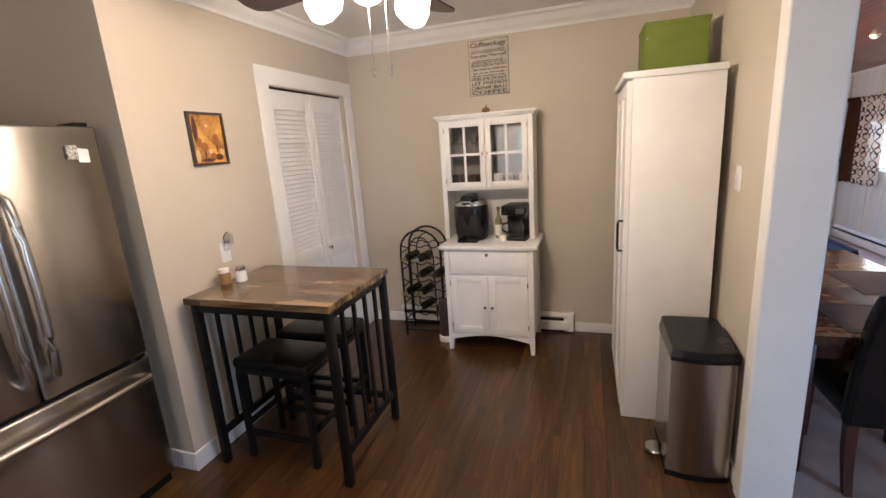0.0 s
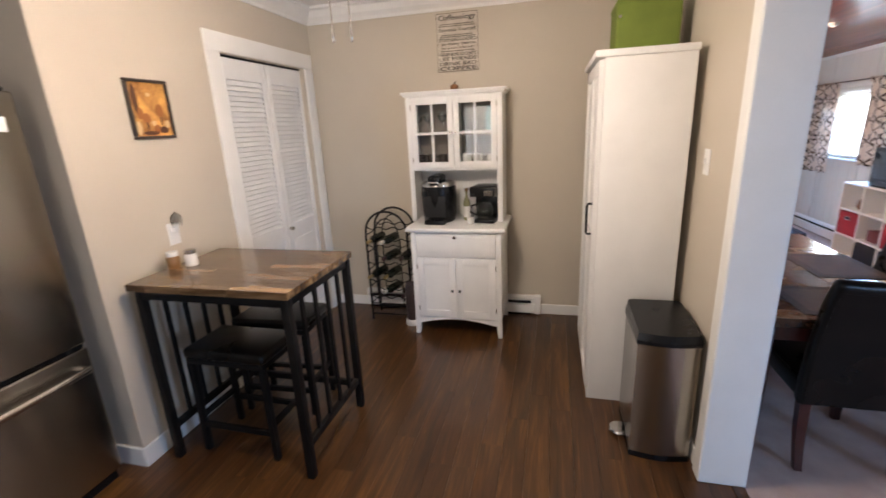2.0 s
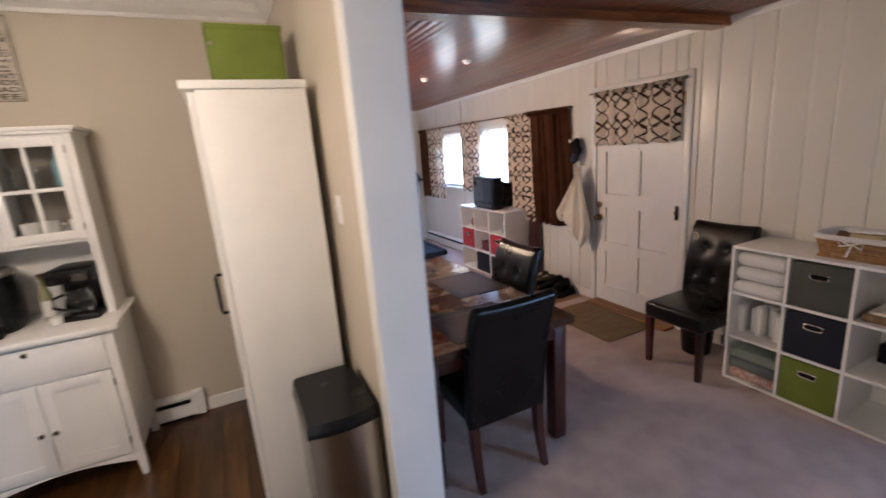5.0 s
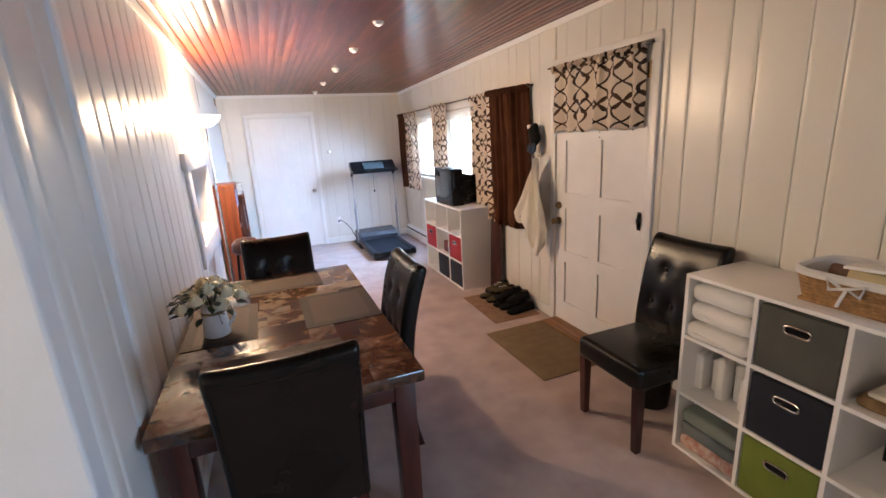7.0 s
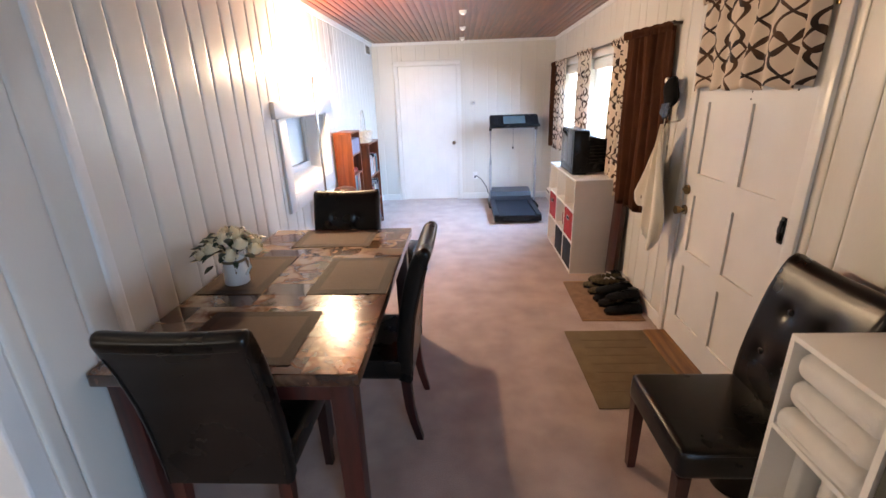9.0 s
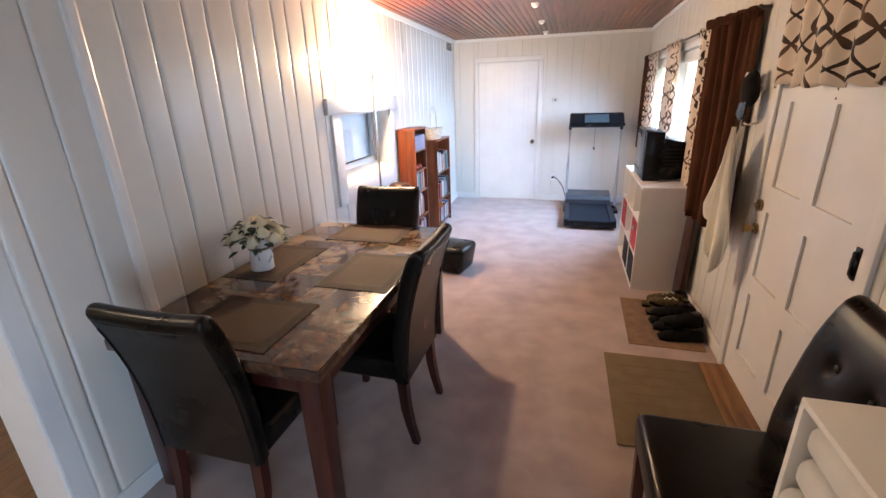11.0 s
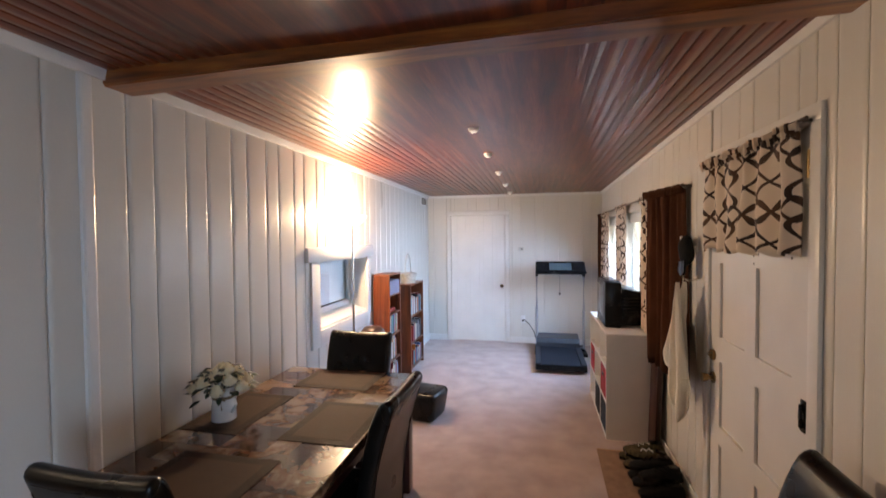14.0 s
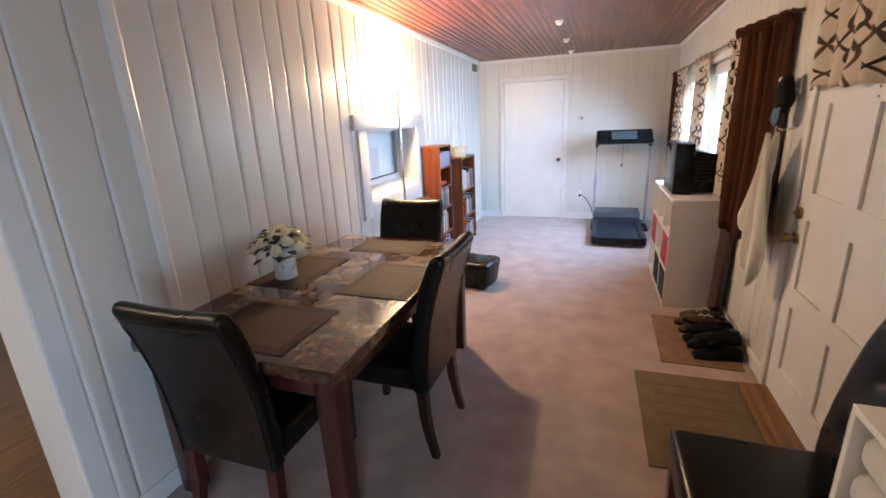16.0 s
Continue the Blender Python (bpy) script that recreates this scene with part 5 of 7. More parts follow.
# ---- leather dining chairs ----
def leather_chair(m, label):
    c = thing("dining_chair", m, label, "chair", "leather dining chairs")
    bm = B(-0.228, 0.228, -0.25, 0.215, 0.355, 0.48, bevel=0.032, seg=4)
    for v in bm.verts:
        if v.co.z > 0.44:
            v.co.z += 0.015 * max(0.0, 1 - (v.co.x / 0.22) ** 2) * max(0.0, 1 - ((v.co.y + 0.02) / 0.24) ** 2)
    part("seat", bm, M_LEATHER, c, "padded black-brown leather seat")
    # backrest swept across the width: rolled top, rounded sides, buttons drawn into the padding
    front = [(0.165, 0.36), (0.163, 0.42), (0.168, 0.50), (0.176, 0.58), (0.187, 0.66), (0.200, 0.73), (0.214, 0.80), (0.231, 0.87), (0.248, 0.92), (0.264, 0.96), (0.281, 0.992)]
    over = [(0.293, 1.006), (0.309, 1.013), (0.325, 1.011), (0.338, 1.000), (0.343, 0.984), (0.338, 0.966)]
    rear = [(0.324, 0.925), (0.308, 0.88), (0.291, 0.82), (0.276, 0.76), (0.262, 0.70), (0.251, 0.63), (0.241, 0.54), (0.234, 0.45), (0.229, 0.35)]

    def refine(pts, k):
        return [(p[0] + (q[0] - p[0]) * t / k, p[1] + (q[1] - p[1]) * t / k) for p, q in zip(pts, pts[1:]) for t in range(k)] + [pts[-1]]
    front, rear = refine(front, 3), refine(rear, 2)
    loop = front + over + rear
    tufts = [(x, z) for z, xs in ((0.64, (-0.13, 0.0, 0.13)), (0.83, (-0.08, 0.08))) for x in xs]
    W, r = 0.229, 0.018
    cols = [-W, -W + 0.003, -W + 0.009, -W + r] + [(-W + r) + 2 * (W - r) * k / 30 for k in range(1, 30)] + [W - r, W - 0.009, W - 0.003, W]
    bm = bmesh.new()
    rings = []
    for x in cols:
        e = max(0.0, abs(x) - (W - r)) / r
        f = math.sqrt(max(0.0, 1 - e * e)) * 0.55 + 0.45
        ring = []
        for i, (y, z) in enumerate(loop):
            mid = 0.2 + 0.115 * max(0.0, z - 0.36) ** 1.35 / 0.56
            yy, zz = mid + (y - mid) * f, z - (1 - f) * 0.03 * (1 if z > 0.9 else 0)
            if i < len(front) and z > 0.47:
                d = min(math.hypot(x - tx, (z - tz) * 0.9) for tx, tz in tufts)
                yy += 0.016 * math.exp(-(d / 0.026) ** 2) - 0.006 * min(1.0, d / 0.09) * (1 - e) * min(1.0, (z - 0.47) / 0.08)
            zz -= 0.010 * (1 - (x / W) ** 2) * max(0.0, min(1.0, (z - 0.80) / 0.2))
            ring.append(bm.verts.new((x, yy, zz)))
        rings.append(ring)
    n = len(loop)
    for r0, r1 in zip(rings, rings[1:]):
        for i in range(n):
            bm.faces.new((r0[i], r0[(i + 1) % n], r1[(i + 1) % n], r1[i]))
    bm.faces.new(rings[0][::-1]), bm.faces.new(rings[-1])
    back = part("backrest", bm, M_LEATHER, c, "tall rolled-back leather backrest")
    part("seam", T([(-0.2 + 0.04 * k, 0.334, 0.956 - 0.008 * (1 - (k / 5 - 1) ** 2)) for k in range(11)], 0.003, 6), M_LEATHER, back)
    for x in (-0.212, 0.212):
        part("side_seam", T([(x, y + 0.0015, z) for y, z in rear], 0.0028, 6), M_LEATHER, back)
    for x, z in tufts:
        y = next(p[0] + (q[0] - p[0]) * (z - p[1]) / (q[1] - p[1]) for p, q in zip(front, front[1:]) if p[1] <= z <= q[1])
        bm = bmesh.new()
        bmesh.ops.create_uvsphere(bm, u_segments=12, v_segments=7, radius=0.013)
        for v in bm.verts:
            v.co = Vector((v.co.x + x, v.co.y * 0.5 + y + 0.010, v.co.z + z))
        part("button", bm, M_LEATHER, back, "covered tuft button")
    # piping round the seat's upper edge
    part("piping", T([(-0.215, -0.24, 0.466), (0.0, -0.243, 0.468), (0.215, -0.24, 0.466), (0.223, -0.2, 0.466), (0.223, 0.15, 0.466)], 0.0035, 6), M_LEATHER, c)
    for x in (-0.195, 0.195):
        bm = bmesh.new()
        for (y0, z0, s0), (y1, z1, s1) in zip([(-0.212, 0.0, 0.017), ], [(-0.215, 0.36, 0.023)]):
            vs = [bm.verts.new((x + a * s, y + b * s, z)) for y, z, s in ((y0, z0, s0), (y1, z1, s1)) for a, b in ((-1, -1), (1, -1), (1, 1), (-1, 1))]
            for f in ((0, 1, 5, 4), (1, 2, 6, 5), (2, 3, 7, 6), (3, 0, 4, 7), (3, 2, 1, 0), (4, 5, 6, 7)):
                bm.faces.new([vs[i] for i in f])
        part("front_leg", bm, M_REDWOOD, c, "tapered dark cherry leg", smooth=False)
        bm = bmesh.new()
        rings = []
        for y, z, s in ((0.25, 0.0, 0.016), (0.225, 0.10, 0.018), (0.208, 0.2, 0.021), (0.198, 0.36, 0.023)):
            rings.append([bm.verts.new((x + a * s, y + b * s, z)) for a, b in ((-1, -1), (1, -1), (1, 1), (-1, 1))])
        for r0, r1 in zip(rings, rings[1:]):
            for k in range(4):
                bm.faces.new((r0[k], r0[(k + 1) % 4], r1[(k + 1) % 4], r1[k]))
        bm.faces.new(rings[0][::-1]), bm.faces.new(rings[-1])
        part("rear_leg", bm, M_REDWOOD, c, "swept-back dark cherry leg", smooth=False)
    return c


ch = leather_chair(pose(1.612, 2.612, 0, 0, 0, 180), "black-brown leather dining chair at the table's end")
tagged(copy_thing(ch, pose(1.975, 3.18, 0, 0, 0, -91)), "black-brown leather dining chair along the table's side")
tagged(copy_thing(ch, pose(1.65, 3.905, -0.0, 0, 0, 1)), "black-brown leather dining chair at the table's far end")
tagged(copy_thing(ch, pose(3.405, 2.625, 0, 0, 0, -90)), "tufted black-brown leather chair beside the entry door")

# ---- pitcher with flowers ----
v0 = thing("flower_pitcher", pose(1.325, 3.20, 0.767) @ Matrix.Scale(1.14, 4), "white enamel pitcher of cream artificial roses tied with twine", "flowers")
part("pitcher", lathe([(0.048, 0), (0.052, 0.004), (0.05, 0.06), (0.044, 0.10), (0.046, 0.135), (0.056, 0.15), (0.053, 0.15), (0.042, 0.132), (0.04, 0.1), (0.0, 0.1)], 28), M_CUP, v0, "white enamel pitcher")
part("handle", T([(0.045, -0.012, 0.135), (0.075, -0.02, 0.125), (0.08, -0.022, 0.08), (0.05, -0.013, 0.04)], 0.006, 10), M_CUP, v0)
part("twine", lathe([(0.047, 0.098), (0.0485, 0.1), (0.0485, 0.108), (0.047, 0.11)], 24), plain("jute", (0.25, 0.17, 0.09, 1), 0.9), v0, "jute twine")
part("bow", T([(0.02, -0.046, 0.105), (0.04, -0.055, 0.12), (0.045, -0.05, 0.10), (0.022, -0.047, 0.104), (0.03, -0.052, 0.06)], 0.003, 6), plain("jute_bow", (0.25, 0.17, 0.09, 1), 0.9), v0)
M_PETAL = noisy("cream_petals", (0.82, 0.70, 0.44, 1), (0.90, 0.83, 0.62, 1), 0.6, scale=30, fine=200, relief=0.1)
M_LEAF = noisy("dark_green_leaf", (0.008, 0.018, 0.007, 1), (0.025, 0.045, 0.018, 1), 0.5, scale=20, fine=120, relief=0.2)
rnd = random.Random(11)
for k in range(14):
    a = k * 2.4
    rr = 0.12 * math.sqrt((k + 0.5) / 14)
    c0 = Vector((rr * math.cos(a), rr * math.sin(a), 0.245 - rr * 0.75 + rnd.uniform(-0.012, 0.012)))
    bm = bmesh.new()
    # rings of overlapping cupped petals round a closed heart
    for npet, rad, top, size in ((3, 0.008, 0.030, 0.020), (4, 0.015, 0.026, 0.026), (5, 0.023, 0.018, 0.032), (6, 0.031, 0.008, 0.036)):
        for j in range(npet):
            b0 = 2 * math.pi * j / npet + rad * 40 + k
            grid = []
            for r in range(4):
                w = r / 3
                half = 0.95 * size / max(rad, 0.012) * 0.5 * (0.6 + 0.4 * math.sin(math.pi * (0.25 + 0.6 * w)))
                q = rad * (0.55 + 0.5 * math.sin(w * 1.9))
                grid.append([bm.verts.new(c0 + Vector((q * math.cos(b0 + s * half), q * math.sin(b0 + s * half), -0.022 + w * (top + 0.022) - 0.006 * s * s * w))) for s in (-1, -0.5, 0, 0.5, 1)])
            for r0, r1 in zip(grid, grid[1:]):
                for i in range(4):
                    bm.faces.new((r0[i], r0[i + 1], r1[i + 1], r1[i]))
    bmesh.ops.create_uvsphere(bm, u_segments=10, v_segments=6, radius=0.017, matrix=Matrix.Translation(c0 + Vector((0, 0, 0.004))))
    part("rose", bm, M_PETAL, v0, "cream rose bloom")
for k in range(70):
    a = rnd.uniform(0, 6.28)
    rr = rnd.uniform(0.03, 0.125)
    c0 = Vector((rr * math.cos(a), rr * math.sin(a), 0.272 - rr * 0.8 - rnd.uniform(0.0, 0.075)))
    out = Vector((math.cos(a), math.sin(a), rnd.uniform(-0.4, 0.3))).normalized()
    side = out.cross(Vector((0, 0, 1))).normalized()
    L = rnd.uniform(0.04, 0.06)
    bm = bmesh.new()
    up = side.cross(out) * 0.006
    f = [c0, c0 + out * L * 0.35 + side * L * 0.28, c0 + out * L * 0.75 + side * L * 0.2 - up, c0 + out * L - up * 2, c0 + out * L * 0.75 - side * L * 0.2 - up, c0 + out * L * 0.35 - side * L * 0.28, c0 + out * L * 0.5 + up]
    vs = [bm.verts.new(q) for q in f]
    for i in range(6):
        bm.faces.new((vs[i], vs[(i + 1) % 6], vs[6]))
    part("leaf", bm, M_LEAF, v0, "dark green leaf")
for k in range(6):
    a = k * 1.05
    part("stem", T([(0.01 * math.cos(a), 0.01 * math.sin(a), 0.11), (0.05 * math.cos(a), 0.05 * math.sin(a), 0.2)], 0.003, 6), M_LEAF, v0)

# ---- floor lamp ----
lp = thing("floor_lamp", pose(1.265, 4.945, 0), "tall slim torchiere floor lamp, lit", "floor lamp")
part("base", lathe([(0.10, 0.0), (0.105, 0.006), (0.10, 0.02), (0.02, 0.035), (0.0, 0.035)], 28), M_CHROME, lp)
part("pole", T([(0, 0, 0.03), (0, 0, 1.80)], 0.011, 12), M_CHROME, lp, "slim metal pole")
sh = part("bowl", lathe([(0.02, 1.79), (0.06, 1.80), (0.105, 1.835), (0.125, 1.875), (0.121, 1.875), (0.10, 1.84), (0.058, 1.808), (0.0, 1.80)], 32), glow("lit_frosted_bowl", (1.0, 0.93, 0.82, 1), 4.0), lp, "lit frosted glass bowl")
sh.visible_shadow = False

# ---- pouf behind the table, ottoman ----
pf = thing("round_stool", pose(1.40, 5.06, 0), "round brown vinyl stool with a domed seat", "stool")
part("seat", lathe([(0.10, 0.74), (0.115, 0.76), (0.112, 0.82), (0.08, 0.858), (0.03, 0.87), (0.0, 0.871)], 26), plain("brown_vinyl", (0.065, 0.03, 0.022, 1), 0.4), pf, "domed brown vinyl seat")
for k in range(3):
    a = k * 2.09 + 0.5
    part("leg", T([(0.09 * math.cos(a), 0.09 * math.sin(a), 0.75), (0.16 * math.cos(a), 0.16 * math.sin(a), 0.0)], 0.012, 10), M_BLACKMETAL, pf)
ot = thing("ottoman", pose(1.80, 5.22, 0, 0, 0, -12), "low black leather floor cushion on the carpet", "ottoman")
bm = B(-0.23, 0.23, -0.17, 0.17, 0.0, 0.27, bevel=0.045, seg=4)
for v in bm.verts:
    k = 0.84 + 0.16 * min(1, v.co.z / 0.18)
    v.co.x *= k
    v.co.y *= k
part("cushion", bm, M_LEATHER, ot)


# ---- bookcases ----
M_CHERRY = wood("orange_cherry_veneer", rgb("4a2210"), rgb("75391b"), rgb("934d27"), 0.35, "z", tone=0.2)
BOOK = [plain("book_%s" % n, c, 0.55, relief=0.05) for n, c in (("white", (0.62, 0.6, 0.56, 1)), ("blue", (0.06, 0.13, 0.3, 1)), ("teal", (0.05, 0.2, 0.22, 1)), ("orange", (0.55, 0.16, 0.03, 1)), ("grey", (0.3, 0.31, 0.33, 1)), ("black", (0.02, 0.02, 0.025, 1)), ("red", (0.3, 0.03, 0.03, 1)), ("cream", (0.55, 0.48, 0.34, 1)))]


def bookcase(x0, x1, y0, y1, H, shelves, seed, fill):
    b = thing("bookcase", pose(0, 0, 0), "narrow orange cherry bookcase filled with books", "bookcase", "bookcases on the panelled wall")
    for y in (y0, y1 - 0.018):
        part("side", B(x0, x1, y, y + 0.018, 0, H, bevel=0.002), M_CHERRY, b)
    part("back", B(x0, x0 + 0.006, y0 + 0.018, y1 - 0.018, 0, H), M_CHERRY, b)
    part("top", B(x0, x1 + 0.004, y0 - 0.003, y1 + 0.003, H, H + 0.018, bevel=0.003), M_CHERRY, b)
    for z in shelves:
        part("shelf", B(x0 + 0.006, x1 - 0.004, y0 + 0.018, y1 - 0.018, z - 0.016, z), M_CHERRY, b)
    rnd = random.Random(seed)
    tops = shelves[1:] + [H]
    for i, (z, zt) in enumerate(zip(shelves, tops)):
        if i not in fill:
            continue
        y = y0 + 0.022
        while y < y1 - 0.06:
            th = rnd.uniform(0.014, 0.036)
            hh = min(zt - z - 0.03, rnd.uniform(0.17, 0.25))
            dp = rnd.uniform(0.12, 0.16)
            k = thing("book", pose(0, y, z), "upright hardback book on the bookcase shelf", "book", "books in the bookcases")
            mt = rnd.choice(BOOK)
            part("cover", B(x1 - 0.02 - dp, x1 - 0.02, 0.0, th - 0.001, 0, hh, bevel=0.002), mt, k)
            part("pages", B(x1 - 0.018 - dp, x1 - 0.028, 0.002, th - 0.003, hh - 0.001, hh + 0.001), BOOK[0], k)
            y += th
            if rnd.random() < 0.06:
                y += 0.05


bookcase(1.162, 1.345, 5.70, 6.08, 1.265, [0.06, 0.34, 0.62, 0.85, 1.06], 3, (0, 1, 2))
bookcase(1.162, 1.365, 6.42, 7.02, 1.08, [0.06, 0.36, 0.70], 5, (0, 1, 2))
k = thing("storage_bin", pose(1.25, 5.89, 1.06), "lavender grey cardboard bin on the top shelf", "box")
part("bin", B(-0.07, 0.092, -0.16, 0.16, 0, 0.15, bevel=0.006), plain("lavender_grey_card", (0.32, 0.30, 0.38, 1), 0.7), k)
k = thing("trinkets", pose(1.27, 5.87, 0.85), "small red and white trinket on the shelf", "ornament")
bm = bmesh.new()
for a in (-0.06, 0.0, 0.07):
    bmesh.ops.create_uvsphere(bm, u_segments=10, v_segments=7, radius=0.028, matrix=Matrix.Translation((0.03, a, 0.028)))
part("beads", bm, plain("red_glaze", (0.4, 0.06, 0.05, 1), 0.3), k)
bk = thing("basket", pose(1.275, 6.62, 1.098), "white wicker basket with a tall hoop handle", "basket")
M_WICKER = noisy("white_wicker", (0.42, 0.38, 0.31, 1), (0.66, 0.62, 0.54, 1), 0.7, scale=40, fine=160, relief=0.8)
for z in range(6):
    part("weave", T([((0.075 + 0.005 * z) * math.cos(a), (0.11 + 0.006 * z) * math.sin(a), 0.012 + z * 0.021) for a in [2 * math.pi * j / 24 for j in range(25)]], 0.0115, 8), M_WICKER, bk)
part("bottom", lathe([(0.07, 0.0), (0.075, 0.004), (0.0, 0.006)], 20), M_WICKER, bk)
part("hoop", T([(0, 0.13 * math.cos(a), 0.12 + 0.25 * math.sin(a)) for a in [math.pi * j / 20 for j in range(21)]], 0.007, 8), M_WICKER, bk)


# ---- treadmill ----
def treadmill():
    t = thing("treadmill", pose(0, 0, 0), "grey and black treadmill facing the end wall", "treadmill")
    part("deck", B(2.86, 3.47, 6.72, 8.0, 0.035, 0.105, bevel=0.012), M_BLACK, t)
    part("belt", B(2.93, 3.40, 6.74, 7.65, 0.104, 0.112, bevel=0.003), noisy("dark_belt", (0.010, 0.013, 0.019, 1), (0.018, 0.022, 0.031, 1), 0.75, spec=0.15, fine=300, relief=0.3), t, "dark rubber running belt")
    for x in (2.86, 3.405):
        part("side_rail", B(x, x + 0.065, 6.74, 7.7, 0.105, 0.122, bevel=0.005), plain("dark_grey_plastic", (0.025, 0.028, 0.034, 1), 0.6, spec=0.2), t)
    part("motor_cover", prism([(7.62, 0.1), (7.62, 0.17), (7.68, 0.22), (7.95, 0.24), (8.05, 0.2), (8.05, 0.06), (7.7, 0.06)], "x", 2.87, 3.46), plain("motor_cover_plastic", (0.045, 0.05, 0.06, 1), 0.4), t, smooth=False)
    mg = plain("light_grey_metal", (0.42, 0.43, 0.45, 1), 0.4, 0.3)
    for x in (2.875, 3.535):
        part("upright", T([(x, 7.80, 0.04), (x, 7.82, 0.6), (x, 7.85, 1.12)], 0.019, 12), mg, t, "light grey metal upright")
        part("foot", B(x - 0.03, x + 0.03, 7.55, 8.1, 0.0, 0.04, bevel=0.006), M_BLACK, t)
        part("arm", T([(x, 7.85, 1.10), (x, 7.80, 1.16), (x, 7.62, 1.17)], 0.02, 12), M_BLACK, t)
    part("base_link", B(2.87, 3.54, 7.76, 7.84, 0.03, 0.06), M_BLACK, t)
    bm = prism([(7.70, 1.14), (7.68, 1.18), (7.86, 1.31), (7.94, 1.30), (7.93, 1.22), (7.78, 1.12)], "x", 2.86, 3.55)
    bmesh.ops.bevel(bm, geom=list(bm.edges), offset=0.012, segments=2, affect="EDGES")
    part("console", bm, M_BLACK, t, "black control console")
    part("screen", prism([(7.69, 1.196), (7.70, 1.190), (7.83, 1.286), (7.82, 1.290)], "x", 3.05, 3.36), plain("grey_screen", (0.06, 0.08, 0.085, 1), 0.15), t, "grey display panel", smooth=False)
    part("safety_key", T([(3.2, 7.80, 0.86), (3.2, 7.80, 0.83)], 0.012, 8), M_BLACK, t)
    part("key_cord", T([(3.2, 7.80, 0.86), (3.2, 7.80, 1.14)], 0.002, 6), M_BLACK, t)
    part("power_cord", T([(2.66, 8.21, 0.37), (2.68, 8.19, 0.38), (2.76, 8.15, 0.32), (2.83, 8.1, 0.22), (2.86, 8.02, 0.12)], 0.006, 8), M_BLACK, t, "black power cord")


treadmill()
o = thing("wall_outlet", pose(2.66, DF, 0.373), "white wall outlet plate", "outlet")
part("plate", B(-0.036, 0.036, -0.007, 0, -0.058, 0.058, bevel=0.003), M_WHITE, o)
part("plug", B(-0.015, 0.015, -0.035, -0.007, -0.03, 0.0, bevel=0.004), M_BLACK, o)
o = thing("thermostat", pose(2.635, DF, 1.48), "small white thermostat box on the wall", "thermostat")
part("case", B(-0.04, 0.04, -0.022, 0, -0.028, 0.03, bevel=0.005), plain("offwhite_plastic", (0.6, 0.58, 0.52, 1), 0.4), o)
part("dial", T([(0.01, -0.022, 0), (0.01, -0.028, 0)], 0.014, 14), M_CHROME, o)
o = thing("wall_vent", pose(DL, 7.92, 2.235), "white louvred wall vent under the ceiling", "vent")
part("frame", B(0, 0.008, -0.16, 0.16, -0.065, 0.065, bevel=0.003), M_TRIM, o)
for i in range(12):
    part("slat", B(0.008, 0.012, -0.14 + i * 0.024, -0.128 + i * 0.024, -0.05, 0.05), M_BLACK if i % 2 else M_CHROME, o)
o = thing("baseboard_heater", pose(DR, 0, 0), "long white baseboard heater below the windows", "heater")
part("cover", prism([(0, 0.02), (-0.06, 0.02), (-0.066, 0.035), (-0.066, 0.12), (-0.045, 0.135), (-0.06, 0.165), (-0.03, 0.185), (0, 0.185)], "y", 6.22, 8.12), M_WHITE, o, smooth=False)
# black strip for the shade within this heater's opening
part("slot", B(-0.064, -0.045, 6.25, 8.1, 0.137, 0.155), M_BLACK, o)


# ---- cube shelves ----
def cube_shelf(m, W, H, D, label):
    """Front faces -x, local y from 0 to W."""
    s = thing("cube_shelf", m, label, "shelf", "white cube shelves")
    t = 0.017
    part("top", B(0, D, 0, W, H - t, H, bevel=0.0015), M_WHITE, s)
    part("bottom", B(0, D, 0, W, 0, t), M_WHITE, s)
    for y in (0, W - t):
        part("side", B(0, D, y, y + t, t, H - t), M_WHITE, s)
    part("back", B(D - 0.005, D, t, W - t, t, H - t), M_WHITE, s)
    for k in (1, 2):
        y = (W - t) * k / 3
        part("divider", B(0.001, D - 0.005, y, y + t, t, H - t), M_WHITE, s)
        z = (H - t) * k / 3
        for j in range(3):
            y0 = (W - t) * j / 3 + t
            part("shelf", B(0.001, D - 0.005, y0, (W - t) * (j + 1) / 3, z, z + t), M_WHITE, s)
    return s


C1 = (3.40, 1.43, 0.96, 0.935, 0.40)
cube_shelf(pose(C1[0], C1[1], 0), C1[2], C1[3], C1[4], "white nine-cube shelf beside the entry chair")
C2 = (3.435, 5.05, 1.10, 0.875, 0.385)
cube_shelf(pose(C2[0], C2[1], 0), C2[2], C2[3], C2[4], "white nine-cube shelf under the window with a television")


def cell(c, col, row):
    w, h = (c[2] - 0.017) / 3, (c[3] - 0.017) / 3
    return c[0], c[1] + col * w + 0.017, w - 0.017, row * h + 0.0175, h - 0.017


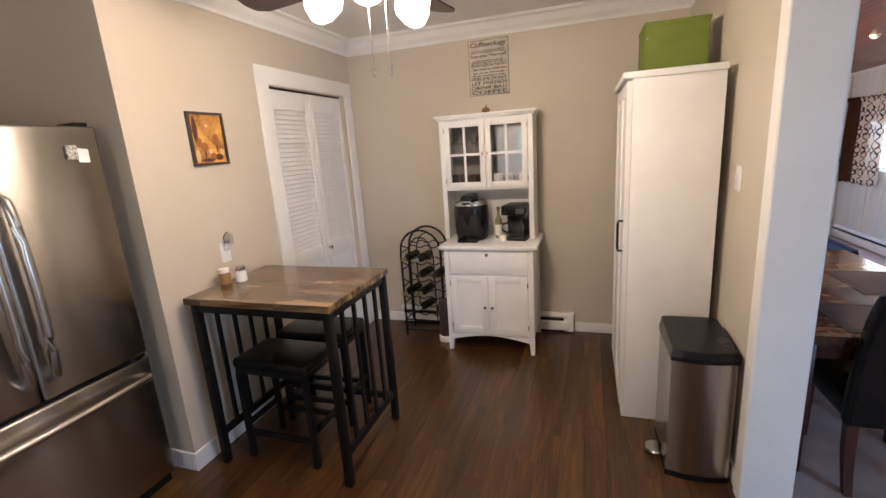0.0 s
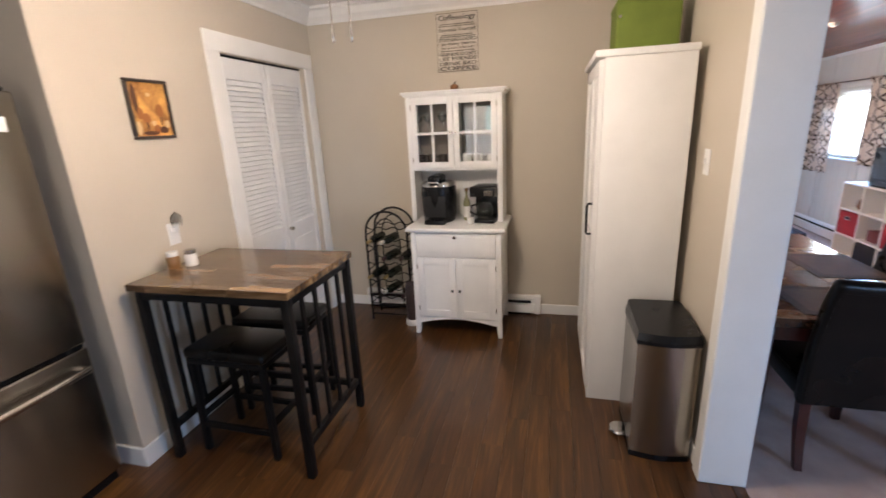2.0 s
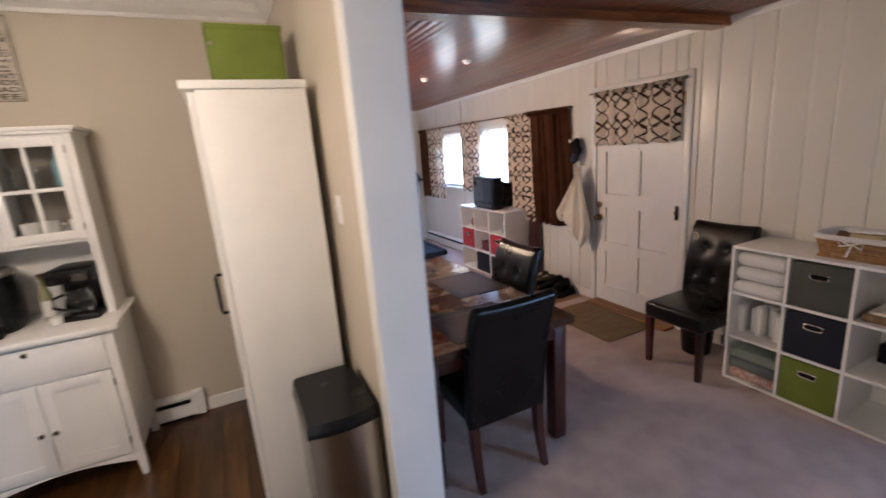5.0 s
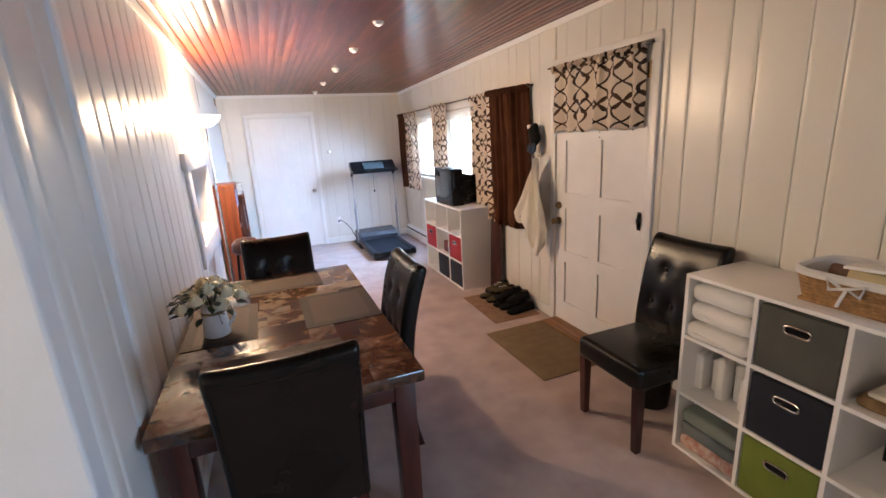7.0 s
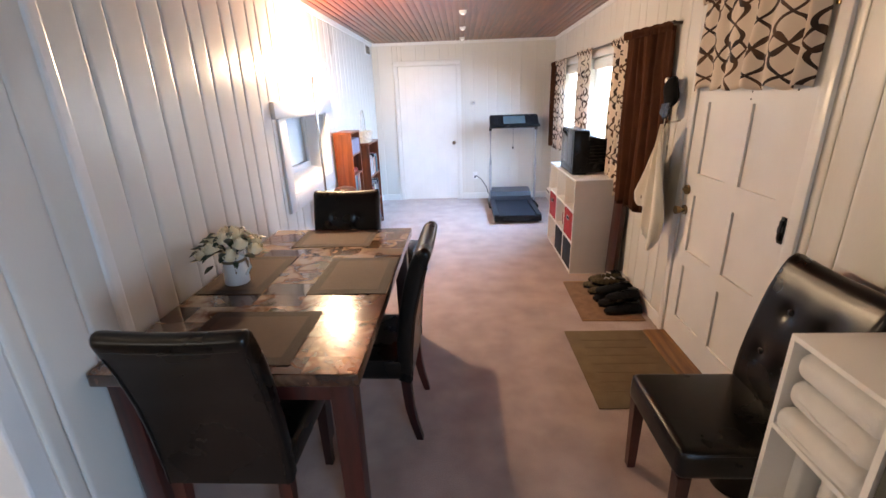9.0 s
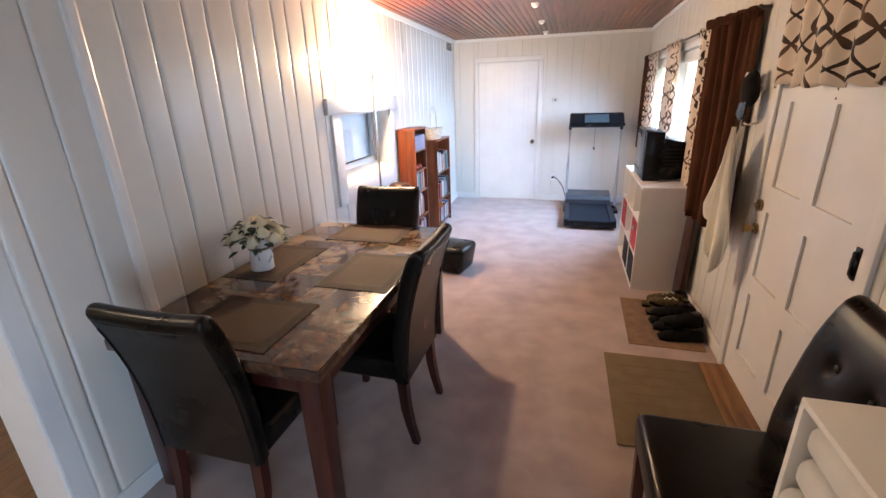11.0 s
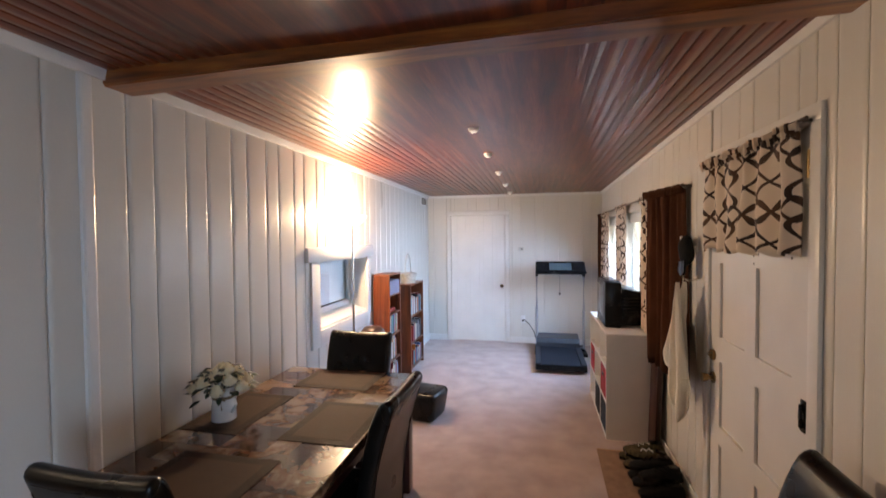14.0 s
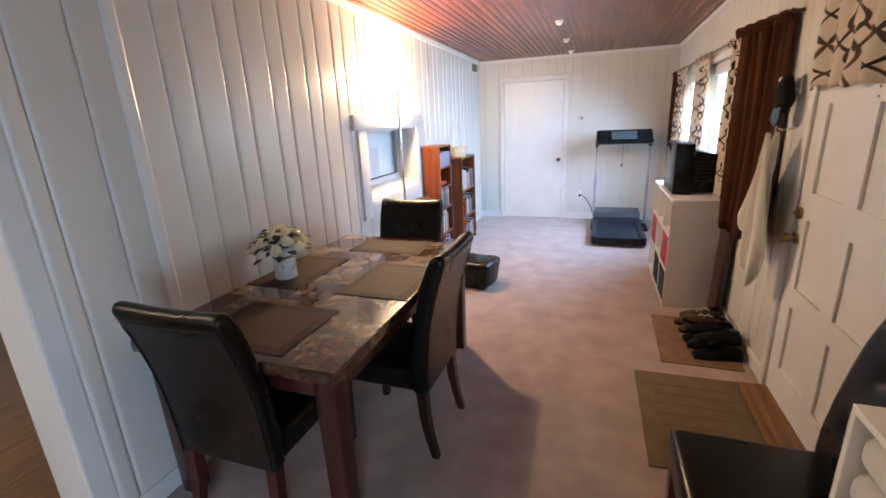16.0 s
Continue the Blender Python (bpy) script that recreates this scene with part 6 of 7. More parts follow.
def fabric_bin(c, col, row, mat, label, ring=True):
    x, y, w, z, h = cell(c, col, row)
    b = thing("fabric_bin", pose(x, y, z), label, "bin", "fabric bins in the cube shelves")
    H = h - 0.015
    part("bin", B(0.004, 0.34, 0.005, w - 0.005, 0, H, bevel=0.008), mat, b)
    if ring:
        yc = w / 2
        part("handle_ring", T([(0.0, yc + 0.045 * math.copysign(abs(math.cos(a)) ** 0.5, math.cos(a)), H * 0.74 + 0.017 * math.copysign(abs(math.sin(a)) ** 0.5, math.sin(a))) for a in [2 * math.pi * k / 28 for k in range(29)]], 0.0045, 6), M_CHROME, b, "chrome handle ring")
        # thin black plate on the face, for the dark inside the handle hole
        part("handle_hole", B(0.002, 0.0045, yc - 0.04, yc + 0.04, H * 0.74 - 0.012, H * 0.74 + 0.012), M_BLACK, b)


M_GREYFAB = noisy("charcoal_fabric", (0.05, 0.054, 0.046, 1), (0.07, 0.075, 0.064, 1), 0.85, scale=8, fine=400, relief=0.4)
M_NAVY = noisy("navy_fabric", (0.004, 0.006, 0.014, 1), (0.008, 0.011, 0.022, 1), 0.85, scale=8, fine=400, relief=0.4)
M_REDFAB = noisy("red_fabric", (0.28, 0.014, 0.022, 1), (0.38, 0.025, 0.035, 1), 0.85, scale=8, fine=400, relief=0.4)
fabric_bin(C1, 1, 2, M_GREYFAB, "charcoal grey fabric bin with a chrome handle")
fabric_bin(C1, 1, 1, M_NAVY, "navy blue fabric bin with a chrome handle")
fabric_bin(C1, 1, 0, M_OLIVE, "olive green fabric bin with a chrome handle")
fabric_bin(C2, 2, 1, M_REDFAB, "red fabric bin in the cube shelf")
fabric_bin(C2, 0, 1, M_REDFAB, "red fabric bin in the cube shelf")
fabric_bin(C2, 1, 0, M_NAVY, "navy blue fabric bin in the cube shelf", False)
fabric_bin(C2, 0, 0, M_NAVY, "navy blue fabric bin in the cube shelf", False)
x, y, w, z, h = cell(C2, 1, 1)
k = thing("toy_box", pose(x + 0.05, y + 0.08, z), "small dark red box in the cube shelf", "box")
part("box", B(0, 0.15, 0, 0.18, 0, 0.12, bevel=0.006), plain("dark_red_card", (0.12, 0.012, 0.015, 1), 0.6), k)
x, y, w, z, h = cell(C2, 0, 2)
k = thing("figure_toy", pose(x + 0.12, y + 0.15, z), "small teal and white ornament in the cube shelf", "ornament")
part("base", lathe([(0.05, 0), (0.055, 0.006), (0.05, 0.04), (0.025, 0.06), (0.02, 0.13), (0.0, 0.14)], 16), M_TEAL, k)
x, y, w, z, h = cell(C2, 2, 2)
k = thing("vase", pose(x + 0.12, y + 0.16, z), "small brown pottery jug in the cube shelf", "vase")
part("body", lathe([(0.04, 0), (0.06, 0.03), (0.055, 0.09), (0.025, 0.13), (0.03, 0.15), (0.0, 0.15)], 18), plain("brown_pottery", (0.2, 0.11, 0.06, 1), 0.4), k)
x, y, w, z, h = cell(C1, 2, 2)
for i, (hh, out) in enumerate(((0.084, -0.022), (0.092, -0.008), (0.088, 0.004))):
    zb = z + (0.0, 0.085, 0.178)[i]
    tw = thing("folded_towel", pose(x + 0.008, y + 0.004, zb), "thick folded white terry towel in the cube shelf", "towel", "folded towels")
    bm = B(out, 0.3, 0.0, w - 0.008, 0.0, hh, bevel=hh * 0.42, seg=7)
    for v in bm.verts:
        if v.co.z > hh * 0.5:
            v.co.z -= 0.009 * math.sin((v.co.y / w) * math.pi) + 0.003 * math.sin(v.co.y * 31 + i)
        v.co.x += 0.005 * math.sin(v.co.y * 23 + 2 * i)
    part("towel", bm, M_WHITETERRY, tw)
    part("fold_line", T([(out + 0.0015 + 0.005 * math.sin(0.03 * k * 23 + 2 * i), 0.03 * k, hh * (0.42 + 0.03 * math.sin(k))) for k in range(1, 9)], 0.004, 6), M_WHITETERRY, tw)
x, y, w, z, h = cell(C1, 2, 1)
for i in range(5):
    tw = thing("paper_roll", pose(x + 0.09 + 0.05 * (i % 2), y + 0.035 + i * 0.055, z), "upright white paper sleeve in the cube shelf", "paper", "paper sleeves")
    part("roll", B(0, 0.08, 0, 0.042, 0, 0.17 + 0.02 * (i % 3), bevel=0.012, seg=3), M_WHITETERRY, tw)
x, y, w, z, h = cell(C1, 2, 0)
for i, (mt, lab) in enumerate(((noisy("pink_print_linen", (0.42, 0.16, 0.12, 1), (0.6, 0.5, 0.42, 1), 0.9, scale=35, fine=200), "pink patterned folded linen"), (plain("slate_linen", (0.14, 0.16, 0.16, 1), 0.9), "slate grey folded linen"), (plain("sage_linen", (0.28, 0.32, 0.27, 1), 0.9), "sage green folded linen"))):
    tw = thing("folded_linen", pose(x + 0.01, y + 0.006, z + i * 0.072), lab + " in the cube shelf", "linen", "folded linens")
    part("linen", B(0.0, 0.32, 0.0, w - 0.012, 0.0, 0.07, bevel=0.026, seg=4), mt, tw)
x, y, w, z, h = cell(C1, 0, 2)
k = thing("tray", pose(x + 0.03, y + 0.02, z), "brown woven tray in the cube shelf", "tray")
part("tray", B(0, 0.3, 0, w - 0.04, 0, 0.045, bevel=0.018, seg=3), noisy("brown_rush", (0.12, 0.07, 0.03, 1), (0.24, 0.15, 0.07, 1), 0.8, scale=30, fine=180, relief=0.8), k)
part("cloth", B(0.02, 0.28, 0.02, w - 0.06, 0.04, 0.06, bevel=0.015, seg=3), M_TOWEL, k, "beige cloth")
x, y, w, z, h = cell(C1, 0, 1)
k = thing("small_box", pose(x + 0.27, y + 0.16, z), "small dark box at the back of the shelf", "box")
part("box", B(0, 0.08, 0, 0.1, 0, 0.11, bevel=0.004), M_BLACK, k)

# wicker basket on the near cube shelf
M_TANWICK = noisy("tan_wicker", (0.20, 0.10, 0.035, 1), (0.40, 0.22, 0.09, 1), 0.65, scale=50, fine=180, relief=0.8)
wb = thing("wicker_basket", pose(3.60, 1.80, 0.935), "tan wicker basket with a white cloth liner and bow", "basket")


def oval(a, b, z, n=32):
    return [(a * math.copysign(abs(math.cos(t)) ** 0.45, math.cos(t)), b * math.copysign(abs(math.sin(t)) ** 0.45, math.sin(t)), z) for t in [2 * math.pi * k / n for k in range(n + 1)]]


part("bottom", B(-0.12, 0.12, -0.17, 0.17, 0.0, 0.012), M_TANWICK, wb)
for i in range(8):
    part("weave", T(oval(0.125 + 0.003 * i, 0.175 + 0.003 * i, 0.012 + i * 0.0145), 0.0085, 6), M_TANWICK, wb)
bm = bmesh.new()
rings = [[bm.verts.new(p) for p in oval(a, b, z, 32)[:-1]] for a, b, z in ((0.157, 0.207, 0.108), (0.160, 0.21, 0.126), (0.15, 0.2, 0.136), (0.132, 0.182, 0.126), (0.12, 0.17, 0.04))]
for r0, r1 in zip(rings, rings[1:]):
    for j in range(32):
        bm.faces.new((r0[j], r0[(j + 1) % 32], r1[(j + 1) % 32], r1[j]))
bm.faces.new(rings[-1])
part("liner", bm, M_WHITETERRY, wb, "white cloth liner")
part("bow", T([(-0.17, 0.02, 0.10), (-0.175, 0.06, 0.125), (-0.175, 0.05, 0.085), (-0.172, 0.0, 0.10), (-0.175, -0.05, 0.12), (-0.175, -0.04, 0.08), (-0.172, 0.0, 0.1), (-0.175, 0.02, 0.03)], 0.006, 6), M_WHITETERRY, wb, "white ribbon bow")
k = thing("notebook", pose(3.60, 1.75, 1.075, 0, 8, 12), "white folded paper lying on the basket", "paper")
part("cover", B(-0.09, 0.09, -0.12, 0.12, 0, 0.012, bevel=0.003), M_WHITE, k)

for _x, _y, _rz, _c, _lab in ((3.615, 1.72, 10, (0.52, 0.36, 0.14, 1), "tan paper packet standing in the wicker basket"), (3.60, 1.86, -8, (0.10, 0.045, 0.02, 1), "dark brown folded cloth in the wicker basket"), (3.575, 1.79, 4, (0.58, 0.47, 0.27, 1), "cream paper packet lying in the wicker basket")):
    k = thing("packet", pose(_x, _y, 0.985, 0, 24, _rz), _lab, "packet", "packets in the basket")
    part("packet", B(-0.06, 0.06, -0.07, 0.07, 0.0, 0.075, bevel=0.012, seg=3), plain("packet_" + str(round(_c[0] * 100)), _c, 0.6), k)

# ---- television ----
def television():
    t = thing("television", pose(3.46, 5.30, 0.876), "old black tube television on the cube shelf", "television")
    part("front_shell", B(0.0, 0.14, 0.0, 0.50, 0.0, 0.40, bevel=0.012), M_BLACK, t)
    part("screen", B(-0.004, 0.002, 0.045, 0.455, 0.09, 0.365, bevel=0.003), plain("grey_tube_glass", (0.03, 0.033, 0.035, 1), 0.08, relief=0), t, "dull grey tube screen")
    part("control_strip", B(-0.003, 0.002, 0.06, 0.44, 0.02, 0.065, bevel=0.002), plain("charcoal_plastic", (0.03, 0.03, 0.032, 1), 0.4), t)
    bm = B(0.14, 0.34, 0.03, 0.47, 0.01, 0.345, bevel=0.01)
    for v in bm.verts:
        if v.co.x > 0.25:
            v.co.y = 0.25 + (v.co.y - 0.25) * 0.78
            v.co.z = 0.01 + (v.co.z - 0.01) * 0.88
    part("rear_shell", bm, M_BLACK, t)
    for i in range(6):
        part("vent_rib", B(0.16, 0.30, 0.028, 0.032, 0.10 + i * 0.03, 0.11 + i * 0.03), M_BLACKMETAL, t)


television()


# ---- curtains ----
def curtain(name, y0, y1, z0, z1, mat, label, x=3.775, folds=6, depth=0.022, taper=0.0, skew=0.0, turn=0.0, group="window curtains"):
    """Gathered cloth on a rod: uneven folds, tight at the top and fuller below, with a ruffled heading."""
    c = thing(name, pose(x, (y0 + y1) / 2, 0), label, "curtain", group)
    w = (y1 - y0) / 2
    n, m = folds * 26, 22
    rnd = random.Random(int(y0 * 100))
    size = [rnd.uniform(0.6, 1.5) for _ in range(folds)]
    ends = list(itertools.accumulate(size))
    ends = [0.0] + [e / ends[-1] for e in ends]
    high = [rnd.uniform(0.55, 1.25) for _ in range(folds)]
    lean = [rnd.uniform(-0.25, 0.25) for _ in range(folds)]

    def fold(u, v):
        k = max(i for i in range(folds) if ends[i] <= u + 1e-9)
        f = (u - ends[k]) / (ends[k + 1] - ends[k])
        f = min(1.0, max(0.0, f + lean[k] * (1 - v) * f * (1 - f)))
        a = 0.5 - 0.5 * math.cos(2 * math.pi * f)
        pinch = 0.25 * math.sin(4 * math.pi * f + k) * max(0.0, v - 0.6) * 2.5
        return depth * high[k] * ((a ** 0.8) * (1.15 - 0.5 * v) + pinch)

    bm = bmesh.new()
    uv = bm.loops.layers.uv.new("cloth")
    arc, last = [], None
    for i in range(n + 1):
        u = i / n
        here = (fold(u, 0.4), 2 * w * u)
        arc.append(0.0 if last is None else arc[-1] + math.dist(here, last))
        last = here
    grid = []
    for j in range(m + 1):
        v = j / m
        row = []
        for i in range(n + 1):
            u = i / n
            a = -fold(u, v) + depth * 0.6 + 0.006 * math.sin(9 * u + 5 * v) - turn * (u - 0.5)
            yy = (-w + 2 * w * u) * (1 - taper * (1 - abs(2 * v - 1))) + 0.008 * math.sin(6 * v + 13 * u) * (1 - v)
            row.append(bm.verts.new((a, yy + skew * (1 - v), z0 + (z1 - z0) * v + 0.010 * math.sin(u * folds * 5.1) * (1 - v) ** 3)))
        grid.append(row)
    for j in range(m):
        for i in range(n):
            f = bm.faces.new((grid[j][i], grid[j][i + 1], grid[j + 1][i + 1], grid[j + 1][i]))
            for lp, (ii, jj) in zip(f.loops, ((i, j), (i + 1, j), (i + 1, j + 1), (i, j + 1))):
                lp[uv].uv = (arc[ii] + y0, z0 + (z1 - z0) * jj / m)
    ob = part("cloth", bm, mat, c)
    md = ob.modifiers.new("thickness", "SOLIDIFY")
    md.thickness = 0.003
    # heading that stands above the rod in small crimps
    bm = bmesh.new()
    uv = bm.loops.layers.uv.new("cloth")
    k = folds * 24
    rows = [[bm.verts.new((dx * math.sin(i * 1.45) - turn * (i / k - 0.5), -w + 2 * w * i / k, z1 + dz + up * math.sin(i * 0.9 + math.sin(i * 0.37) * 2))) for i in range(k + 1)] for dx, dz, up in ((0.004, -0.03, 0.0), (0.012, 0.0, 0.0), (0.014, 0.022, 0.006))]
    for j in range(2):
        for i in range(k):
            f = bm.faces.new((rows[j][i], rows[j][i + 1], rows[j + 1][i + 1], rows[j + 1][i]))
            for lp, (ii, jj) in zip(f.loops, ((i, j), (i + 1, j), (i + 1, j + 1), (i, j + 1))):
                lp[uv].uv = (arc[-1] * ii / k + y0, z1 - 0.03 + 0.027 * jj)
    ob = part("heading", bm, mat, c)
    md = ob.modifiers.new("thickness", "SOLIDIFY")
    md.thickness = 0.003
    return c


curtain("curtain", 4.84, 5.46, 0.74, 1.985, M_TRELLIS, "cream curtain with brown interlaced rings, drawn aside", folds=6, depth=0.040)
curtain("curtain", 4.34, 4.88, 0.755, 1.98, M_BROWNCLOTH, "plain brown curtain gathered beside the window", folds=7, depth=0.060, x=3.73, skew=-0.07, turn=0.10)
curtain("curtain", 6.12, 6.66, 1.02, 1.985, M_TRELLIS, "cream curtain with brown interlaced rings between windows", folds=4, taper=0.08)
curtain("curtain", 7.24, 7.82, 0.84, 1.97, M_TRELLIS, "cream curtain with brown interlaced rings, drawn aside", folds=4)
curtain("curtain", 7.82, 8.16, 0.84, 1.97, M_BROWNCLOTH, "plain brown curtain in the room's corner", folds=3)
curtain("valance", 3.085, 3.99, 1.60, 2.06, M_TRELLIS, "short cream valance with brown rings on the door", x=3.785, folds=6, depth=0.034, group="")
rod = thing("curtain_rod", pose(0, 0, 0), "thin brown curtain rod over the windows", "curtain rod", "curtain rods")
part("rod", T([(3.785, 4.32, 2.0), (3.785, 8.2, 1.985)], 0.008, 10), M_DARKCUP, rod)
for y in (4.33, 6.4, 8.18):
    part("bracket", B(3.785, DR, y - 0.008, y + 0.008, 1.985, 2.002), M_DARKCUP, rod)
rod = thing("valance_rod", pose(0, 0, 0), "thin dark rod holding the door valance", "curtain rod", "curtain rods")
part("rod", T([(3.795, 3.04, 2.085), (3.795, 4.05, 2.075)], 0.006, 10), M_DARKCUP, rod)
for y in (3.06, 4.035):
    part("bracket", B(3.795, DR - 0.018, y - 0.006, y + 0.006, 2.072, 2.084), M_DARKCUP, rod)

# ---- coat hook, cap, towel ----
hk = thing("coat_hook", pose(DR, 4.24, 1.62), "white knob coat hook on the wall", "hook")
part("plate", B(-0.014, 0, -0.05, 0.09, -0.04, 0.04, bevel=0.004), M_WHITE, hk)
part("peg", T([(-0.014, 0.05, 0.03), (-0.05, 0.055, 0.035), (-0.07, 0.055, 0.035)], 0.014, 12, 0.019), M_WHITE, hk)
part("peg", T([(-0.014, -0.03, -0.02), (-0.045, -0.03, -0.015)], 0.01, 12), M_WHITE, hk)
cp = thing("cap", pose(3.775, 4.215, 1.585), "black cap and lanyard hanging on the hook", "cap")
bm = bmesh.new()
bmesh.ops.create_uvsphere(bm, u_segments=18, v_segments=10, radius=0.085)
for v in bm.verts:
    v.co = Vector((v.co.x * 0.5, v.co.y * 0.75 + 0.012 * math.sin(v.co.z * 50), v.co.z * 1.15))
part("crown", bm, noisy("black_cloth", (0.008, 0.008, 0.008, 1), (0.015, 0.015, 0.015, 1), 0.85, spec=0.1, fine=300, relief=0.5), cp)
part("visor", prism([(-0.06, -0.06), (0.05, -0.07), (0.065, -0.13), (0.0, -0.16), (-0.055, -0.13)], "x", -0.03, -0.018), M_BLACK, cp, smooth=False)
for i, dy in enumerate((-0.01, 0.012, 0.03)):
    part("lanyard", T([(-0.01, dy, -0.1), (-0.012, dy + 0.004, -0.2), (-0.01, dy - 0.004, -0.26 - 0.02 * i)], 0.003, 6), M_TOWEL if i == 1 else M_BLACK, cp)


def hanging_towel():
    c = thing("hanging_towel", pose(3.755, 4.11, 0), "cream terry towel hanging from a hook in two uneven tails", "towel")
    # a wide tail behind and a longer, narrower one in front, both ending in uneven points
    for name, rows, off, droop in (("cloth", [(1.40, 0.012, 0.01), (1.33, 0.045, 0.03), (1.22, 0.085, 0.07), (1.08, 0.125, 0.12), (0.95, 0.155, 0.17), (0.86, 0.17, 0.20), (0.78, 0.14, 0.20)], 0.0, 0.07),
                                   ("front_fold", [(1.40, 0.012, -0.01), (1.28, 0.04, -0.01), (1.12, 0.07, -0.02), (0.96, 0.095, -0.03), (0.82, 0.11, -0.04), (0.70, 0.09, -0.03), (0.63, 0.05, -0.02)], -0.045, 0.04)):
        bm = bmesh.new()
        n = 36
        grid = []
        for k, (z, hw, sh) in enumerate(rows):
            low = max(0.0, (k - 3) / 3)
            grid.append([bm.verts.new((off - 0.018 + 0.026 * math.sin(2 * math.pi * i / n * 1.6 + z * 2.5) * min(1, hw * 12) + 0.005 * math.sin(i * 0.7 + z * 9), sh + (2 * i / n - 1) * hw, z - droop * low * math.sin(math.pi * i / n * 1.3 + 0.5) + 0.012 * low * math.sin(i * 0.8))) for i in range(n + 1)])
        for r0, r1 in zip(grid, grid[1:]):
            for i in range(n):
                bm.faces.new((r0[i], r0[i + 1], r1[i + 1], r1[i]))
        ob = part(name, bm, M_TOWEL, c)
        md = ob.modifiers.new("thickness", "SOLIDIFY")
        md.thickness = 0.007
    part("hook", T([(0.05, -0.005, 1.42), (0.0, -0.005, 1.41), (-0.02, -0.005, 1.42)], 0.006, 8), M_CHROME, c)


hanging_towel()

# ---- mats, shoes, table leaf ----
dm = thing("door_mat", pose(3.445, 3.595, 0.0005, 0, 0, 0.5), "olive brown woven door mat on the carpet", "mat")
part("mat", B(-0.285, 0.285, -0.405, 0.405, 0, 0.008, bevel=0.003), noisy("olive_mat_weave", (0.15, 0.10, 0.05, 1), (0.20, 0.14, 0.075, 1), 0.9, scale=10, fine=350, relief=0.8), dm)
for i in range(7):
    part("rib", B(-0.2, 0.2, -0.27 + i * 0.09, -0.262 + i * 0.09, 0.0075, 0.0095), noisy("mat_rib", (0.135, 0.09, 0.045, 1), (0.18, 0.125, 0.067, 1), 0.9, fine=350), dm)


sm = thing("shoe_mat", pose(3.56, 4.50, 0.0005, 0, 0, -1), "thin tan woven mat under the shoes", "mat")
part("mat", B(-0.23, 0.23, -0.36, 0.36, 0, 0.006, bevel=0.002), noisy("tan_mat_weave", (0.19, 0.105, 0.06, 1), (0.30, 0.18, 0.11, 1), 0.9, scale=14, fine=300, relief=0.8), sm)
for _y in (-0.352, 0.344):
    part("edge_band", B(-0.228, 0.228, _y, _y + 0.008, 0.0055, 0.0075), M_OAK, sm, "brown bound edge")


def shoe(m, mat, label):
    s = thing("shoe", m, label, "shoe", "shoes by the door")
    bm = bmesh.new()
    secs = [(-0.13, 0.030, 0.060), (-0.11, 0.037, 0.085), (-0.06, 0.036, 0.088), (-0.01, 0.036, 0.075), (0.05, 0.044, 0.06), (0.10, 0.045, 0.048), (0.135, 0.032, 0.038), (0.148, 0.012, 0.025)]
    rings = [[bm.verts.new((w * math.cos(a), y, 0.02 + (hh - 0.02) * max(0.0, math.sin(a)) ** 0.7)) for a in [math.pi * k / 10 for k in range(11)]] for y, w, hh in secs]
    for r0, r1 in zip(rings, rings[1:]):
        for i in range(10):
            bm.faces.new((r0[i], r0[i + 1], r1[i + 1], r1[i]))
    bm.faces.new(rings[0]), bm.faces.new(rings[-1][::-1])
    part("upper", bm, mat, s)
    part("sole", prism([(-0.036, -0.13), (0.036, -0.13), (0.04, 0.0), (0.048, 0.09), (0.03, 0.145), (-0.03, 0.145), (-0.048, 0.09), (-0.04, 0.0)], "z", 0, 0.022), M_BLACK, s, "black rubber sole", smooth=False)
    # black slab on the closed upper, for the shade inside the shoe
    part("opening", B(-0.024, 0.024, -0.11, -0.035, 0.078, 0.090, bevel=0.004), M_BLACK, s)
    part("laces", T([(-0.02, -0.02, 0.079), (0.02, 0.0, 0.077), (-0.02, 0.02, 0.072), (0.02, 0.04, 0.066), (-0.02, 0.055, 0.062)], 0.004, 6), M_CUP if "pale" in label else M_BLACK, s)
    return s


M_SHOE = noisy("black_shoe_mesh", (0.004, 0.004, 0.005, 1), (0.012, 0.012, 0.013, 1), 0.75, spec=0.12, scale=30, fine=300, relief=0.5)
M_SHOE2 = noisy("camouflage_shoe", (0.01, 0.009, 0.006, 1), (0.14, 0.11, 0.06, 1), 0.75, spec=0.12, scale=35, fine=200, relief=0.4)
for _x, _y, _z, _r, _tx in ((3.665, 4.27, 0.006, 96, 0), (3.655, 4.385, 0.006, 86, 0), (3.645, 4.50, 0.006, 100, 0), (3.67, 4.33, 0.088, 108, 6), (3.65, 4.45, 0.089, 80, -5)):
    shoe(pose(_x, _y, _z, _tx, 0, _r), M_SHOE, "black running shoe in the heap by the wall")
for _x, _y, _z, _r, _tx in ((3.64, 4.62, 0.006, 92, 0), (3.63, 4.73, 0.006, 82, 0), (3.645, 4.67, 0.091, 100, 4), (3.64, 4.57, 0.090, 85, 10)):
    shoe(pose(_x, _y, _z, _tx, 0, _r), M_SHOE2, "mottled dark shoe with pale laces in the heap")
lf = thing("table_leaf", pose(3.77, 4.99, 0, 0, 2, 0), "dark wooden table leaf leaning on the wall", "table leaf")
part("board", B(-0.02, 0.02, -0.16, 0.045, 0.0, 0.82, bevel=0.005), M_REDWOOD, lf)
wb2 = thing("waste_basket", pose(3.60, 2.72, 0), "black plastic waste basket under the chair", "bin")
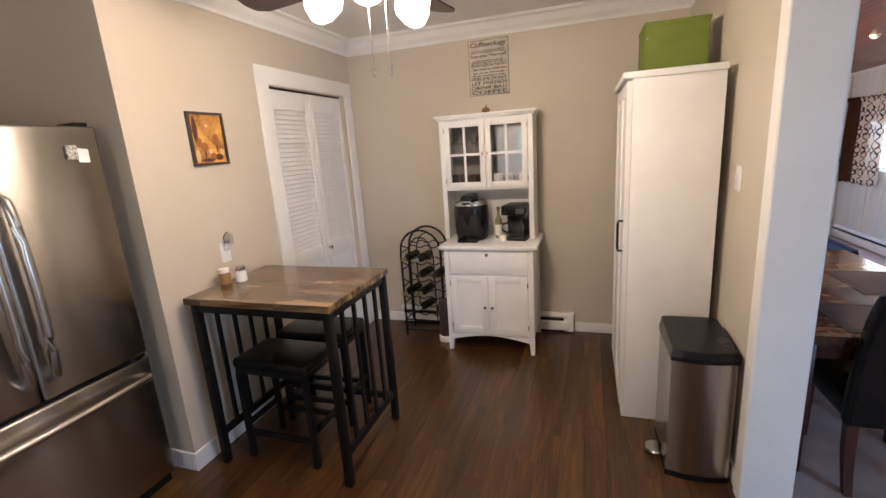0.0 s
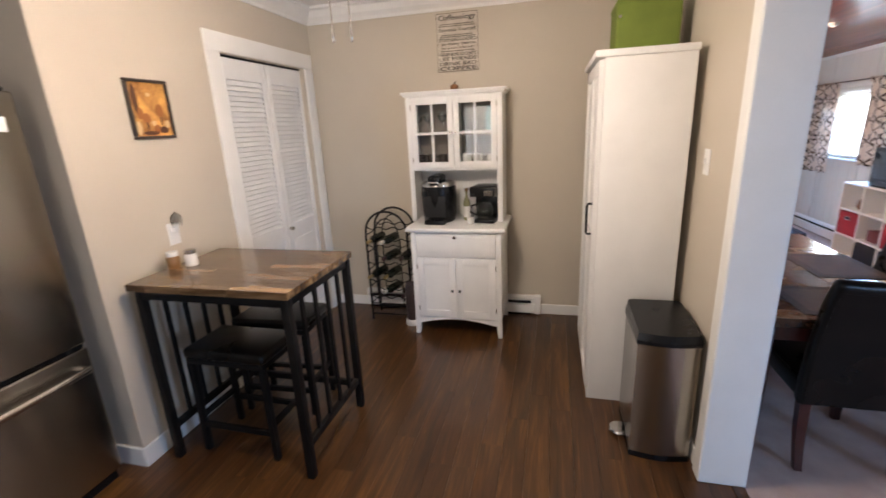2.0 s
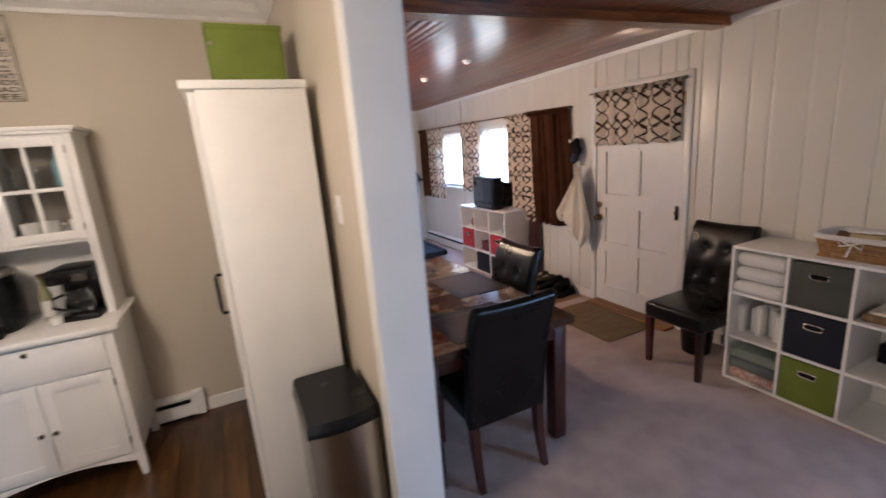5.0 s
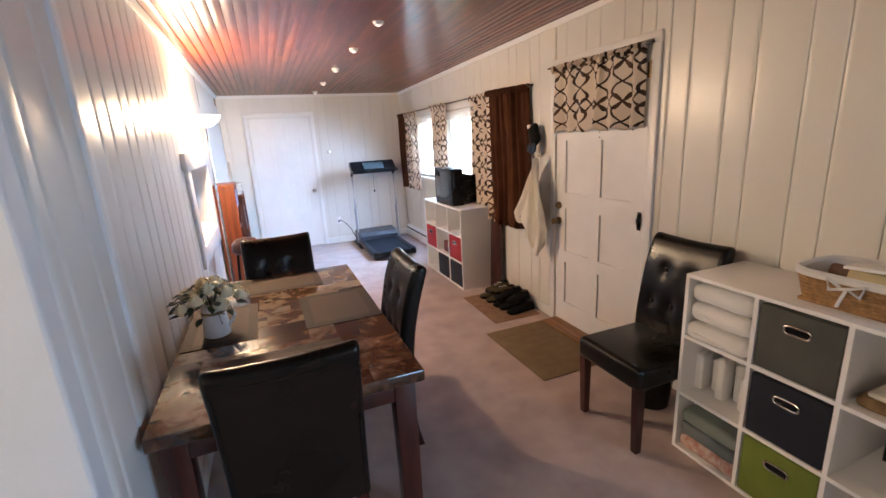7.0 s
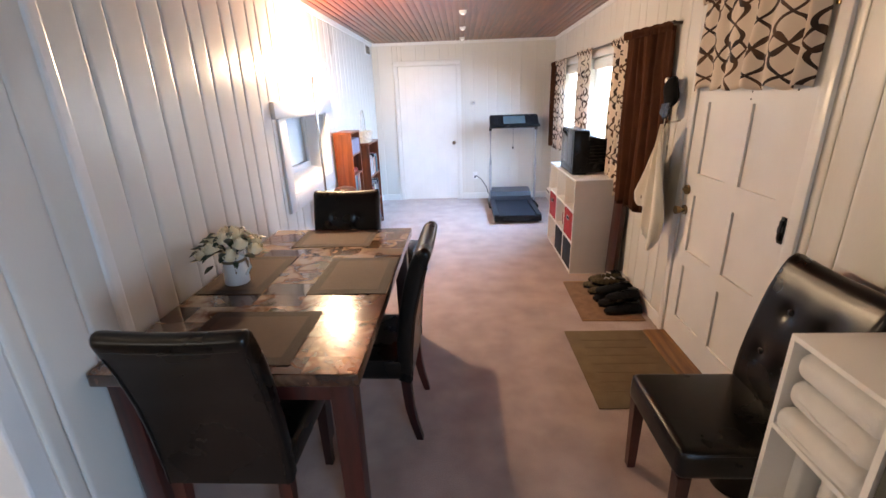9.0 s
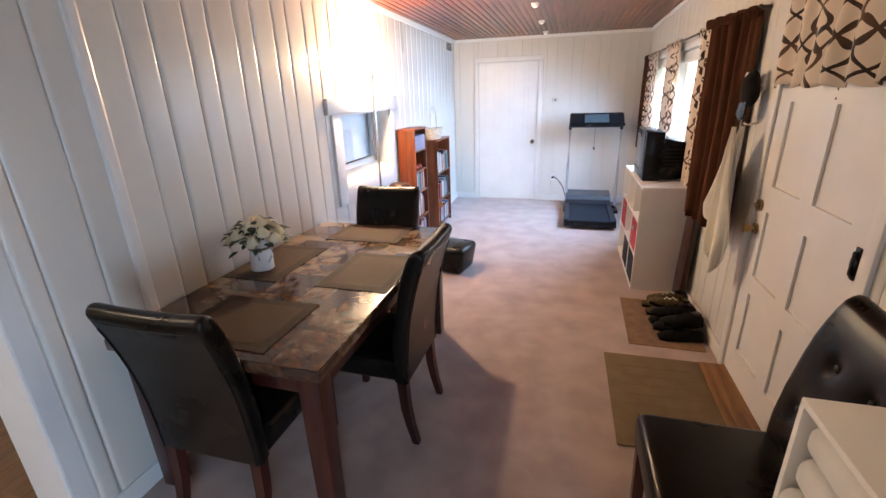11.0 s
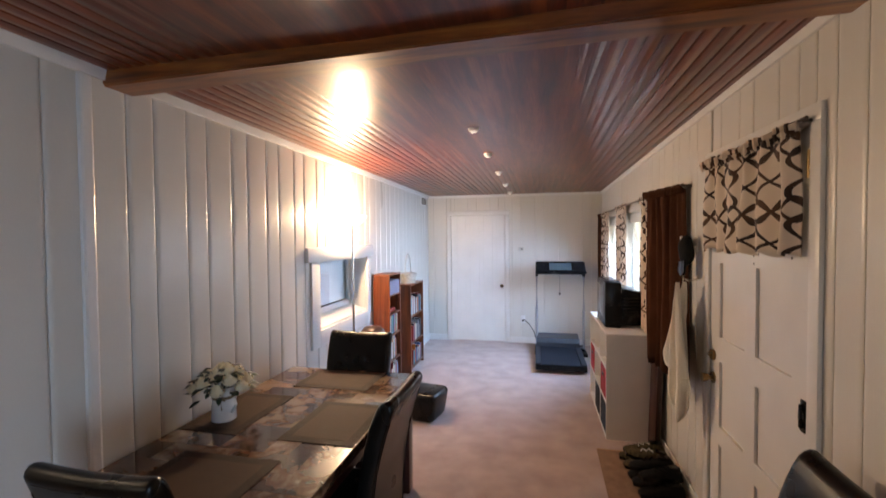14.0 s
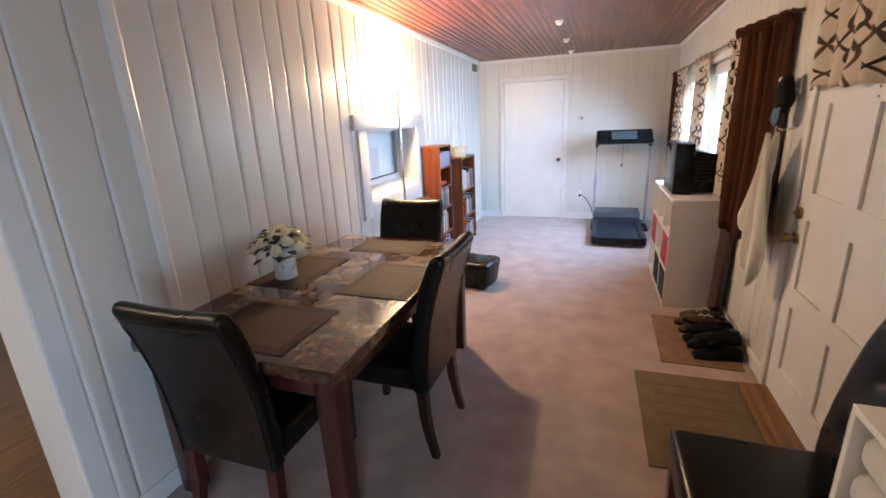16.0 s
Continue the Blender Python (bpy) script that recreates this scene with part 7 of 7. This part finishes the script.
bm = lathe([(0.095, 0), (0.1, 0.005), (0.125, 0.28), (0.13, 0.29), (0.122, 0.288), (0.095, 0.012), (0.0, 0.012)], 28)
part("bucket", bm, M_BLACK, wb2)

# ---- ceiling spots ----
for i, y in enumerate((4.10, 4.96, 5.96, 6.98, 7.9)):
    z = ceil_z(2.485, y) - 0.005
    sp = thing("ceiling_spot", pose(2.485, y, z), "small white round ceiling spotlight", "ceiling light", "row of ceiling spots")
    part("ring", lathe([(0.0, 0.0), (0.036, 0.0), (0.038, -0.012), (0.03, -0.03), (0.024, -0.034), (0.022, -0.028), (0.0, -0.026)], 20), M_WHITE, sp)
    part("bulb", lathe([(0.0, -0.027), (0.02, -0.029), (0.014, -0.038), (0.0, -0.041)], 16), glow("spot_bulb", (1.0, 0.9, 0.82, 1), 1.2) if i == 0 else bpy.data.materials["spot_bulb"], sp)

# ---- boards of the panelled walls, each one a piece ----
def board_profile(u0, u1, plane, face, g):
    """A flat board whose two long edges roll over into the groove."""
    b = plane - face * 0.012
    left = [(u0 + 0.0012, b), (u0 + 0.002, plane - face * g), (u0 + 0.0055, plane - face * g * 0.55), (u0 + 0.0105, plane - face * g * 0.18), (u0 + 0.017, plane - face * g * 0.03), (u0 + 0.024, plane)]
    right = [(u0 + u1 - u, v) for u, v in left[::-1]]
    return left + right


def panelled(parent_name, plane, face, axis, start, end, phase, holes, top, g, widths=(0.137, 0.215)):
    wall_ob = bpy.data.objects[parent_name]
    cuts = []
    u = phase
    k = 0
    while u < end:
        w = widths[k % 2]
        cuts.append((u, u + w))
        u += w
        k += 1
    for a, b in cuts:
        a, b = max(a, start), min(b, end)
        if b - a < 0.02:
            continue
        edges = sorted({a, b, *[e for h in holes for e in h[:2] if a + 0.012 < e < b - 0.012]})
        for u0, u1 in zip(edges, edges[1:]):
            if u1 - u0 < 0.03:
                continue
            mid = (u0 + u1) / 2
            spans = [(0.0, top(mid))]
            for h0, h1, z0, z1 in holes:
                if h0 < mid < h1:
                    spans = [s for p, q in spans for s in ((p, min(q, z0)), (max(p, z1), q)) if s[1] - s[0] > 0.01]
            for z0, z1 in spans:
                prof = board_profile(u0, u1, plane, face, g)
                if axis == "x":
                    prof = [(v, uu) for uu, v in prof]
                bm = prism(prof, "z", z0, z1)
                put(bm, "panel_board", M_PANEL, wall_ob, smooth=True)


panelled("wall_dining_left", DL, 1, "x", 2.272, DF, 2.2025, [(NY0, NY1, NZ0, NZ1)], lambda y: ceil_z(DL, y) + 0.01, 0.0065, (0.14, 0.1925))
panelled("wall_dining_right", DR, -1, "x", SOUTH, DF, SOUTH - 0.1, [(SY0, SY1, 0.32, 2.05), (3.07, 3.99, 0, 2.072), (WIN[0][0], WIN[0][1], WZ0, WZ1), (WIN[1][0], WIN[1][1], WZ0, WZ1)], lambda y: ceil_z(DR, y) + 0.01, 0.0032)
panelled("wall_dining_far", DF, -1, "y", DL, DR, DL - 0.05, [(1.52, 2.39, 0, 2.025)], lambda x: ceil_z(x, DF) + 0.01, 0.0014)

# ---- planks of the kitchen floor ----
rnd = random.Random(21)
floor_ob = bpy.data.objects["floor_kitchen"]
x = -2.2
while x < 1.115:
    x1 = min(x + 0.122, 1.118)
    y = SOUTH - rnd.uniform(0.0, 1.0)
    while y < KB:
        L = 1.2
        a, b = max(y, SOUTH), min(y + L, KB)
        if b - a > 0.02:
            bm = bmesh.new()
            box(bm, x + 0.0002, x1 - 0.0002, a + 0.0002, b - 0.0002, -0.012, 0.0)
            for v in bm.verts:
                if v.co.z > -0.001:
                    v.co.x += 0.0004 if v.co.x < (x + x1) / 2 else -0.0004
            put(bm, "floor_plank", M_FLOOR, floor_ob)
        y += L
    x = x1
structure("trim_threshold", B(1.075, 1.13, -0.35, 2.183, -0.002, 0.007, bevel=0.003), M_FLOOR, "dark wooden strip between laminate and carpet", category="threshold")
